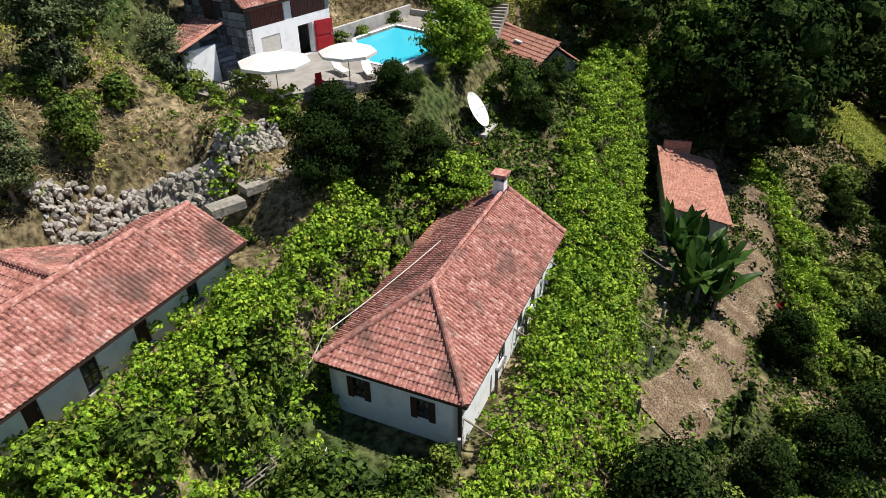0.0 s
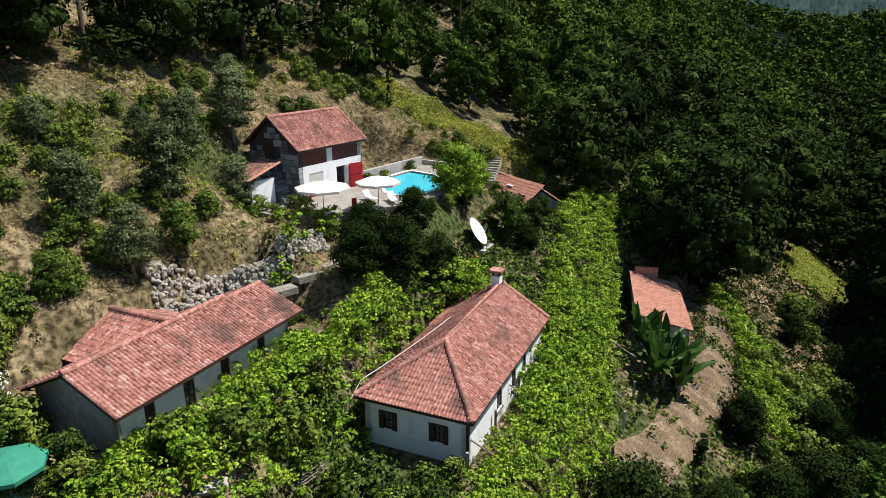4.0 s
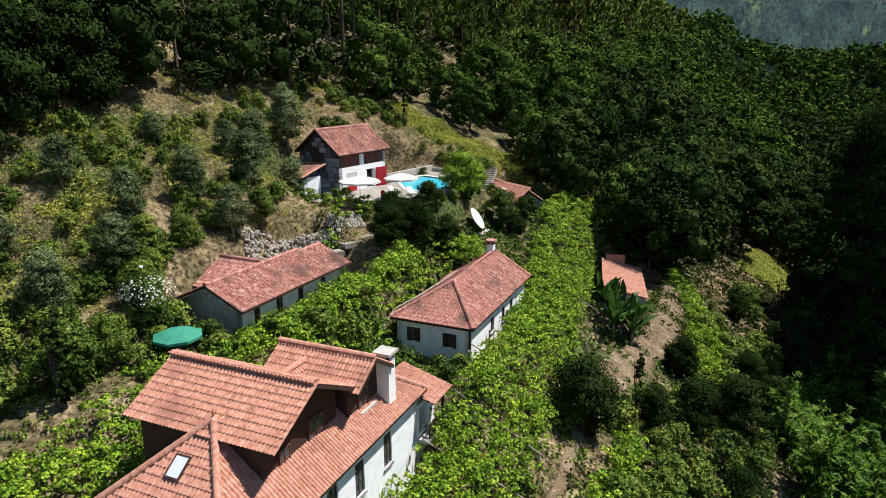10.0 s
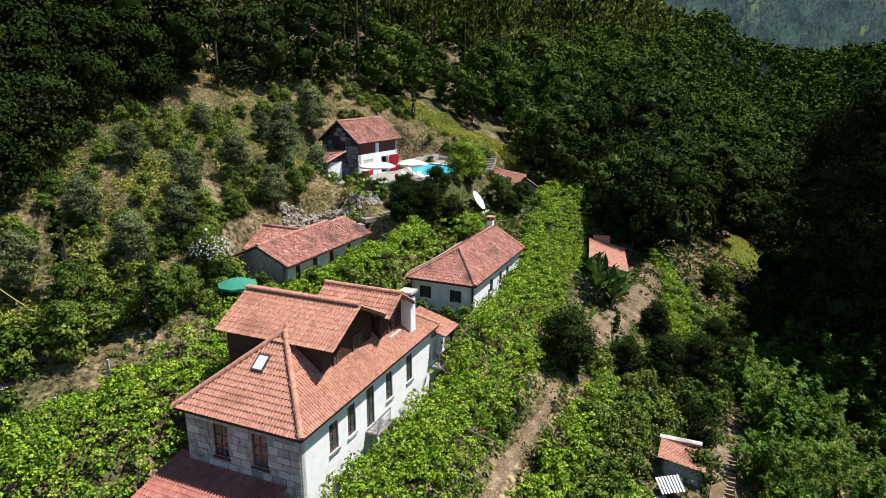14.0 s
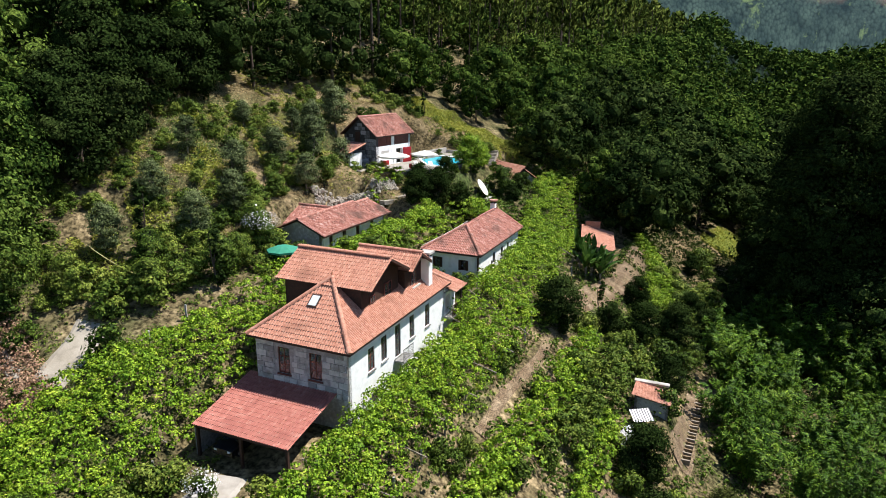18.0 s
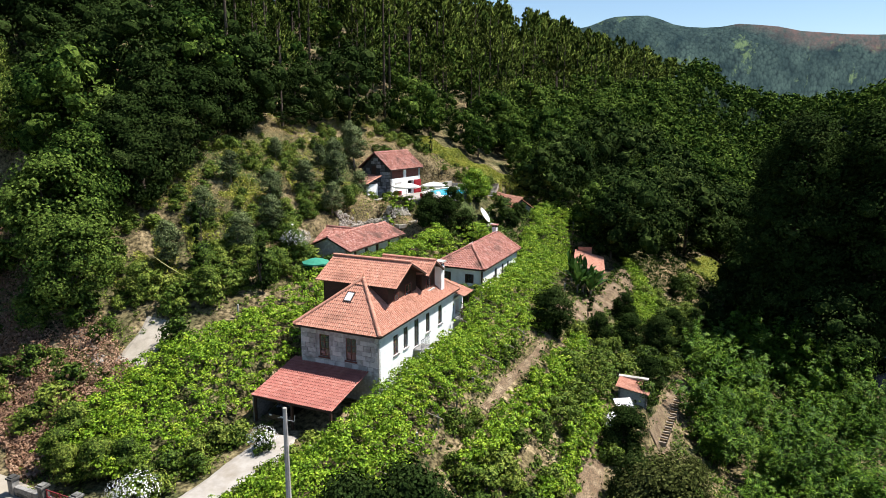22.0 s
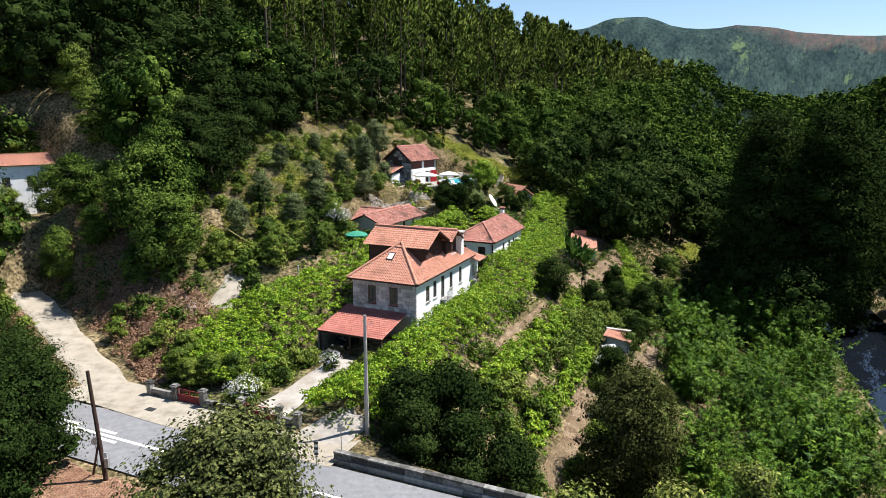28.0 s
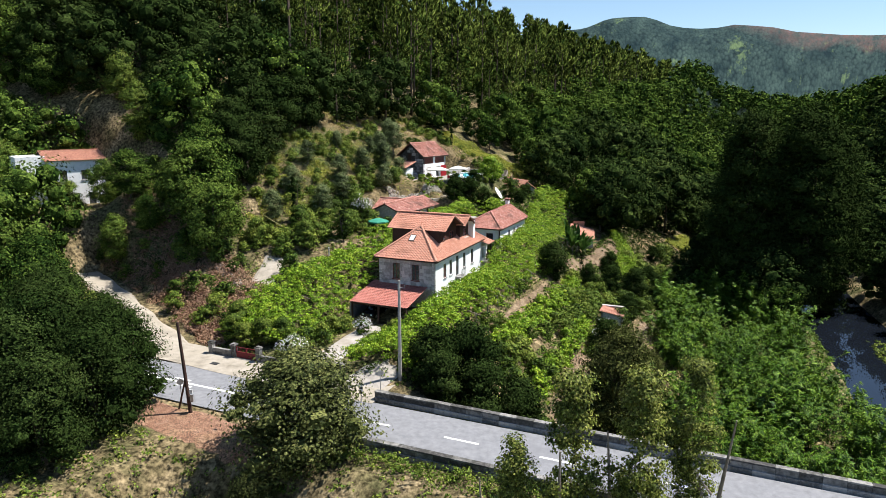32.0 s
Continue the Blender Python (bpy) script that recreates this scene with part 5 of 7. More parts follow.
# ---- car under the shelter ----
def car():
    c = new("car")
    c.matrix_world = Matrix.Translation((-6.1, 56.2, 1.15)) @ pose(0, 0, 0, 0, 0, -22.4) @ Matrix.Translation((-6.9, -3.4, -0.12))
    tagged(c, "dark hatchback car parked under the tiled shelter", "car")
    s = Shape()
    prof = [(-2.0, 0.3), (-2.0, 0.75), (-1.2, 0.92), (1.95, 0.95), (2.0, 0.3)]
    top = [(-1.1, 0.93), (-0.45, 1.42), (1.3, 1.44), (1.95, 0.96)]
    for pts, half, inset in ((prof, 0.84, 0.0), (top, 0.76, 0.12)):
        k, n = len(s.v), len(pts)
        s.v += [(-half + (inset if z > 1.2 else 0), y, z) for y, z in pts] + [(half - (inset if z > 1.2 else 0), y, z) for y, z in pts]
        s.f += [tuple(k + i for i in range(n)), tuple(k + n + i for i in reversed(range(n)))]
        s.f += [(k + i, k + n + i, k + n + (i + 1) % n, k + (i + 1) % n) for i in range(n)]
    part("body", s, CAR, c)
    part("windscreen", Shape().face((-0.66, -1.06, 0.97), (0.66, -1.06, 0.97), (0.56, -0.5, 1.4), (-0.56, -0.5, 1.4)), PANE, c)
    for x in (-0.85, 0.67):
        for y in (-1.25, 1.3):
            w = part("wheel", Shape().rod((x, y, 0.3), (x + 0.18, y, 0.3), 0.3, 0.3, 14), RUBBER, c)
            part("rim", Shape().rod((x - 0.01, y, 0.3), (x + 0.19, y, 0.3), 0.18, 0.18, 10), METAL, w)
    for x in (-0.7, 0.45):
        part("headlight", Shape().box(x, -2.03, 0.58, x + 0.25, -1.95, 0.72), DISH, c)


car()


# ---- plants ----
LEAF_OAK = material("oak_leaves", [(0.34, (0.014, 0.032, 0.007)), (0.49, (0.045, 0.08, 0.014)), (0.66, (0.11, 0.16, 0.03))], 0.12, 4, 0.6, island=0.3, random_ob=0.25, leaf=0.06, spec=0.0, fine=5.0)
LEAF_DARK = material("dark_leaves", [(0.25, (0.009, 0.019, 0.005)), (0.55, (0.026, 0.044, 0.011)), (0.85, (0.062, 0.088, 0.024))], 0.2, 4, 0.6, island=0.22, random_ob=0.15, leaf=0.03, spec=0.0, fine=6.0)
LEAF_DULL = material("dull_leaves", [(0.25, (0.016, 0.022, 0.006)), (0.5, (0.055, 0.066, 0.018)), (0.78, (0.13, 0.14, 0.045))], 0.3, 4, 0.6, island=0.45, leaf=0.1, spec=0.0, fine=6.0)
LEAF_LIGHT = material("light_leaves", [(0.25, (0.045, 0.068, 0.01)), (0.5, (0.14, 0.175, 0.028)), (0.8, (0.28, 0.29, 0.07))], 0.3, 4, 0.5, island=0.5, leaf=0.2, spec=0.12, fine=6.0)
LEAF_PINE = material("pine_needles", [(0.34, (0.018, 0.034, 0.008)), (0.5, (0.055, 0.083, 0.016)), (0.66, (0.125, 0.16, 0.036))], 0.1, 4, 0.65, island=0.3, leaf=0.1, spec=0.0, fine=4.0)
LEAF_OLIVE = material("olive_leaves", [(0.25, (0.03, 0.045, 0.014)), (0.5, (0.1, 0.135, 0.048)), (0.8, (0.22, 0.26, 0.11))], 0.3, 4, 0.6, island=0.5, random_ob=0.2, leaf=0.12, spec=0.1, fine=7.0)
LEAF_VINE = material("vine_leaves", [(0.2, (0.032, 0.076, 0.007)), (0.42, (0.135, 0.25, 0.016)), (0.6, (0.265, 0.39, 0.03)), (0.8, (0.46, 0.49, 0.06))], 0.9, 5, 0.5, island=0.24, leaf=0.22, spec=0.12, fine=7.0)
LEAF_SHRUB = material("shrub_leaves", [(0.2, (0.014, 0.032, 0.004)), (0.46, (0.082, 0.138, 0.017)), (0.72, (0.21, 0.255, 0.042))], 0.7, 5, 0.6, island=0.28, random_ob=0.35, leaf=0.15, spec=0.1, fine=6.0)
LEAF_FERN = material("yellow_ferns", [(0.2, (0.13, 0.17, 0.02)), (0.5, (0.29, 0.31, 0.04)), (0.8, (0.44, 0.41, 0.08))], 0.3, 5, 0.7, island=0.4, leaf=0.25)
LEAF_BAMBOO = material("bamboo_leaves", [(0.2, (0.02, 0.055, 0.006)), (0.5, (0.07, 0.15, 0.012)), (0.8, (0.18, 0.27, 0.028))], 0.15, 5, 0.5, island=0.45, leaf=0.14, spec=0.1, fine=6.0)
LEAF_DRY = material("dry_grass", [(0.2, (0.2, 0.145, 0.065)), (0.5, (0.4, 0.3, 0.145)), (0.8, (0.55, 0.44, 0.23))], 0.25, 5, 0.9, island=0.5, leaf=0.2)
LEAF_BRUSH = material("dead_brush", [(0.2, (0.14, 0.075, 0.045)), (0.5, (0.27, 0.155, 0.095)), (0.8, (0.38, 0.25, 0.16))], 0.3, 5, 0.9, island=0.5)
# darker copy of the oak leaves: riverside shade put into the colour
LEAF_RIVER_SHADE = material("alder_leaves", [(0.34, (0.008, 0.017, 0.005)), (0.52, (0.024, 0.042, 0.011)), (0.7, (0.066, 0.094, 0.024))], 0.13, 4, 0.6, island=0.3, leaf=0.02, spec=0.0, fine=6.0)
LEAF_ASH = material("ash_leaves", [(0.25, (0.02, 0.028, 0.007)), (0.5, (0.075, 0.092, 0.024)), (0.8, (0.18, 0.19, 0.06))], 0.3, 4, 0.6, island=0.5, leaf=0.12, spec=0.08, fine=7.0)
# near-black leaves: shade of the tall river trees painted as leaf colour
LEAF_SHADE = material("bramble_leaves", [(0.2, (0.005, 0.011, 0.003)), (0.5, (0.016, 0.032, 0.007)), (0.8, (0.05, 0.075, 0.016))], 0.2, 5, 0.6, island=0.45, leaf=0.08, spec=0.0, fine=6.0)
BLOSSOM = material("white_blossom", [(0.3, (0.7, 0.68, 0.66)), (0.7, (0.85, 0.83, 0.82))], 2, 3, 0.7, leaf=0.2)
BARK = material("bark", [(0.3, (0.05, 0.035, 0.025)), (0.7, (0.13, 0.1, 0.075))], 3, 8, 0.95, 0.6, 14)
BARK_PALE = material("pale_bark", [(0.3, (0.16, 0.13, 0.1)), (0.7, (0.3, 0.26, 0.21))], 3, 8, 0.95, 0.5, 14)
BANANA = material("banana_leaf", [(0.25, (0.015, 0.04, 0.008)), (0.55, (0.035, 0.085, 0.014)), (0.85, (0.09, 0.15, 0.03))], 1.2, 5, 0.4, random_ob=0.4, leaf=0.25, spec=0.1)
rng = np.random.default_rng(5)


def fast_mesh(name, co, quads, mat):
    me = bpy.data.meshes.new(name)
    n, k = len(co), len(quads)
    me.vertices.add(n)
    me.vertices.foreach_set("co", np.ascontiguousarray(co, np.float32).ravel())
    me.loops.add(4 * k)
    me.loops.foreach_set("vertex_index", np.ascontiguousarray(quads, np.int32).ravel())
    me.polygons.add(k)
    me.polygons.foreach_set("loop_start", np.arange(0, 4 * k, 4, dtype=np.int32))
    me.polygons.foreach_set("loop_total", np.full(k, 4, np.int32))
    me.materials.append(mat)
    me.update(calc_edges=True)
    return me


def leaf_quads(at, out, size, long=1.5):
    """One folded leaf at each place, facing roughly outwards; gives its four corners."""
    n = len(at)
    nrm = out + rng.normal(0, 0.42, (n, 3))
    nrm /= np.linalg.norm(nrm, axis=1, keepdims=True) + 1e-9
    t = np.cross(nrm, rng.normal(0, 1, (n, 3)))
    t /= np.linalg.norm(t, axis=1, keepdims=True) + 1e-9
    b = np.cross(nrm, t)
    s = (size * rng.uniform(0.6, 1.35, n))[:, None]
    fold = nrm * s * 0.12
    # the fifth row points out of the leaf mass, for the shading of the soft whole
    soft = out / (np.linalg.norm(out, axis=1, keepdims=True) + 1e-9) * 0.6 + nrm * 0.75
    soft /= np.linalg.norm(soft, axis=1, keepdims=True) + 1e-9
    return np.stack([at - t * s * long / 2, at - b * s / 2 + fold, at + t * s * long / 2, at + b * s / 2 + fold, at + fold / 2 + soft], 1)


def leaf_mesh(name, quads, mat):
    co = quads[:, :4]
    me = fast_mesh(name, co.reshape(-1, 3), np.arange(len(quads) * 4).reshape(-1, 4), mat)
    way = quads[:, 4] - co.mean(1)
    way /= np.linalg.norm(way, axis=1, keepdims=True) + 1e-9
    lean = me.attributes.new("custom_normal", "FLOAT_VECTOR", "POINT")
    lean.data.foreach_set("vector", np.repeat(way, 4, 0).astype(np.float32).ravel())
    me.update()
    return me


def faces_round(cuts):
    """The faces of a cube blown up to a ball, as corners on the unit sphere."""
    out = []
    grid = np.linspace(-1, 1, cuts + 1)
    for axis in range(3):
        for sign in (-1.0, 1.0):
            for i in range(cuts):
                for j in range(cuts):
                    q = np.zeros((4, 3))
                    q[:, axis] = sign
                    q[:, (axis + 1) % 3] = grid[[i, i + 1, i + 1, i]] if sign > 0 else grid[[i, i, i + 1, i + 1]]
                    q[:, (axis + 2) % 3] = grid[[j, j, j + 1, j + 1]] if sign > 0 else grid[[j, j + 1, j + 1, j]]
                    out.append(q / np.linalg.norm(q, axis=1, keepdims=True))
    return np.array(out)


BALL = {1: faces_round(1), 2: faces_round(2)}


def cores(lobes, fill, cuts):
    """Uneven leaf masses that close the inside of each lobe."""
    out = []
    for x, y, z, rad, squash in lobes:
        turn = np.linalg.qr(rng.normal(0, 1, (3, 3)))[0]
        q = BALL[cuts] @ (turn * np.sign(np.linalg.det(turn))).T
        uneven = 1 + 0.16 * np.sin(q[..., :1] * 5 + x) * np.cos(q[..., 1:2] * 6 + z)
        at = q * uneven * rad * fill * np.array([1, 1, squash]) + np.array([x, y, z])
        mid = at.mean(1)
        way = q.mean(1)
        out.append(np.concatenate([at, (mid + way / np.linalg.norm(way, axis=1, keepdims=True))[:, None]], 1))
    return np.concatenate(out)


def crown(lobes, count, size, long=1.5, shell=0.55, outer=1.3, cuts=1, fill=0.42):
    """Leaves on a heap of round lobes (x, y, z, radius, squash)."""
    closed = cores(lobes, fill, cuts)
    lobes = np.array(lobes, float)
    share = lobes[:, 3] ** 2
    pick = rng.choice(len(lobes), count, p=share / share.sum())
    way = rng.normal(0, 1, (count, 3))
    way[:, 2] = np.where(way[:, 2] < -0.3, -way[:, 2] * 0.6, way[:, 2])
    way /= np.linalg.norm(way, axis=1, keepdims=True)
    far = (shell + (outer - shell) * rng.random(count) ** 0.9)[:, None] * lobes[pick, 3][:, None]
    at = lobes[pick, :3] + way * far * np.stack([np.ones(count), np.ones(count), lobes[pick, 4]], 1)
    # larger, shaded leaves fill the inside
    k = max(4, count // 12)
    deep = rng.choice(len(lobes), k, p=share / share.sum())
    inner = lobes[deep, :3] + rng.normal(0, 0.38, (k, 3)) * lobes[deep, 3][:, None]
    mid = np.average(lobes[:, :3], axis=0, weights=share)
    whole = (at - mid) / (np.abs(at - mid).max(0) + 1e-6)
    return np.concatenate([closed, leaf_quads(at, way * 1.0 + whole * 0.55 + np.array([0, 0, 0.15]), size, long), leaf_quads(inner, rng.normal(0, 1, (k, 3)), size * 1.7, 1.3)])


def broad_lobes(h, w, n, low=0.3):
    """Lobes of a spreading crown of height h and width w, with gaps between them."""
    out = []
    for _ in range(n):
        a, k = rng.uniform(0, math.tau), rng.random() ** 0.5
        z = rng.uniform(low, 1.0)
        reach = w / 2 * (0.8 * math.sin(math.pi * min(1, (z - low) / (1 - low) * 0.72 + 0.2)))
        rad = w * rng.uniform(0.08, 0.19)
        out.append((math.cos(a) * reach * k, math.sin(a) * reach * k, h * z - rad * 0.5, rad, rng.uniform(0.6, 0.9)))
    return out


def trunk_shape(h, rad, lobes, limbs=6):
    s = Shape()
    bend = rng.normal(0, 0.04 * h, 2)
    mid = (bend[0], bend[1], h * 0.42)
    s.rod((0, 0, -0.6), mid, rad, rad * 0.7, 7).rod(mid, (bend[0] * 1.4, bend[1] * 1.4, h * 0.8), rad * 0.7, rad * 0.2, 6)
    for k in range(min(limbs, len(lobes))):
        x, y, z, *_ = lobes[k]
        s.rod((bend[0] * 0.8, bend[1] * 0.8, h * rng.uniform(0.25, 0.5)), (x, y, z), rad * 0.4, rad * 0.1, 5)
    return s


KINDS = {}


def breed(kind, variants, mat, h, w, lobes, count, size, bark=BARK, low=0.3, long=1.5, rad=0.2):
    KINDS[kind] = []
    for _ in range(variants):
        lb = broad_lobes(h, w, lobes, low)
        KINDS[kind].append((trunk_shape(h, rad, lb).mesh("trunk", bark), leaf_mesh("crown", crown(lb, count, size, long), mat)))


def plant(kind, x, y, scale, name, label, category="tree", group="", sink=0.0, tall=1.0, pick=None):
    v = KINDS[kind]
    tr, cr = v[int(rng.integers(len(v))) if pick is None else pick]
    t = new(name)
    t.matrix_world = pose(x, y, float(ground(x, y)) - sink, 0, 0, float(rng.uniform(0, 360))) @ Matrix.Diagonal((scale, scale, scale * tall, 1))
    tagged(t, label, category, group)
    part("trunk", tr, None, t)
    part("crown", cr, None, t)
    return t


breed("oak", 4, LEAF_OAK, 10, 8.5, 80, 9000, 0.2, low=0.22, rad=0.26)
breed("dark", 3, LEAF_DARK, 7, 7, 70, 8500, 0.17, low=0.15, rad=0.2)
breed("olive", 4, LEAF_OLIVE, 4.4, 3.3, 120, 7000, 0.075, BARK_PALE, 0.18, 2.0, 0.12)
breed("shrub", 5, LEAF_SHRUB, 1.8, 2.6, 34, 750, 0.14, BARK, 0.1, 1.6, 0.05)
breed("fruit", 3, LEAF_SHRUB, 4.2, 4.0, 50, 5000, 0.13, BARK, 0.2, 1.6, 0.1)
breed("poplar", 3, LEAF_LIGHT, 20, 5.0, 150, 15000, 0.13, BARK_PALE, 0.12, 1.3, 0.26)
breed("round", 2, LEAF_ASH, 9, 9, 130, 20000, 0.13, low=0.2, rad=0.2)
breed("lime", 2, LEAF_SHRUB, 10, 8, 80, 9000, 0.18, low=0.18, rad=0.22)
breed("dull", 2, LEAF_DULL, 14, 11, 120, 22000, 0.17, low=0.12, rad=0.3)
breed("bright", 2, LEAF_VINE, 5.2, 5.6, 60, 6500, 0.15, BARK, 0.12, 1.5, 0.12)
breed("holm", 2, LEAF_DARK, 11, 11, 130, 18000, 0.15, low=0.1, rad=0.35)
breed("giant", 2, LEAF_DARK, 39, 17, 320, 32000, 0.28, BARK, 0.1, 1.4, 0.5)
breed("spire", 2, LEAF_DARK, 6, 1.3, 30, 1500, 0.16, BARK, 0.08, 1.6, 0.08)

# olives and fruit trees on the terraces above the houses
for s, r, k in ((-51.7, 61.5, 1.1), (-51.6, 67, 1.05), (-49.3, 76.8, 0.95), (-53.5, 76.6, 1.05), (-59.0, 92.5, 0.85), (-57.1, 85.5, 0.8), (-57.7, 62.5, 1.05), (-60.8, 80.3, 0.7), (-54.5, 71, 1.05), (-53, 83.5, 1.2), (-56.5, 88.5, 1.25), (-54.0, 91.5, 1.1), (-57.5, 96.0, 1.3), (-60.5, 99.5, 1.0), (-60, 70, 0.9), (-56, 55, 1.1)):
    plant("olive", *sr(s, r), k, "olive_tree", "silvery olive tree on the dry terraced slope", "tree", "olive trees")
for s, r, k in ((-48.5, 66, 0.9), (-46.5, 61.5, 0.8), (-52, 56, 1.0), (-49, 53, 0.9), (-46, 58.5, 1.0), (-55, 50, 0.9), (-49.5, 80.5, 0.75)):
    plant("fruit", *sr(s, r), k, "fruit_tree", "leafy green fruit tree in the garden", "tree", "garden trees")
# dark evergreen trees below the pool terrace
for s, r, k in ((-42.0, 91.5, 0.6), (-39.6, 94.5, 0.5), (-39.0, 90.5, 0.7), (-37.4, 94.0, 0.55), (-33.9, 106.0, 0.42), (-40.6, 87.6, 0.6)):
    plant("dark", *sr(s, r), k, "evergreen_tree", "dense dark evergreen tree below the pool terrace", "tree", "evergreens")
for s, r, k in ((-50.6, 72.5, 0.62), (-51.6, 69.8, 0.7), (-49.6, 68.4, 0.6)):
    plant("fruit", *sr(s, r), k, "fruit_tree", "leafy tree on the terrace behind the long house", "tree", "garden trees")
for s, r in ((-36.0, 107.0),):
    plant("fruit", *sr(s, r), 1.1, "fruit_tree", "bright leafy tree beside the garden steps", "tree", "garden trees")
for s, r, k in ((-40.6, 113.0, 0.9), (-39.6, 115.2, 0.8), (-41.2, 116.5, 1.0), (-38.8, 111.2, 0.8), (-40.2, 110.4, 0.8), (-37.6, 123.8, 0.9), (-35.4, 124.2, 1.0), (-39.4, 123.0, 0.9), (-33.6, 121.6, 0.9)):
    plant("shrub", *sr(s, r), k, "garden_shrub", "bright green bush beside the garden steps", "shrub", "steps shrubs")
plant("bright", 2.9, 111.2, 0.95, "mulberry_tree", "bright green leafy tree at the end of the pool")
plant("bright", 4.6, 116.0, 0.6, "mulberry_tree", "bright young tree beside the garden steps")
for x, y, k in ((11.6, 119.6, 0.36), (10.4, 117.4, 0.4)):
    plant("dark", x, y, k, "evergreen_tree", "dark bush against the gable of the tiled hut", "tree", "evergreens")
# trees in the lower garden
for s, r, k in ((-20.3, 81.0, 0.85), (-12.5, 92, 0.7), (-14.5, 100.5, 0.6), (-15.8, 88, 0.55), (-9, 97, 0.8), (-8.5, 84, 0.6), (-8.8, 66, 0.75), (-6.8, 58, 0.8)):
    plant("dark", *sr(s, r), k, "dark_tree", "low dark tree with a dense crown in the lower garden", "tree", "lower trees")
for s, r, k in ((-17.2, 35.5, 1.12), (-20.0, 33.2, 0.9), (-14.6, 32.6, 0.95), (-11.6, 34.5, 0.9), (-18.0, 30.6, 0.75)):
    plant("dark", *sr(s, r), k, "fig_tree", "spreading dark tree above the road wall", "tree", "lower trees")
for s, r, k in ((-4, 31.5, 0.7), (0.5, 33.5, 0.6)):
    plant("dark", *sr(s, r), k, "elm_tree", "dull dark tree between the path and the bamboo", "tree", "lower trees")
plant("dull", 14.3, 44.0, 0.97, "elm_tree", "dull dark elm between the path and the bamboo")
plant("dull", 22.5, 60.5, 0.4, "elm_tree", "small dull elm at the edge of the bamboo")
plant("spire", 18.3, 89.6, 0.85, "conifer", "small dark conifer beside the dirt track")
plant("spire", *sr(-53.3, 56.8), 1.25, "cypress", "slim dark cypress among the terraces")
plant("spire", -5.0, 131.5, 0.75, "cypress", "slim cypress above the pool wall")
plant("spire", *sr(-45.2, 57.2), 1.05, "cypress", "narrow dark cypress beside the vines")
# tall trees by the river
for x, y, k in ((54, 108, 1.0), (63, 104, 1.05), (72, 112, 1.0), (60, 120, 0.98), (68, 126, 0.9), (63, 134, 0.85), (72, 142, 0.9)):
    plant("giant", x, y, k, "alder_tree", "towering dark tree on the river bank", "tree", "river trees")
# trees between the road and the eye
plant("round", -15.9, 23.6, 1.42, "roadside_tree", "rounded leafy tree on the near side of the road", sink=2.0, tall=0.8)
plant("round", -18.5, 19.5, 0.5, "roadside_tree", "smaller leafy tree on the near side of the road", sink=1.0)
for x, y, k in ((-33.4, 26.2, 0.85), (-33.4, 31.0, 0.84), (-37.0, 35.5, 0.8), (-39.8, 40.8, 0.72), (-34.5, 21.0, 0.8), (-40.5, 30.0, 1.0), (-43.5, 37.0, 0.95), (-47.5, 44.5, 0.9), (-39, 24.0, 1.0), (-47, 30, 1.1), (-44, 20, 1.0)):
    plant("holm", x, y, k, "roadside_tree", "big dark tree standing over the roadside", "tree", "roadside trees")
for x, y, k in ((-0.5, 8, 0.8), (2.6, 8.6, 0.9), (6.2, 8.2, 0.86), (9.6, 10.0, 0.7)):
    plant("poplar", x, y, k, "poplar_tree", "slender light poplar below the road", "tree", "poplars")
for x, y, k in ((-44, 40, 0.85), (-48.5, 44.5, 1.0), (-52, 50, 1.05), (-56.5, 47, 1.1), (-58, 58, 1.0), (-64, 62, 1.05), (-70, 70, 1.1), (-62, 50, 1.1), (-72, 58, 1.2), (-50, 36, 0.8)):
    plant("oak", x, y, k, "lane_tree", "leafy oak at the edge of the lane", "tree", "lane trees")
for x, y, k in ((-52.5, 74, 0.8), (-47.5, 68.5, 0.55), (-46, 73, 0.7), (-70, 88, 0.9), (-76, 95, 1.0), (-80, 99, 1.0), (-84, 92, 1.0), (-88, 104, 1.1)):
    plant("oak", x, y, k, "lane_tree", "spreading green oak on the bank over the lane", "tree", "lane trees")
for s, r, k in ((-66, 66, 1.3), (-67.2, 72, 1.45), (-67, 78, 1.3), (-71, 84, 1.5), (-65, 60.5, 1.2), (-70.5, 69, 1.6), (-72, 77, 1.6), (-69.5, 63, 1.4), (-73.5, 90, 1.5)):
    plant("dark", *sr(s, r), k, "dark_tree", "tall dark tree at the upper edge of the dry slope", "tree", "slope trees")
for s, r, k in ((-62.8, 47.5, 1.35), (-58.5, 45.5, 1.0), (-66, 53, 1.2)):
    plant("oak", *sr(s, r), k, "oak_tree", "great dark oak on the slope above the lane", "tree", "lane trees")

for x, y, k in ((-70, 72, 0.85), (-66.5, 66.5, 0.8), (-61.5, 93, 0.9), (-58, 77, 0.72), (-67, 79, 0.72), (-62.5, 75.5, 0.42), (-56, 87, 0.9), (-53.0, 69.5, 0.7), (-56.5, 60.0, 0.62), (-75, 80, 1.0), (-79, 84, 1.1), (-77, 72, 1.1)):
    plant("lime", x, y, k, "lane_tree", "light green spreading tree hiding the white house", "tree", "lane trees")
for s, r, k in ((-1.5, 118.5, 0.75), (1.2, 121.5, 0.85), (-9.5, 128, 0.5), (-8, 108, 0.6), (-5.5, 104.5, 0.7), (3.5, 130, 0.9), (7, 135, 1.0)):
    plant("dark", *sr(s, r), k, "dark_tree", "low dark tree in the shade of the valley floor", "tree", "lower trees")

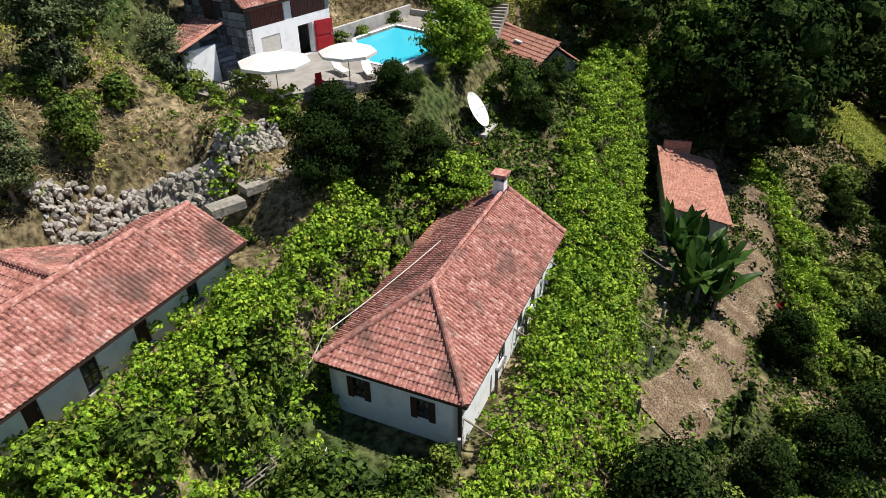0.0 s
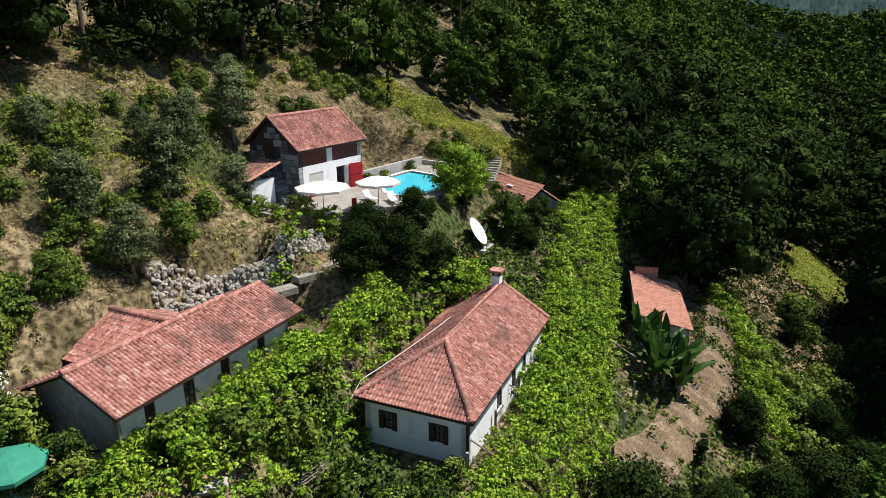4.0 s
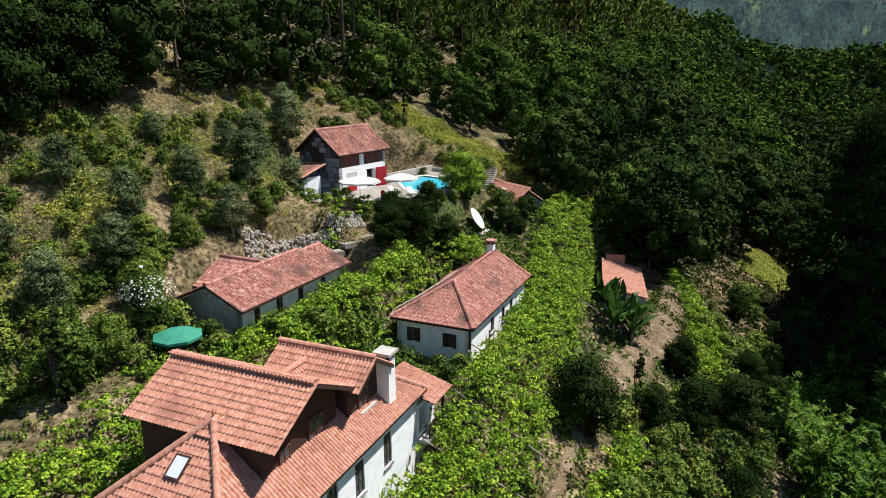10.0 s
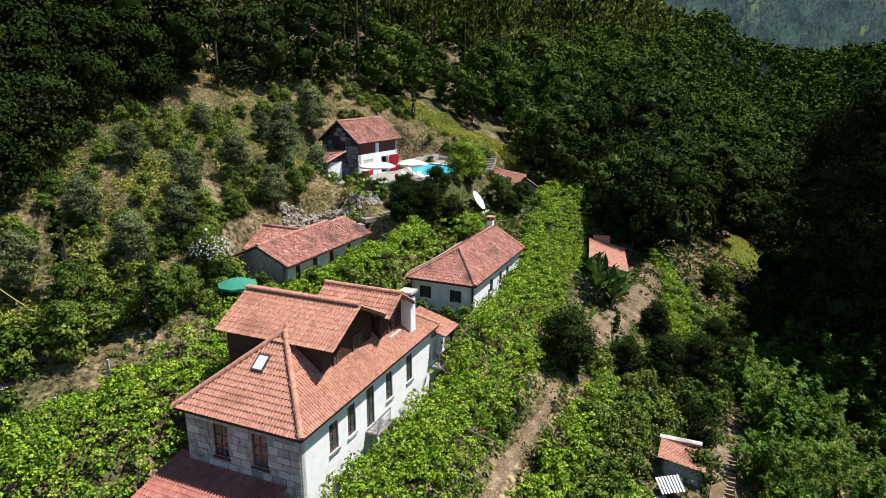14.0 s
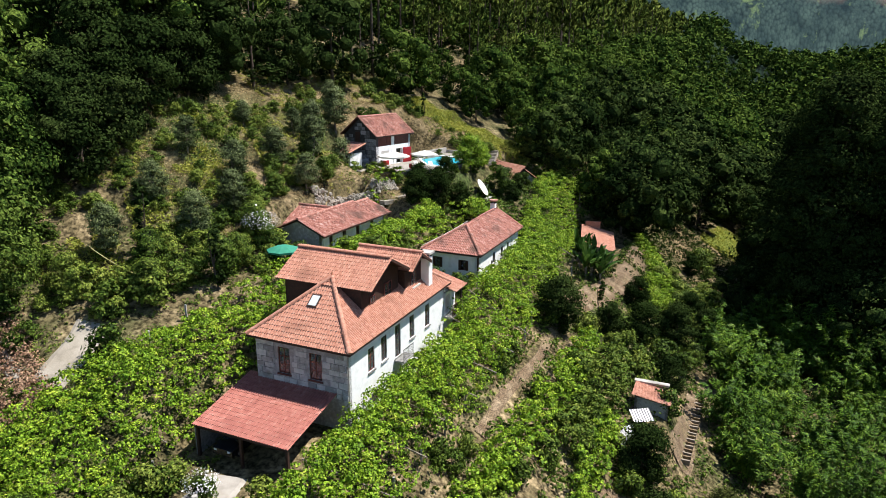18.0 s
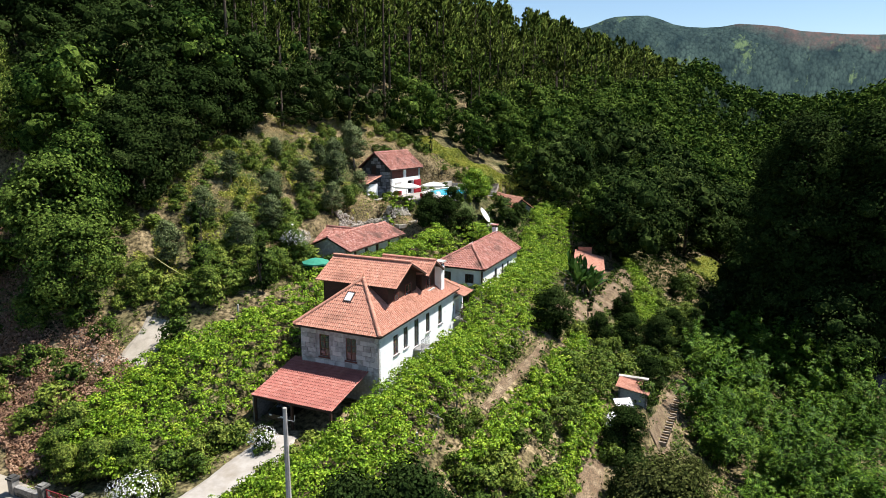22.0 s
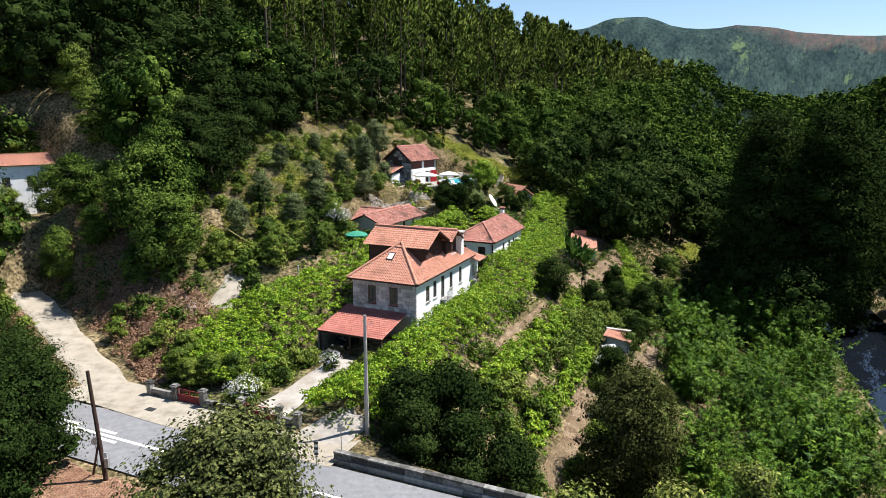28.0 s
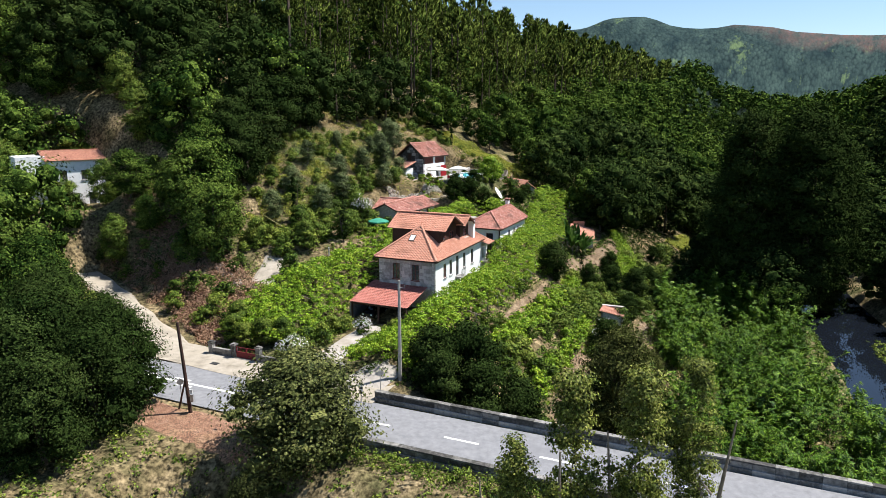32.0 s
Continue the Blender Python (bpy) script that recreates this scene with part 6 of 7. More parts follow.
# shrubs everywhere on the dry slope and in the garden
def free_of_houses(s, r, margin=0.6):
    for cs, cr, hs, hr in ((-31.5, 57.0, 4.6, 9.6), (-30.5, 81.5, 4.2, 8.2), (-43.8, 74.8, 5.2, 7.6), (-46.5, 105, 9.0, 10.5), (-37.2, 119, 3.0, 5.0), (-22.3, 114.5, 3.6, 7.5), (-11.0, 75.0, 2.2, 2.2), (-32.4, 38.5, 2.6, 9.0), (-33.5, 46.5, 4.8, 3.6)):
        if abs(s - cs) < hs + margin and abs(r - cr) < hr + margin:
            return False
    return True


def on_way(x, y, s, r):
    if 17.5 < r < 29.9 or float(lane_off(np.array(x), np.array(y))) < 3.2:
        return True
    # the open strip that leads up to the meadow
    k = min(1.0, max(0.0, ((x - 33) * 25 + (y - 107) * 43) / 2474))
    if math.hypot(x - 33 - 25 * k, y - 107 - 43 * k) < 6.5 + 1.5 * k:
        return True
    if abs(s + 47) < 3 and 77 < r < 90 or abs(s + 50) < 3 and 42 < r < 49.5 or abs((x - 54) * 0.843 - (y - 144.4) * 0.538) < 7 and 136 < y < 164 or abs(s + 20.3) < 1.0 and 56 < r < 80:
        return True
    # the dirt track and the river
    t = np.array([(30.0, 117.5), (28.0, 112), (26.3, 107.4), (24.5, 104.3), (22.8, 101.2), (20.5, 97.8), (18.3, 94.4), (16, 91.8), (13.8, 89.2)])
    if np.min(np.hypot(t[:, 0] - x, t[:, 1] - y)) < 4.6 or abs(s - 27 - 5 * math.sin(r / 40)) < 10.5 and r < 300:
        return True
    return abs(s + 10) < 1.5 and 40 < r < 62 or abs(x - 22 - (y - 69) * 0.45) < 2 and 67 < y < 84


n = 0
while n < 285:
    s, r = rng.uniform(-66, -38), rng.uniform(40, 122)
    x, y = sr(s, r)
    if free_of_houses(s, r) and not on_way(x, y, s, r) and not (r < 64 and s > -50):
        plant("shrub", x, y, float(rng.uniform(0.45, 1.0)), "shrub", "round green shrub on the dry hillside", "shrub", "hillside shrubs")
        n += 1
n = 0
while n < 60:
    s, r = rng.uniform(-54, -43.5), rng.uniform(58, 84)
    x, y = sr(s, r)
    if free_of_houses(s, r, 0.2) and not on_way(x, y, s, r):
        plant("shrub", x, y, float(rng.uniform(0.6, 1.1)), "shrub", "dense green bush among the terraces", "shrub", "hillside shrubs")
        n += 1
n = 0
while n < 75:
    s, r = rng.uniform(-86, -46), rng.uniform(33, 60)
    x, y = sr(s, r)
    if not on_way(x, y, s, r):
        plant("shrub", x, y, float(rng.uniform(0.8, 1.6)), "bank_shrub", "dense green bush on the bank above the lane", "shrub", "bank shrubs")
        n += 1
n = 0
while n < 85:
    s, r = rng.uniform(-22, -5), rng.uniform(34, 120)
    x, y = sr(s, r)
    if free_of_houses(s, r) and not on_way(x, y, s, r):
        plant("shrub", x, y, float(rng.uniform(0.7, 1.5)), "garden_shrub", "leafy garden shrub in the lower garden", "shrub", "garden shrubs")
        n += 1
# light bushes on the open strip between the track and the meadow
n = 0
while n < 42:
    s, r = rng.uniform(-15, 4), rng.uniform(101, 142)
    x, y = sr(s, r)
    if free_of_houses(s, r) and math.hypot(x - 30, y - 117.5) > 4.5 and math.hypot(x - 27, y - 109) > 4.0 and s > -15 + (r - 128) * 0.5:
        plant("shrub", x, y, float(rng.uniform(0.8, 1.9)), "valley_shrub", "light green bush on the valley floor", "shrub", "valley shrubs")
        n += 1
for x, y, k in ((-2.2, 79.6, 1.3), (0.2, 80.0, 0.9), (1.6, 79.8, 1.0), (-0.6, 78.6, 1.2)):
    plant("shrub", x, y, k, "garden_shrub", "olive-toned bush in front of the cottage", "shrub", "cottage shrubs")
for x, y, k in ((-13.4, 76.6, 1.0), (-14.4, 77.6, 1.1), (-12.0, 76.2, 0.9), (-16.8, 78.6, 1.2), (-17.6, 80.2, 1.2)):
    plant("shrub", x, y, k, "garden_shrub", "vine-grown bush before the gable of the outbuilding", "shrub", "cottage shrubs")
for x, y, k in ((-2.8, 81.6, 1.3), (-1.4, 80.9, 1.4), (1.4, 81.4, 1.0), (2.6, 82.4, 0.8), (-4.6, 84.6, 1.2), (-5.6, 82.0, 1.3), (-7.4, 79.6, 1.4), (-9.6, 78.6, 1.4), (-6.2, 86.0, 0.9)):
    plant("shrub", x, y, k, "garden_shrub", "dense rounded bush beside the cottage path", "shrub", "cottage shrubs")
for s, r, k in ((-35.6, 33.0, 1.0), (-36.4, 35.0, 1.2), (-35.8, 37.2, 1.1), (-36.2, 39.6, 1.2), (-35.2, 41.2, 1.0), (-37.4, 33.4, 1.1), (-29.8, 34.6, 0.8), (-29.2, 37.0, 1.0), (-29.0, 39.4, 1.0), (-28.6, 41.6, 1.1), (-39.0, 34.4, 1.1)):
    plant("shrub", *sr(s, r), k, "garden_shrub", "leafy shrub crowding the edge of the drive", "shrub", "drive shrubs")
# creepers and young trees hide the wall of the pool terrace
for x, y, k in ((5.4, -3.4, 0.75), (7.4, -0.4, 0.8), (9.2, 2.0, 0.85), (9.6, 5.2, 0.9), (9.4, 8.2, 1.0), (9.3, 11.0, 1.0), (3.0, -5.4, 0.7), (0.6, -5.6, 0.6)):
    wx, wy = -10.2 + 0.8387 * x + 0.5446 * y, 107.1 - 0.5446 * x + 0.8387 * y
    high = 13.3 - float(ground(wx, wy))
    plant("fruit", wx, wy, float(np.clip(high / 4.1, 0.35, 1.2)) * 0.95, "fruit_tree", "leafy tree and creepers against the terrace wall", "tree", "terrace trees")

# ---- woods: many trees in one mass ----
def dome_lobes(h, w, n):
    """Lobes heaped into one rounded crown, as a tree of a closed wood has it."""
    out = []
    for i in range(n):
        up = 1 - (i + 0.5) / n * 1.75
        a, flat = i * 2.4 + rng.uniform(-0.4, 0.4), math.sqrt(max(0.0, 1 - up * up))
        reach = w / 2 * 0.72 * flat * rng.uniform(0.8, 1.12)
        out.append((math.cos(a) * reach, math.sin(a) * reach, h * (0.46 + 0.4 * up * rng.uniform(0.85, 1.15)), w * rng.uniform(0.15, 0.23), rng.uniform(0.75, 1.0)))
    return out


def far_tree(h, w, n_lobes, count, size):
    return crown(dome_lobes(h, w, n_lobes), count, size, 1.5, 0.66, 1.24, 2 if count > 600 else 1, 0.52)


def pine_crown(h, w, tufts, per, long, wide):
    """Tufts of upswept needles round the top half of a tall bare stem."""
    k = rng.random(tufts) ** 0.8
    turn = rng.uniform(0, math.tau, tufts)
    reach = w / 2 * np.sin(math.pi * (0.22 + 0.74 * k)) * rng.uniform(0.35, 1.0, tufts)
    mid = np.column_stack([np.cos(turn) * reach, np.sin(turn) * reach, h * (0.5 + 0.47 * k)])
    out = np.column_stack([np.cos(turn), np.sin(turn), 0.4 + 0.8 * k])
    way = np.repeat(out * np.array([0.55, 0.55, 1.0]), per, 0) + rng.normal(0, 0.5, (tufts * per, 3)) + np.array([0, 0, 0.45])
    way /= np.linalg.norm(way, axis=1, keepdims=True)
    size = (long * rng.uniform(0.6, 1.2, tufts * per))[:, None]
    at = np.repeat(mid, per, 0) + way * size * 0.5
    side = np.cross(way, rng.normal(0, 1, way.shape))
    side /= np.linalg.norm(side, axis=1, keepdims=True) + 1e-9
    soft = np.repeat(out / np.linalg.norm(out, axis=1, keepdims=True), per, 0) + way * 0.5
    soft /= np.linalg.norm(soft, axis=1, keepdims=True)
    half = side * size * wide / 2
    return np.stack([at - way * size / 2, at - half, at + way * size / 2, at + half, at + soft], 1)


def stem(h, rad):
    s = Shape().rod((0, 0, -0.8), (0, 0, h), rad, rad * 0.4, 5)
    return np.array(s.v), [f for f in s.f if len(f) == 4]


STOCK = {}
for lod, (leaves, leaf, tufts, needle) in enumerate(((1900, 0.215, 70, (12, 0.9, 0.24)), (900, 0.32, 60, (8, 1.1, 0.3)), (330, 0.52, 42, (6, 1.4, 0.42)), (90, 0.95, 20, (5, 2.1, 0.55)))):
    STOCK["oak", lod] = [far_tree(10.0, 8.8, (22, 20, 16, 9)[lod], leaves, leaf) for _ in range(5)]
    STOCK["pine", lod] = [pine_crown(17, 5.4, tufts, *needle) for _ in range(5)]


def wood_edge(s, r):
    """True where the woods stand."""
    if s < -33 and r > np.interp(s, [-60, -54, -49, -43, -36.6, -33], [121, 128, 130, 130.5, 128, 127]):
        return True
    edge = np.interp(r, [40, 62, 74, 84, 96, 104, 110, 117, 126], [-71, -65.5, -64.5, -65.5, -66.5, -65.5, -62.5, -59.5, -58])
    if r > 38 and s < edge or s < -78 and r > 16:
        return True
    if s > -33 and r > 130 or s > -26 and r > 124:
        return True
    if s > 36 and r > 40:
        # the far bank, open where the vineyard climbs it
        return s < 44 or r < 120 or s > 100
    # the valley floor, open to shrubs and bamboo on the near side
    return s > np.interp(r, [100, 116, 122, 128, 134], [14, 10, 3, -6, -22]) and r > 100


heaps = {"oak": [], "pine": [], "dark": [], "in_shade": []}
stems = ([], [])
base_v = 0
step = 7.0
for gx_ in np.arange(-190, 520, step):
    for gy_ in np.arange(40, 1000, step):
        x, y = gx_ + rng.uniform(-2.8, 2.8), gy_ + rng.uniform(-2.8, 2.8)
        far = math.hypot(x - 2, y - 40)
        if abs(x) > 0.66 * (y + 30) + 20 or far > 960 or x < -0.5 * y - 60 or 0.924 * x - 0.382 * y < -150:
            continue
        if far > 260 and rng.random() < 0.45 or far > 420 and rng.random() < 0.4 or far > 600 and rng.random() < 0.45:
            continue
        s, r = 0.924 * x - 0.382 * y, 0.382 * x + 0.924 * y
        if not wood_edge(s, r) or on_way(x, y, s, r):
            continue
        # the clearing below the neighbour's house
        k = min(1.0, max(0.0, ((x + 61.5) * 15.5 - (y - 83) * 25) / 865.25))
        if math.hypot(x + 61.5 - 15.5 * k, y - 83 + 25 * k) < 9.5:
            continue
        lod = 0 if far < 118 or far < 150 and s > -36 else 1 if far < 215 else 2 if far < 420 else 3
        pine = (s < -66 and r > 88 or s < -55 and r > 140) and rng.random() < 0.72
        kind = "pine" if pine else "oak"
        k = rng.uniform(0.68, 1.5) * (1.2 if far > 260 else 1.08) * (1.25 if far > 600 else 1.0)
        if not pine and s > -30:
            k *= rng.uniform(1.0, 1.25)
        q = STOCK[kind, lod][int(rng.integers(5))]
        a = rng.uniform(0, math.tau)
        turn = np.array([[math.cos(a), -math.sin(a), 0], [math.sin(a), math.cos(a), 0], [0, 0, 1]]) * k
        z = float(ground(x, y)) - 0.3
        # oaks of the upper left slope: shade given by the darker leaf colour
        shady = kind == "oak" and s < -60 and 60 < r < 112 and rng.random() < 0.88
        # valley-floor oaks take the copy with shade in its colour
        in_shade = kind == "oak" and s > -36 and (r < 240 or s > 5 and r < 420) and rng.random() < 0.94
        heaps["in_shade" if in_shade else "dark" if shady else kind].append(q @ turn.T + np.array([x, y, z]))
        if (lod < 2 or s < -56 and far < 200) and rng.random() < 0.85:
            # saplings and brush under the pines, the floor's shade put into their colour
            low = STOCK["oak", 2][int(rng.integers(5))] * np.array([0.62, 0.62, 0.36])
            heaps["in_shade" if in_shade else "dark"].append(low + np.array([x + rng.uniform(-2, 2), y + rng.uniform(-2, 2), z + 0.3]))
        if lod < 3 and rng.random() < (0.9 if pine else 0.3):
            v, fs = stem((15 if pine else 6) * k, 0.22 * k)
            stems[0].append(v + np.array([x, y, z]))
            stems[1].append(np.array(fs) + base_v)
            base_v += len(v)
tagged(new("broadleaf_wood", leaf_mesh("broadleaf_wood", np.concatenate(heaps["oak"]), LEAF_OAK)), "dense dark broadleaf woodland over the slopes", "wood", kind="stuff")
tagged(new("riverside_wood", leaf_mesh("riverside_wood", np.concatenate(heaps["in_shade"]), LEAF_RIVER_SHADE)), "deep dark riverside woodland on the valley floor", "wood", kind="stuff")
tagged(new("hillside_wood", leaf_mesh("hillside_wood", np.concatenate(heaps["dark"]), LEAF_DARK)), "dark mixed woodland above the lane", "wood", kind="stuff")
tagged(new("pine_wood", leaf_mesh("pine_wood", np.concatenate(heaps["pine"]), LEAF_PINE)), "tall pine wood on the hillside", "wood", kind="stuff")
tagged(new("wood_stems", fast_mesh("wood_stems", np.concatenate(stems[0]), np.concatenate(stems[1]), BARK)), "bare stems of the pines and oaks", "wood", kind="stuff")


# ---- vines on pergolas ----
def clumps(x, y, z, rad, per, size, long=1.25, squash=0.6):
    """Leaves heaped in round clumps at the given places, lit from their own outsides."""
    n = len(x)
    way = rng.normal(0, 1, (n * per, 3))
    way[:, 2] = np.abs(way[:, 2]) * 0.9 - 0.25
    way /= np.linalg.norm(way, axis=1, keepdims=True)
    rr = np.repeat(rad, per)[:, None] * rng.uniform(0.55, 1.1, (n * per, 1))
    at = np.repeat(np.column_stack([x, y, z]), per, 0) + way * rr * np.array([1, 1, squash])
    return leaf_quads(at, way * 0.8 + np.array([0, 0, 0.35]), size, long)


def canopy(name, left, right, label, density=1.0, lift=2.1, size=0.17, mat=None, thick=0.8, ragged=0.72):
    """Leafy clumps over a strip between two edge lines given as (s, r) pairs with the same count."""
    left, right = np.array(left, float), np.array(right, float)
    place = []
    for (a, b), (c, d) in zip(zip(left, left[1:]), zip(right, right[1:])):
        wide = (np.linalg.norm(c - a) + np.linalg.norm(d - b)) / 2
        long = np.linalg.norm((b + d) / 2 - (a + c) / 2)
        n = int(wide * long * 6.4 * density)
        u, v = rng.random(n), rng.random(n)
        p = (a + (b - a) * v[:, None]) * (1 - u[:, None]) + (c + (d - c) * v[:, None]) * u[:, None]
        place.append(np.column_stack([p, np.minimum(u, 1 - u) * wide]))
    p = np.concatenate(place)
    s, r = p[:, 0] + rng.normal(0, 0.3, len(p)), p[:, 1] + rng.normal(0, 0.3, len(p))
    x, y = 0.924 * s + 0.382 * r, -0.382 * s + 0.924 * r
    keep = wave(x, y, 1.7, 9) + 0.6 * wave(x, y, 0.7, 4) > -ragged - 0.15
    keep &= np.hypot(x - 4.2, y - 107.4) > 2.9
    x, y, e = x[keep], y[keep], p[keep, 2]
    n = len(x)
    # long shoots trail down at the edges of the strip
    hang = (rng.random(n) < np.exp(-e * 1.3)) * rng.random(n) * 1.7
    z = ground(x, y) + lift + 0.22 * wave(x, y, 1.1, 7) + 0.3 * wave(x, y, 3.1, 8) - 0.35 * np.exp(-e * 1.6) - rng.random(n) ** 2 * thick * 0.9 - hang
    q = clumps(x, y, z, rng.uniform(0.26, 0.58, n), 24, size)
    return tagged(new(name, leaf_mesh(name, q, mat or LEAF_VINE)), label, "vines", kind="stuff")


canopy("vine_pergola", [(-27.2, 76), (-28.2, 86), (-29.5, 97), (-32.0, 107), (-33.2, 118), (-33, 131)], [(-21.9, 76), (-22.2, 86), (-24.3, 97), (-25.6, 107), (-27.0, 118), (-29.2, 131)], "grapevine canopy beside the cottage")
canopy("vine_pergola", [(-26.6, 38), (-26.9, 50), (-27.0, 62), (-27.1, 76)], [(-20.6, 38), (-21.4, 50), (-21.5, 62), (-21.8, 76)], "grapevine canopy along the farmhouse", lift=2.8)
canopy("vine_pergola", [(-48.0, 35.5), (-47.0, 43), (-44.5, 49), (-43.2, 56), (-41.5, 62)], [(-36.6, 35.5), (-37.2, 43), (-37.6, 49), (-37.0, 56), (-37.2, 62)], "grapevine canopy over the terrace behind the drive")
canopy("vine_pergola", [(-41.0, 62), (-39.8, 70), (-40.0, 80), (-39.6, 88)], [(-36.2, 62), (-34.9, 70), (-35.2, 80), (-34.9, 88)], "grapevine canopy between the two low houses", ragged=0.7)
canopy("vine_pergola", [(-41.7, 67), (-41.6, 74), (-41.7, 81)], [(-39.6, 67), (-39.5, 74), (-39.7, 81)], "grapevine canopy below the long outbuilding", lift=1.1, thick=1.0)
canopy("vine_pergola", [(-47.0, 32.2), (-47.5, 36)], [(-37.4, 32.0), (-36.8, 36)], "grapevine canopy behind the gate wall", lift=1.9, thick=1.4)
canopy("vine_pergola", [(-29.6, 31.0), (-29.6, 35), (-28.6, 40)], [(-20.5, 31.0), (-20.5, 35), (-20.8, 40)], "grapevine canopy near the utility pole")
canopy("vine_pergola", [(-37.0, 89.5), (-37.2, 92.5), (-36.4, 95.5)], [(-29.0, 90), (-29.4, 93), (-30.0, 96.5)], "grapevine canopy behind the cottage", ragged=0.7)
canopy("vine_row", [(-18.9, 47), (-18.6, 60), (-18.0, 74), (-17.6, 82)], [(-16.6, 47), (-16.0, 60), (-15.6, 74), (-15.6, 82)], "tall row of vines in the lower garden", 0.9, 2.4, 0.22, None, 1.9, 0.6)
canopy("vine_row", [(-13.4, 41), (-13.2, 56), (-13.0, 70)], [(-11.6, 41), (-11.4, 56), (-10.8, 70)], "row of vines beside the river path", 0.9, 2.3, 0.22, None, 1.9, 0.6)
canopy("vine_row", [(-16.0, 62), (-15.6, 75), (-15.4, 84)], [(-12.6, 62), (-12.0, 75), (-12.4, 84)], "thick vines and creepers above the hut", 0.8, 1.9, 0.24, LEAF_SHRUB, 1.7, 0.5)
canopy("vine_row", [(-46.6, 72), (-47.4, 80), (-46.2, 88), (-45.6, 93)], [(-45.4, 72), (-46.2, 80), (-45.0, 88), (-44.4, 93)], "ragged vines on the stone terrace", 0.8, 1.8, 0.2, LEAF_VINE, 1.3, 0.35)
canopy("vine_row", [(-13.8, 103), (-14.6, 114), (-17.0, 120), (-19.0, 127)], [(-10.4, 103), (-10.6, 114), (-13.2, 121), (-15.6, 129)], "creeper-covered hedge along the dirt track", 1.0, 2.0, 0.17, LEAF_VINE, 1.8, 0.8)
canopy("hedge", [(-21.0, 15.2), (-12, 15.2), (-4, 15.2)], [(-21.0, 17.4), (-12, 17.4), (-4, 17.4)], "bright green hedge below the road wall", 1.2, 0.9, 0.13, LEAF_SHRUB, 0.8, 1.2)
canopy("bank_bushes", [(33.5, 50), (32.0, 70), (31.0, 90), (30.0, 112)], [(45, 50), (45, 70), (44, 90), (42, 112)], "leafy bushes along the far river bank", 0.55, 1.6, 0.26, LEAF_SHRUB, 1.4, 1.0)
# the vineyard that climbs the far bank in level rows
vs, vr = np.meshgrid(np.arange(47, 102, 2.9), np.arange(128, 470, 1.2))
vs, vr = (vs + rng.normal(0, 0.16, vs.shape)).ravel(), vr.ravel()
vx, vy = 0.924 * vs + 0.382 * vr, -0.382 * vs + 0.924 * vr
tagged(new("vineyard", leaf_mesh("vineyard", clumps(vx, vy, ground(vx, vy) + 0.9, rng.uniform(0.5, 0.95, len(vx)), 7, 0.5), LEAF_VINE)), "terraced vineyard rows on the far bank", "vineyard", kind="stuff")
for s0, s1, rr in ((-28, -22.5, np.arange(42, 76, 4.0)), (-46, -37.5, np.arange(37, 54, 4.0)), (-29.5, -23, np.arange(78, 128, 4.5))):
    for r in rr:
        for s in (s0 + 0.9, s1 + 0.6):
            x, y = sr(s, r)
            p = new("pergola_post", None)
            p.matrix_world = pose(x, y, float(ground(x, y)))
            tagged(p, "grey granite post under the vines", "post", "pergola posts")
            part("post", Shape().box(-0.07, -0.07, -0.3, 0.07, 0.07, 1.45), GRANITE, p)


# ---- low growth over the open ground ----
def ground_cover(name, count, box, mat, size, high, label, test, long=2.0):
    s, r = rng.uniform(box[0], box[1], count), rng.uniform(box[2], box[3], count)
    x, y = 0.924 * s + 0.382 * r, -0.382 * s + 0.924 * r
    keep = test(s, r, x, y)
    for cs, cr, hs, hr in ((-31.5, 57.0, 4.4, 9.4), (-30.5, 81.5, 3.5, 7.6), (-43.8, 74.8, 4.9, 7.2), (-44.5, 104.5, 6.3, 8.8), (-22.3, 114.5, 3.0, 6.8), (-32.4, 38.5, 2.0, 9.0), (-10.0, 51.0, 1.1, 12.0), (-20.3, 68.0, 0.4, 12.0), (-50.2, 45.8, 1.1, 2.6)):
        keep &= ~((np.abs(s - cs) < hs) & (np.abs(r - cr) < hr))
    keep &= ~((r > 17.5) & (r < 29.9)) & (lane_off(x, y) > 2.6)
    for tx, ty in ((22, 69), (23.4, 72), (24.6, 75), (26, 78), (27.3, 81)):
        keep &= np.hypot(x - tx, y - ty) > 1.5
    for tx, ty in ((33, 130), (31, 122), (30.0, 117.5), (28.0, 112), (26.3, 107.4), (24.5, 104.3), (22.8, 101.2), (20.5, 97.8), (18.3, 94.4), (16, 91.8), (13.8, 89.2)):
        keep &= np.hypot(x - tx, y - ty) > 1.7
    x, y = x[keep], y[keep]
    n = len(x)
    if long > 2.2:
        z = ground(x, y) + rng.random(n) * high * (0.7 + 0.5 * wave(x, y, 2.3, 3))
        q = leaf_quads(np.column_stack([x, y, z]), np.tile([0, 0, 0.7], (n, 1)) + rng.normal(0, 0.5, (n, 3)), size, long)
    else:
        # low leafy clumps in place of single leaves
        x, y = x[::13], y[::13]
        n = len(x)
        z = ground(x, y) + rng.random(n) ** 1.5 * high * (0.6 + 0.5 * wave(x, y, 2.3, 3))
        q = clumps(x, y, z, rng.uniform(0.2, 0.62, n) * min(1.2, 0.5 + high / 2), 13, size, 1.4, 0.8)
    return tagged(new(name, leaf_mesh(name, q, mat)), label, "plants", kind="stuff")


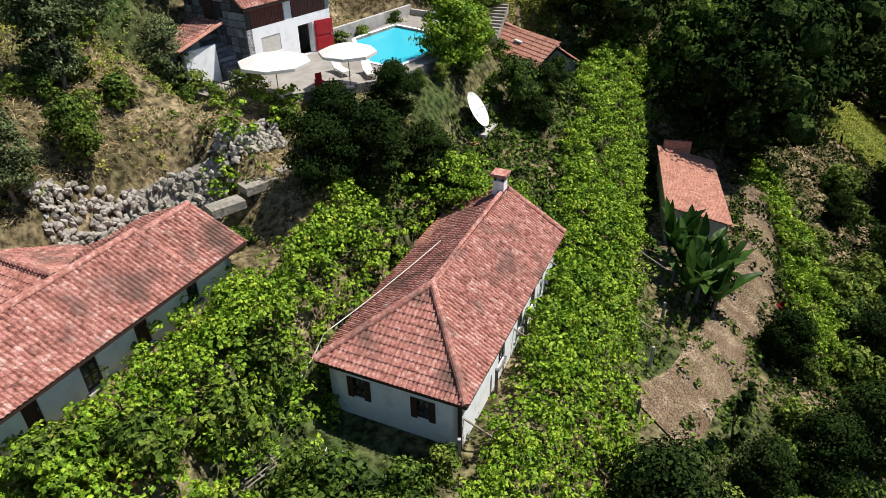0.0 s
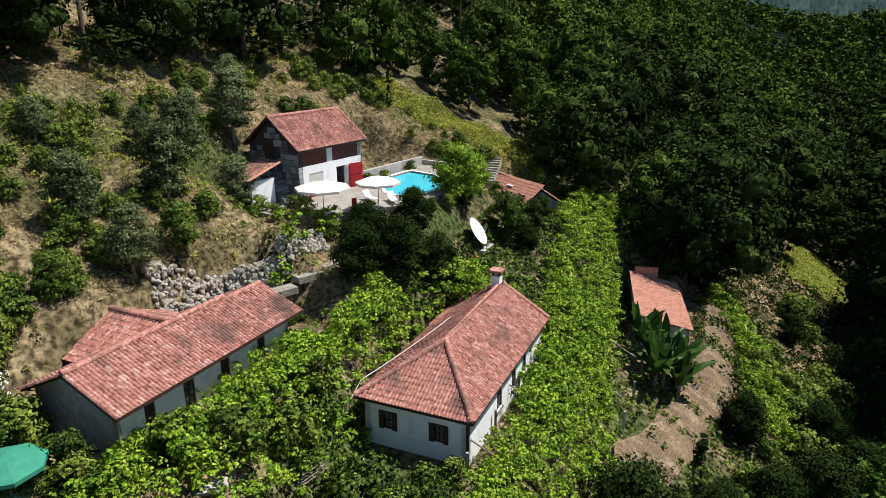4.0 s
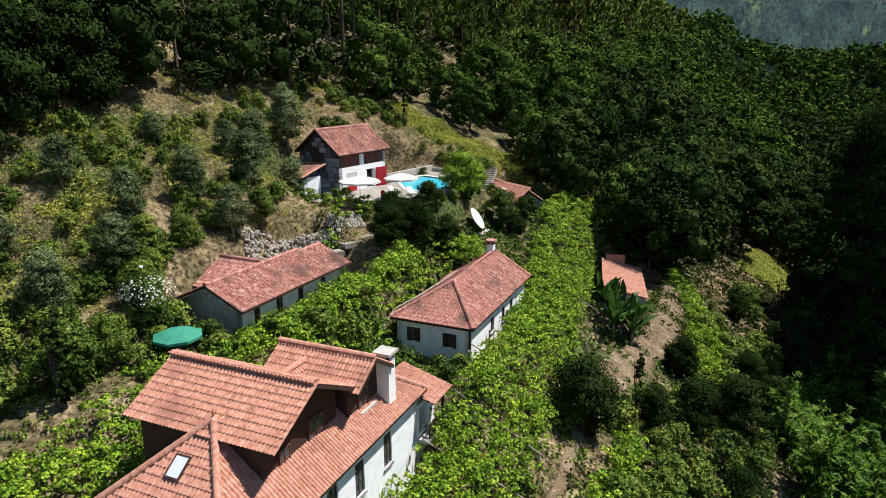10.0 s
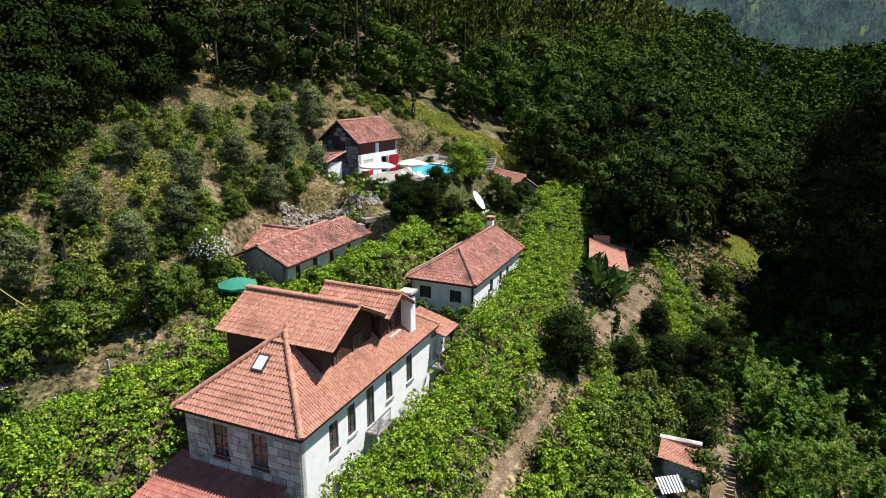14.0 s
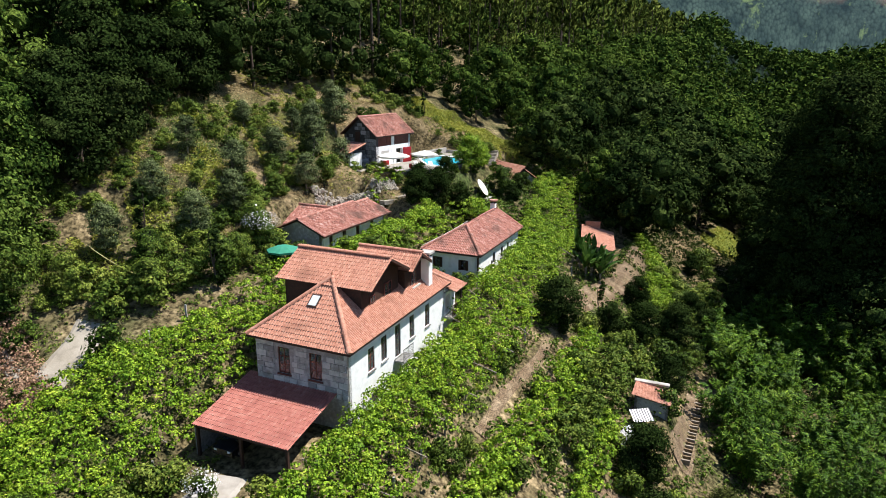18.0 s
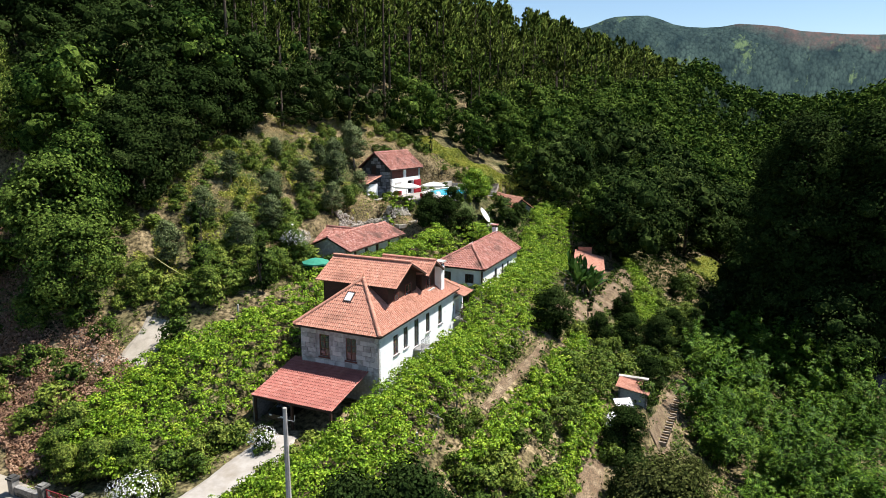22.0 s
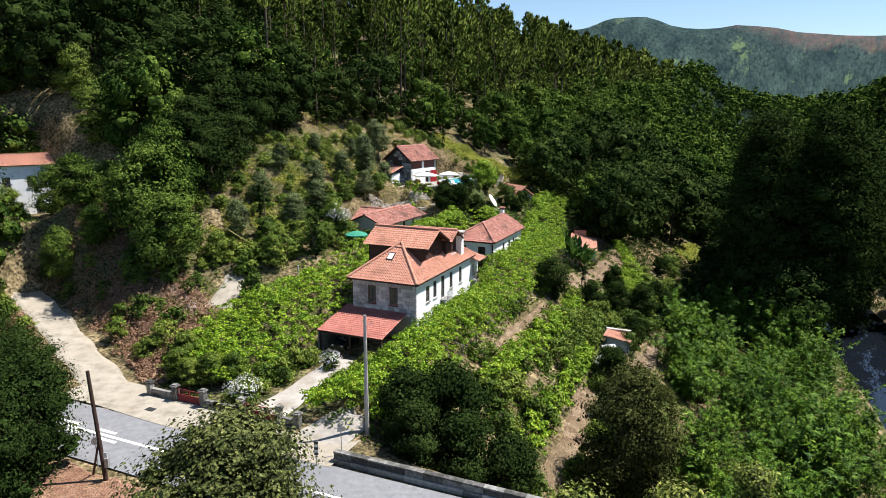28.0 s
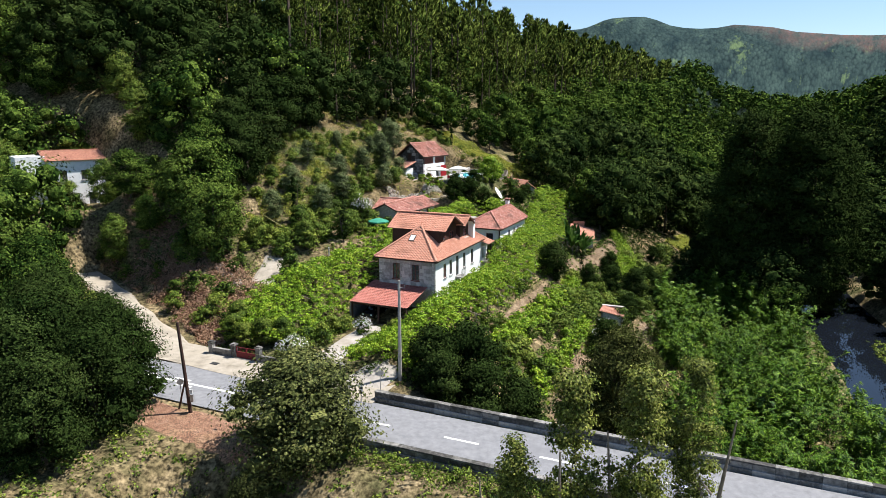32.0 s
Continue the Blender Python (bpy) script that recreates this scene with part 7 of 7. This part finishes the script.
clump = lambda x, y, a, b: wave(x, y, a, 11) + 0.6 * wave(x, y, b, 12)
ground_cover("dry_grass", 150000, (-75, -38, 62, 128), LEAF_DRY, 0.045, 0.35, "bleached dry grass on the hillside", lambda s, r, x, y: clump(x, y, 5, 2) > -0.8, long=6.0)
ground_cover("green_weeds", 160000, (-86, -34, 30, 128), LEAF_SHRUB, 0.13, 0.6, "patchy green weeds between the terraces", lambda s, r, x, y: (clump(x, y, 4, 1.6) > 0.05) | (r < 66) & (clump(x, y, 4, 1.6) > -0.5))
ground_cover("ferns", 60000, (-60, -38, 118, 138), LEAF_FERN, 0.13, 0.8, "yellow-green ferns on the slope above the pool", lambda s, r, x, y: (np.abs(r - 124.8 - 0.3 * (s + 54)) < 3.6) & (clump(x, y, 3, 1.2) > -0.7), long=2.5)
ground_cover("ferns", 20000, (-64, -54, 50, 80), LEAF_FERN, 0.13, 0.9, "yellow-green ferns at the edge of the wood", lambda s, r, x, y: clump(x, y, 3, 1.2) > 0.2, long=2.5)
ground_cover("yellow_weeds", 90000, (-72, -48, 60, 124), LEAF_FERN, 0.11, 0.5, "yellowing brambles and bracken on the hillside", lambda s, r, x, y: (clump(x + 40, y, 4.4, 1.3) > 0.25) & ~((s > -53) & (r > 92)))
ground_cover("garden_weeds", 110000, (-27, 22, 29.9, 122), LEAF_SHRUB, 0.2, 1.1, "rank green weeds of the lower garden", lambda s, r, x, y: clump(x, y, 4, 1.5) > -0.55)
# the valley floor's shade is in this undergrowth's leaf colour
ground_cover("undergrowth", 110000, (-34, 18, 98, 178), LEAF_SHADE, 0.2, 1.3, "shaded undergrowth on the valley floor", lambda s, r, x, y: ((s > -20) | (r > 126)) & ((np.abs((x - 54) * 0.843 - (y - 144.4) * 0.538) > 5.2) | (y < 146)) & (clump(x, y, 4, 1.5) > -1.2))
ground_cover("garden_weeds", 42000, (-40, -25, 84, 136), LEAF_SHRUB, 0.24, 0.9, "green weeds behind the cottage", lambda s, r, x, y: clump(x, y, 4, 1.5) > -0.8)
ground_cover("near_weeds", 42000, (-60, 30, -6, 17.4), LEAF_SHRUB, 0.16, 1.0, "weeds and brambles below the road", lambda s, r, x, y: ~((s < -23) & (s > -44) & (r > 12.6)) & (clump(x, y, 4, 1.5) > -0.6))
ground_cover("meadow_grass", 26000, (-12, 8, 154, 177), LEAF_FERN, 0.13, 0.6, "long yellow-green meadow grass", lambda s, r, x, y: np.abs((x - 54) * 0.843 - (y - 144.4) * 0.538) < 4.8 + 1.2 * wave(x, y, 3.0, 4), long=3.0)
ground_cover("brown_brush", 100000, (-78, -47, 31, 54), LEAF_BRUSH, 0.13, 1.3, "heaps of brown dead brush on the bank above the lane", lambda s, r, x, y: (lane_off(x, y) > 2.6) & (lane_off(x, y) < 13.5) & (r > 33) & (clump(x, y, 3, 1.2) > -0.7), long=2.0)
ground_cover("dead_brush", 34000, (-64, -45.5, 30, 52), LEAF_BRUSH, 0.13, 1.0, "brown dead brush on the bank above the lane", lambda s, r, x, y: (lane_off(x, y) < 9.5) & (clump(x, y, 3, 1.2) > -0.3), long=3.0)


# ---- bamboo thicket by the river ----
def bamboo_mesh(h):
    stems_, at, out = Shape(), [], []
    for _ in range(11):
        x, y = rng.normal(0, 0.7, 2)
        lean = rng.normal(0, 0.2, 2)
        hh = h * rng.uniform(0.55, 1.15)
        p = [Vector((x + lean[0] * hh * k ** 2.2, y + lean[1] * hh * k ** 2.2, hh * (k - 0.14 * k ** 3))) for k in (0, 0.4, 0.75, 1.0)]
        for a, b in zip(p, p[1:]):
            stems_.rod(a, b, 0.03, 0.02, 4)
        # leafy side shoots in tiers, each a drooping spray
        for tier in range(9):
            k = 0.28 + 0.72 * tier / 8
            i = 0 if k < 0.4 else 1 if k < 0.75 else 2
            base = p[i].lerp(p[i + 1], (k - (0, 0.4, 0.75)[i]) / (0.4, 0.35, 0.25)[i])
            way, reach = rng.uniform(0, math.tau), (1.35 - 0.85 * k) * rng.uniform(0.6, 1.2)
            for j in range(10):
                u = (j + 0.5) / 10 * reach
                off = (math.cos(way) * u, math.sin(way) * u, 0.45 * u - 0.5 * u * u)
                jit = rng.normal(0, 0.1, 3)
                at.append((base.x + off[0] + jit[0], base.y + off[1] + jit[1], base.z + off[2] + jit[2]))
                out.append((0.5 * math.cos(way), 0.5 * math.sin(way), 1.0))
    return stems_.mesh("stem", LEAF_BAMBOO), leaf_mesh("foliage", leaf_quads(np.array(at), np.array(out), 0.14, 4.2), LEAF_BAMBOO)


KINDS["bamboo"] = [bamboo_mesh(h) for h in (7.5, 6.5, 5.6, 6.2, 4.8)]
n = 0
while n < 298:
    s, r = rng.uniform(-8, 26), rng.uniform(27, 130)
    x, y = sr(s, r)
    shore = np.interp(r, [28, 45, 60, 75, 90, 106, 116, 130], [5.5, 4.0, 1.5, -1.5, -2.5, -4.0, -3.0, 2.0]) + 2.6 * float(wave(x, y, 4.0, 14))
    if min(math.hypot(x - tx, y - ty) for tx, ty in ((22, 69), (23.4, 72), (24.6, 75), (26, 78), (27.3, 81))) < 2.6:
        continue
    if s < shore or s > np.interp(r, [28, 70, 88, 106, 120, 130], [25.0, 24.0, 19.5, 17.0, 11.0, 6.0]) + 1.5 * float(wave(x, y, 3.0, 15)) or float(wave(x, y, 2.6, 16)) < -0.4:
        continue
    tall = 0.95 + 0.4 * float(wave(x, y, 5.0, 17)) + 0.25 * float(wave(x, y, 1.9, 18))
    v = KINDS["bamboo"][n % 5]
    t = new("bamboo_clump")
    t.matrix_world = pose(x, y, float(ground(x, y)) - 0.2, 0, 0, float(rng.uniform(0, 360))) @ Matrix.Scale(max(0.5, tall * float(rng.uniform(0.8, 1.25))), 4)
    tagged(t, "bright green feathery bamboo clump near the river", "bamboo", "bamboo thicket")
    tagged(part("stem", v[0], None, t), kind="stuff")
    part("foliage", v[1], None, t)
    n += 1


# ---- banana plants by the track ----
def banana(x, y, label):
    b = new("banana_plant")
    b.matrix_world = pose(x, y, float(ground(x, y)))
    tagged(b, label, "plant", "banana plants")
    part("stem", Shape().rod((0, 0, -0.2), (0.1, 0, 1.7), 0.16, 0.1, 7), BARK_PALE, b)
    for i in range(8):
        a, up = math.tau * i / 8 + rng.uniform(-0.4, 0.4), rng.uniform(0.85, 1.5)
        s, n, long = Shape(), 8, rng.uniform(2.8, 4.2)
        for k in range(n + 1):
            t = k / n
            out, z = long * t * math.cos(up) * (1 + 0.35 * t), 1.3 + long * t * math.sin(up) - 0.55 * math.cos(up) * long * t * t
            w = 0.36 * math.sin(math.pi * min(1, 0.06 + t * 0.94)) ** 0.7 + 0.02
            w *= rng.uniform(0.75, 1.1)
            for side, drop in ((-1, 0.3), (0, 0), (1, 0.3)):
                s.v.append((out * math.cos(a) - side * w * math.sin(a), out * math.sin(a) + side * w * math.cos(a), z + drop * w + rng.uniform(-0.03, 0.03)))
        for k in range(n):
            s.f += [(3 * k, 3 * k + 1, 3 * k + 4, 3 * k + 3), (3 * k + 1, 3 * k + 2, 3 * k + 5, 3 * k + 4)]
        part("leaf", s, BANANA, b)


for x, y in ((18.6, 102.0), (20.0, 103.0), (19.2, 100.6), (17.8, 103.4), (20.6, 101.4), (18.2, 99.6), (21.2, 102.4), (19.4, 104.2), (20.2, 99.8)):
    banana(x, y, "tall banana plant with torn green leaves")

for s, r, k in ((-44.6, 32.6, 0.8), (-42.4, 31.6, 0.75), (-40.4, 32.4, 0.8), (-38.6, 33.6, 0.75), (-46.0, 35.0, 0.85)):
    plant("fruit", *sr(s, r), k, "laurel_bush", "dense dark green bush behind the gate wall", "shrub", "gate bushes")
# white oleander at the gate, yuccas, and the stone terrace
for x, y, k in ((-20.9, 42.6, 1.15), (-22.0, 43.0, 0.9), (-14.6, 50.2, 0.9), (-17.5, 50.8, 1.0), (-19.6, 49.2, 1.0), (-18.6, 46.8, 1.0)):
    ol = plant("shrub", x, y, k, "oleander", "flowering white oleander bush beside the drive", "shrub", "oleanders")
    if k != 1.0:
        lb = [(0, 0, 1.2, 1.1, 0.8)]
        part("blossom", leaf_mesh("blossom", crown(lb, 260, 0.11, 1.0, 0.92)[6:], BLOSSOM), None, ol)
fl = plant("fruit", *sr(-46.6, 65.0), 0.75, "flowering_tree", "small tree covered in white blossom", "tree")
part("blossom", leaf_mesh("blossom", crown([(0, 0, 2.6, 2.0, 0.7)], 420, 0.14, 1.0, 0.9)[6:], BLOSSOM), None, fl)


def rubble_wall(name, a, b, low, high, label, deep=1.6, count=220):
    """A rough wall of boulders heaped against the slope."""
    w = new(name)
    tagged(w, label, "wall")
    a, b = Vector((*a, 0)), Vector((*b, 0))
    way = (b - a).normalized()
    side = Vector((way.y, -way.x, 0))
    shapes = []
    for _ in range(6):
        bm = bmesh.new()
        bmesh.ops.create_icosphere(bm, subdivisions=1, radius=0.5)
        for v in bm.verts:
            v.co *= rng.uniform(0.6, 1.2)
            v.co.z *= 0.72
        me = bpy.data.meshes.new("stone")
        bm.to_mesh(me)
        bm.free()
        me.materials.append(RUBBLE)
        shapes.append(me)
    long = (b - a).length
    # packed earth and small stone behind the boulders
    back, n = Shape(), 14
    for i in range(n + 1):
        p = a + way * (long * i / n)
        lo_p, hi_p = p + side * deep * 0.5, p - side * deep * 0.55
        foot = float(ground(lo_p.x, lo_p.y))
        back.v += [(lo_p.x, lo_p.y, foot - 0.3), (hi_p.x, hi_p.y, max(foot + 0.1, low + (high - low) * i / n - 0.12))]
    back.f = [(2 * i, 2 * i + 2, 2 * i + 3, 2 * i + 1) for i in range(n)]
    part("core", back, RUBBLE, w)
    for _ in range(count):
        k, t = rng.uniform(0, long), rng.random()
        p = a + way * k + side * (deep * (0.5 - t) + rng.normal(0, 0.1))
        foot = float(ground(p.x, p.y))
        z = foot + max(0.15, low + (high - low) * k / long - foot) * t * 0.95 + rng.uniform(-0.1, 0.15)
        part("stone", shapes[int(rng.integers(6))], None, w, "", pose(p.x, p.y, z, *(float(v) for v in rng.uniform(0, 360, 3))) @ Matrix.Diagonal((*(float(v) for v in rng.uniform(0.22, 0.62, 3)), 1.0)))


rubble_wall("rubble_wall", (-15.6, 90.0), (-7.0, 100.2), 11.0, 11.9, "sunlit wall of rough grey stones below the terrace", 1.3, 760)
for i, (x, y, z, a) in enumerate(((-6.2, 98.2, 10.9, 40), (-7.6, 96.6, 10.7, 46), (-5.0, 99.8, 11.0, 30), (-9.0, 95.0, 10.4, 48))):
    sl = part("stone_slab", Shape().box(-0.5, -0.95, -0.4, 0.5, 0.95, 0.06), RUBBLE)
    sl.matrix_world = pose(x, y, max(float(ground(x, y)) + 0.06, z - 0.4), 0, 0, -a)
    tagged(sl, "pale flat stone on the path below the wall", "slab", "path stones")
rubble_wall("stone_wall", sr(-57, 44.2), sr(-52, 42.6), 3.0, 3.0, "rough dry stone wall on the bank", 1.0, 60)


# ---- small things about the gardens ----
def cable(name, points, rad, mat, label, sag=0.0):
    s = Shape()
    run = [Vector(p) for p in points]
    fine_run = []
    for a, b in zip(run, run[1:]):
        for i in range(8):
            k = i / 8
            fine_run.append(a.lerp(b, k) - Vector((0, 0, sag * 4 * k * (1 - k))))
    fine_run.append(run[-1])
    for a, b, c in zip([fine_run[0]] + fine_run[:-1], fine_run, fine_run[1:] + [fine_run[-1]]):
        side = (c - a).cross(Vector((0, 0, 1))).normalized() * rad
        up = side.cross(c - a).normalized() * rad
        s.v += [tuple(b + side), tuple(b + up), tuple(b - side), tuple(b - up)]
    s.f += [(4 * i + j, 4 * i + (j + 1) % 4, 4 * i + 4 + (j + 1) % 4, 4 * i + 4 + j) for i in range(len(fine_run) - 1) for j in range(4)]
    return tagged(part(name, s, mat), label, "cable")


PALE_WIRE = material("pale_sheath", [(0.3, (0.5, 0.48, 0.42)), (0.7, (0.62, 0.6, 0.54))], 4, 4, 0.6)
HOSE = material("yellow_hose", [(0.3, (0.42, 0.36, 0.14)), (0.7, (0.52, 0.46, 0.2))], 4, 4, 0.6)
cable("cable", [(2.42, 93.3, 8.75), (-2.8, 87.85, 7.1), (-3.84, 85.6, 5.9), (-5.7, 80.3, 5.0)], 0.03, PALE_WIRE, "pale cable slung from the cottage roof to the garden", 0.12)
cable("hose", [(-31.6, 70.6, 11.4), (-23.6, 68.2, 8.6)], 0.045, HOSE, "yellow hose hanging slack between the terraces", 0.55)
# old wooden trellis beside the cottage path
tr = new("trellis")
tr.matrix_world = look((-5.7, 81.0, 4.9), (-4.0, 82.6, 5.3))
tagged(tr, "bleached wooden trellis leaning beside the cottage path", "trellis")
for i in range(7):
    part("slat", Shape().box(-0.62 + i * 0.2, -0.02, -2.2, -0.56 + i * 0.2, 0.02, 0.2), BARK_PALE, tr)
for z in (-2.0, -1.3, -0.6, 0.05):
    part("rail", Shape().box(-0.7, 0.022, z, 0.7, 0.05, z + 0.06), BARK_PALE, tr)


def sheet_mesh():
    s, n = Shape(), 24
    for i in range(n + 1):
        z = 0.04 * math.cos(i * math.pi / 1.5)
        s.v += [(-1.0 + 2.0 * i / n, -0.7, z), (-1.0 + 2.0 * i / n, 0.7, z)]
    s.f = [(2 * i, 2 * i + 2, 2 * i + 3, 2 * i + 1) for i in range(n)]
    return s.mesh("corrugated_sheet", METAL)


def pot(x, y, k):
    p = new("flower_pot")
    p.matrix_world = pose(x, y, float(ground(x, y)), 0, 0, 0) @ Matrix.Scale(k, 4)
    tagged(p, "round terracotta flower pot with a leafy plant", "pot", "flower pots")
    s = Shape().rod((0, 0, 0), (0, 0, 0.36), 0.17, 0.25, 12)
    part("body", s, TERRACOTTA, p)
    part("rim", Shape().rod((0, 0, 0.34), (0, 0, 0.42), 0.28, 0.28, 12), TERRACOTTA, p)
    at = rng.normal(0, 0.16, (60, 3)) * np.array([1, 1, 0.8]) + np.array([0, 0, 0.62])
    part("plant", leaf_mesh("plant", leaf_quads(at, rng.normal(0, 1, (60, 3)), 0.12), LEAF_SHRUB), None, p)


for x, y, k in ((-8.3, 78.6, 1.1), (-7.7, 78.9, 0.9), (-5.0, 85.2, 1.0), (-4.8, 84.6, 0.8), (-13.2, 77.0, 1.0), (-8.6, 77.8, 0.8), (4.4, 106.4, 1.0)):
    pot(x, y, k)
for x, y, a in ((-8.0, 77.6, 12), (-7.2, 77.1, 35)):
    sl = part("stone_slab", Shape().box(-0.75, -0.5, -0.05, 0.75, 0.5, 0.08), CONCRETE)
    sl.matrix_world = pose(x, y, float(ground(x, y)) + 0.02, 0, 0, a)
    tagged(sl, "flat grey stone slab on the garden path", "slab")
rb = new("crate")
rb.matrix_world = pose(27.3, 104.2, float(ground(27.3, 104.2)), 0, 0, 25)
tagged(rb, "red plastic crate at the edge of the track", "crate")
for x0, y0, x1, y1 in ((-0.4, -0.3, 0.4, -0.27), (-0.4, 0.27, 0.4, 0.3), (-0.4, -0.27, -0.37, 0.27), (0.37, -0.27, 0.4, 0.27)):
    part("side", Shape().box(x0, y0, 0.0, x1, y1, 0.5), WOOD_RED, rb)
part("base", Shape().box(-0.37, -0.27, 0.0, 0.37, 0.27, 0.03), WOOD_RED, rb)

# bushes in front of the low wall at the pool
for x, y, k in ((-0.9, 9.6, 0.75), (-1.0, 12.4, 0.7), (-1.0, 16.8, 0.8), (1.0, 18.6, 0.7)):
    plant("shrub", -10.2 + 0.8387 * x + 0.5446 * y, 107.1 - 0.5446 * x + 0.8387 * y, k, "pool_shrub", "rounded bush before the low pool wall", "shrub", "pool shrubs")
# grey sheets lying beside the garden hut
for x, y, z, a, tilt in ((17.2, 69.0, -5.3, 20, 24), (16.0, 67.6, -5.4, 34, 20), (18.4, 70.4, -5.2, 12, 28)):
    sh = part("corrugated_sheet", sheet_mesh(), None)
    sh.matrix_world = pose(x, y, float(ground(x, y)) + 0.75, tilt, 0, a)
    tagged(sh, "weathered grey corrugated sheet leaning by the hut", "sheet", "old sheets")
# rough steps of wood and stone that lead down to the river
sw = new("river_steps")
sw.matrix_world = pose(0, 0, 0)
tagged(sw, "rough earth steps edged with old timber", "steps")
for i in range(22):
    k = i / 21
    x, y = 22.1 + 6.4 * k, 69.3 + 14.0 * k
    part("step", Shape().box(-0.75, -0.1, -0.3, 0.75, 0.1, 0.22), (BARK_PALE, DIRT)[i % 2], sw, "", pose(x, y, float(ground(x, y)), 0, 0, -24 + 6 * math.sin(i * 2.1)))

# rails of the pergolas that show through the leaves
for s0, s1, rr, lift in ((-27.0, -20.9, np.arange(39, 75, 4.6), 2.3), (-46.5, -37.4, np.arange(37, 45, 5.2), 1.4), (-29.0, -22.8, np.arange(79, 104, 6.5), 1.65)):
    for r in rr:
        a, b = sr(s0, r), sr(s1, r + 0.6)
        za, zb = float(ground(*a)) + lift, float(ground(*b)) + lift
        tagged(part("pergola_rail", Shape().rod((*a, za), (*b, zb), 0.05, sides=5), BARK_PALE), "bleached round pole across the vine pergola", "pole", "pergola rails")
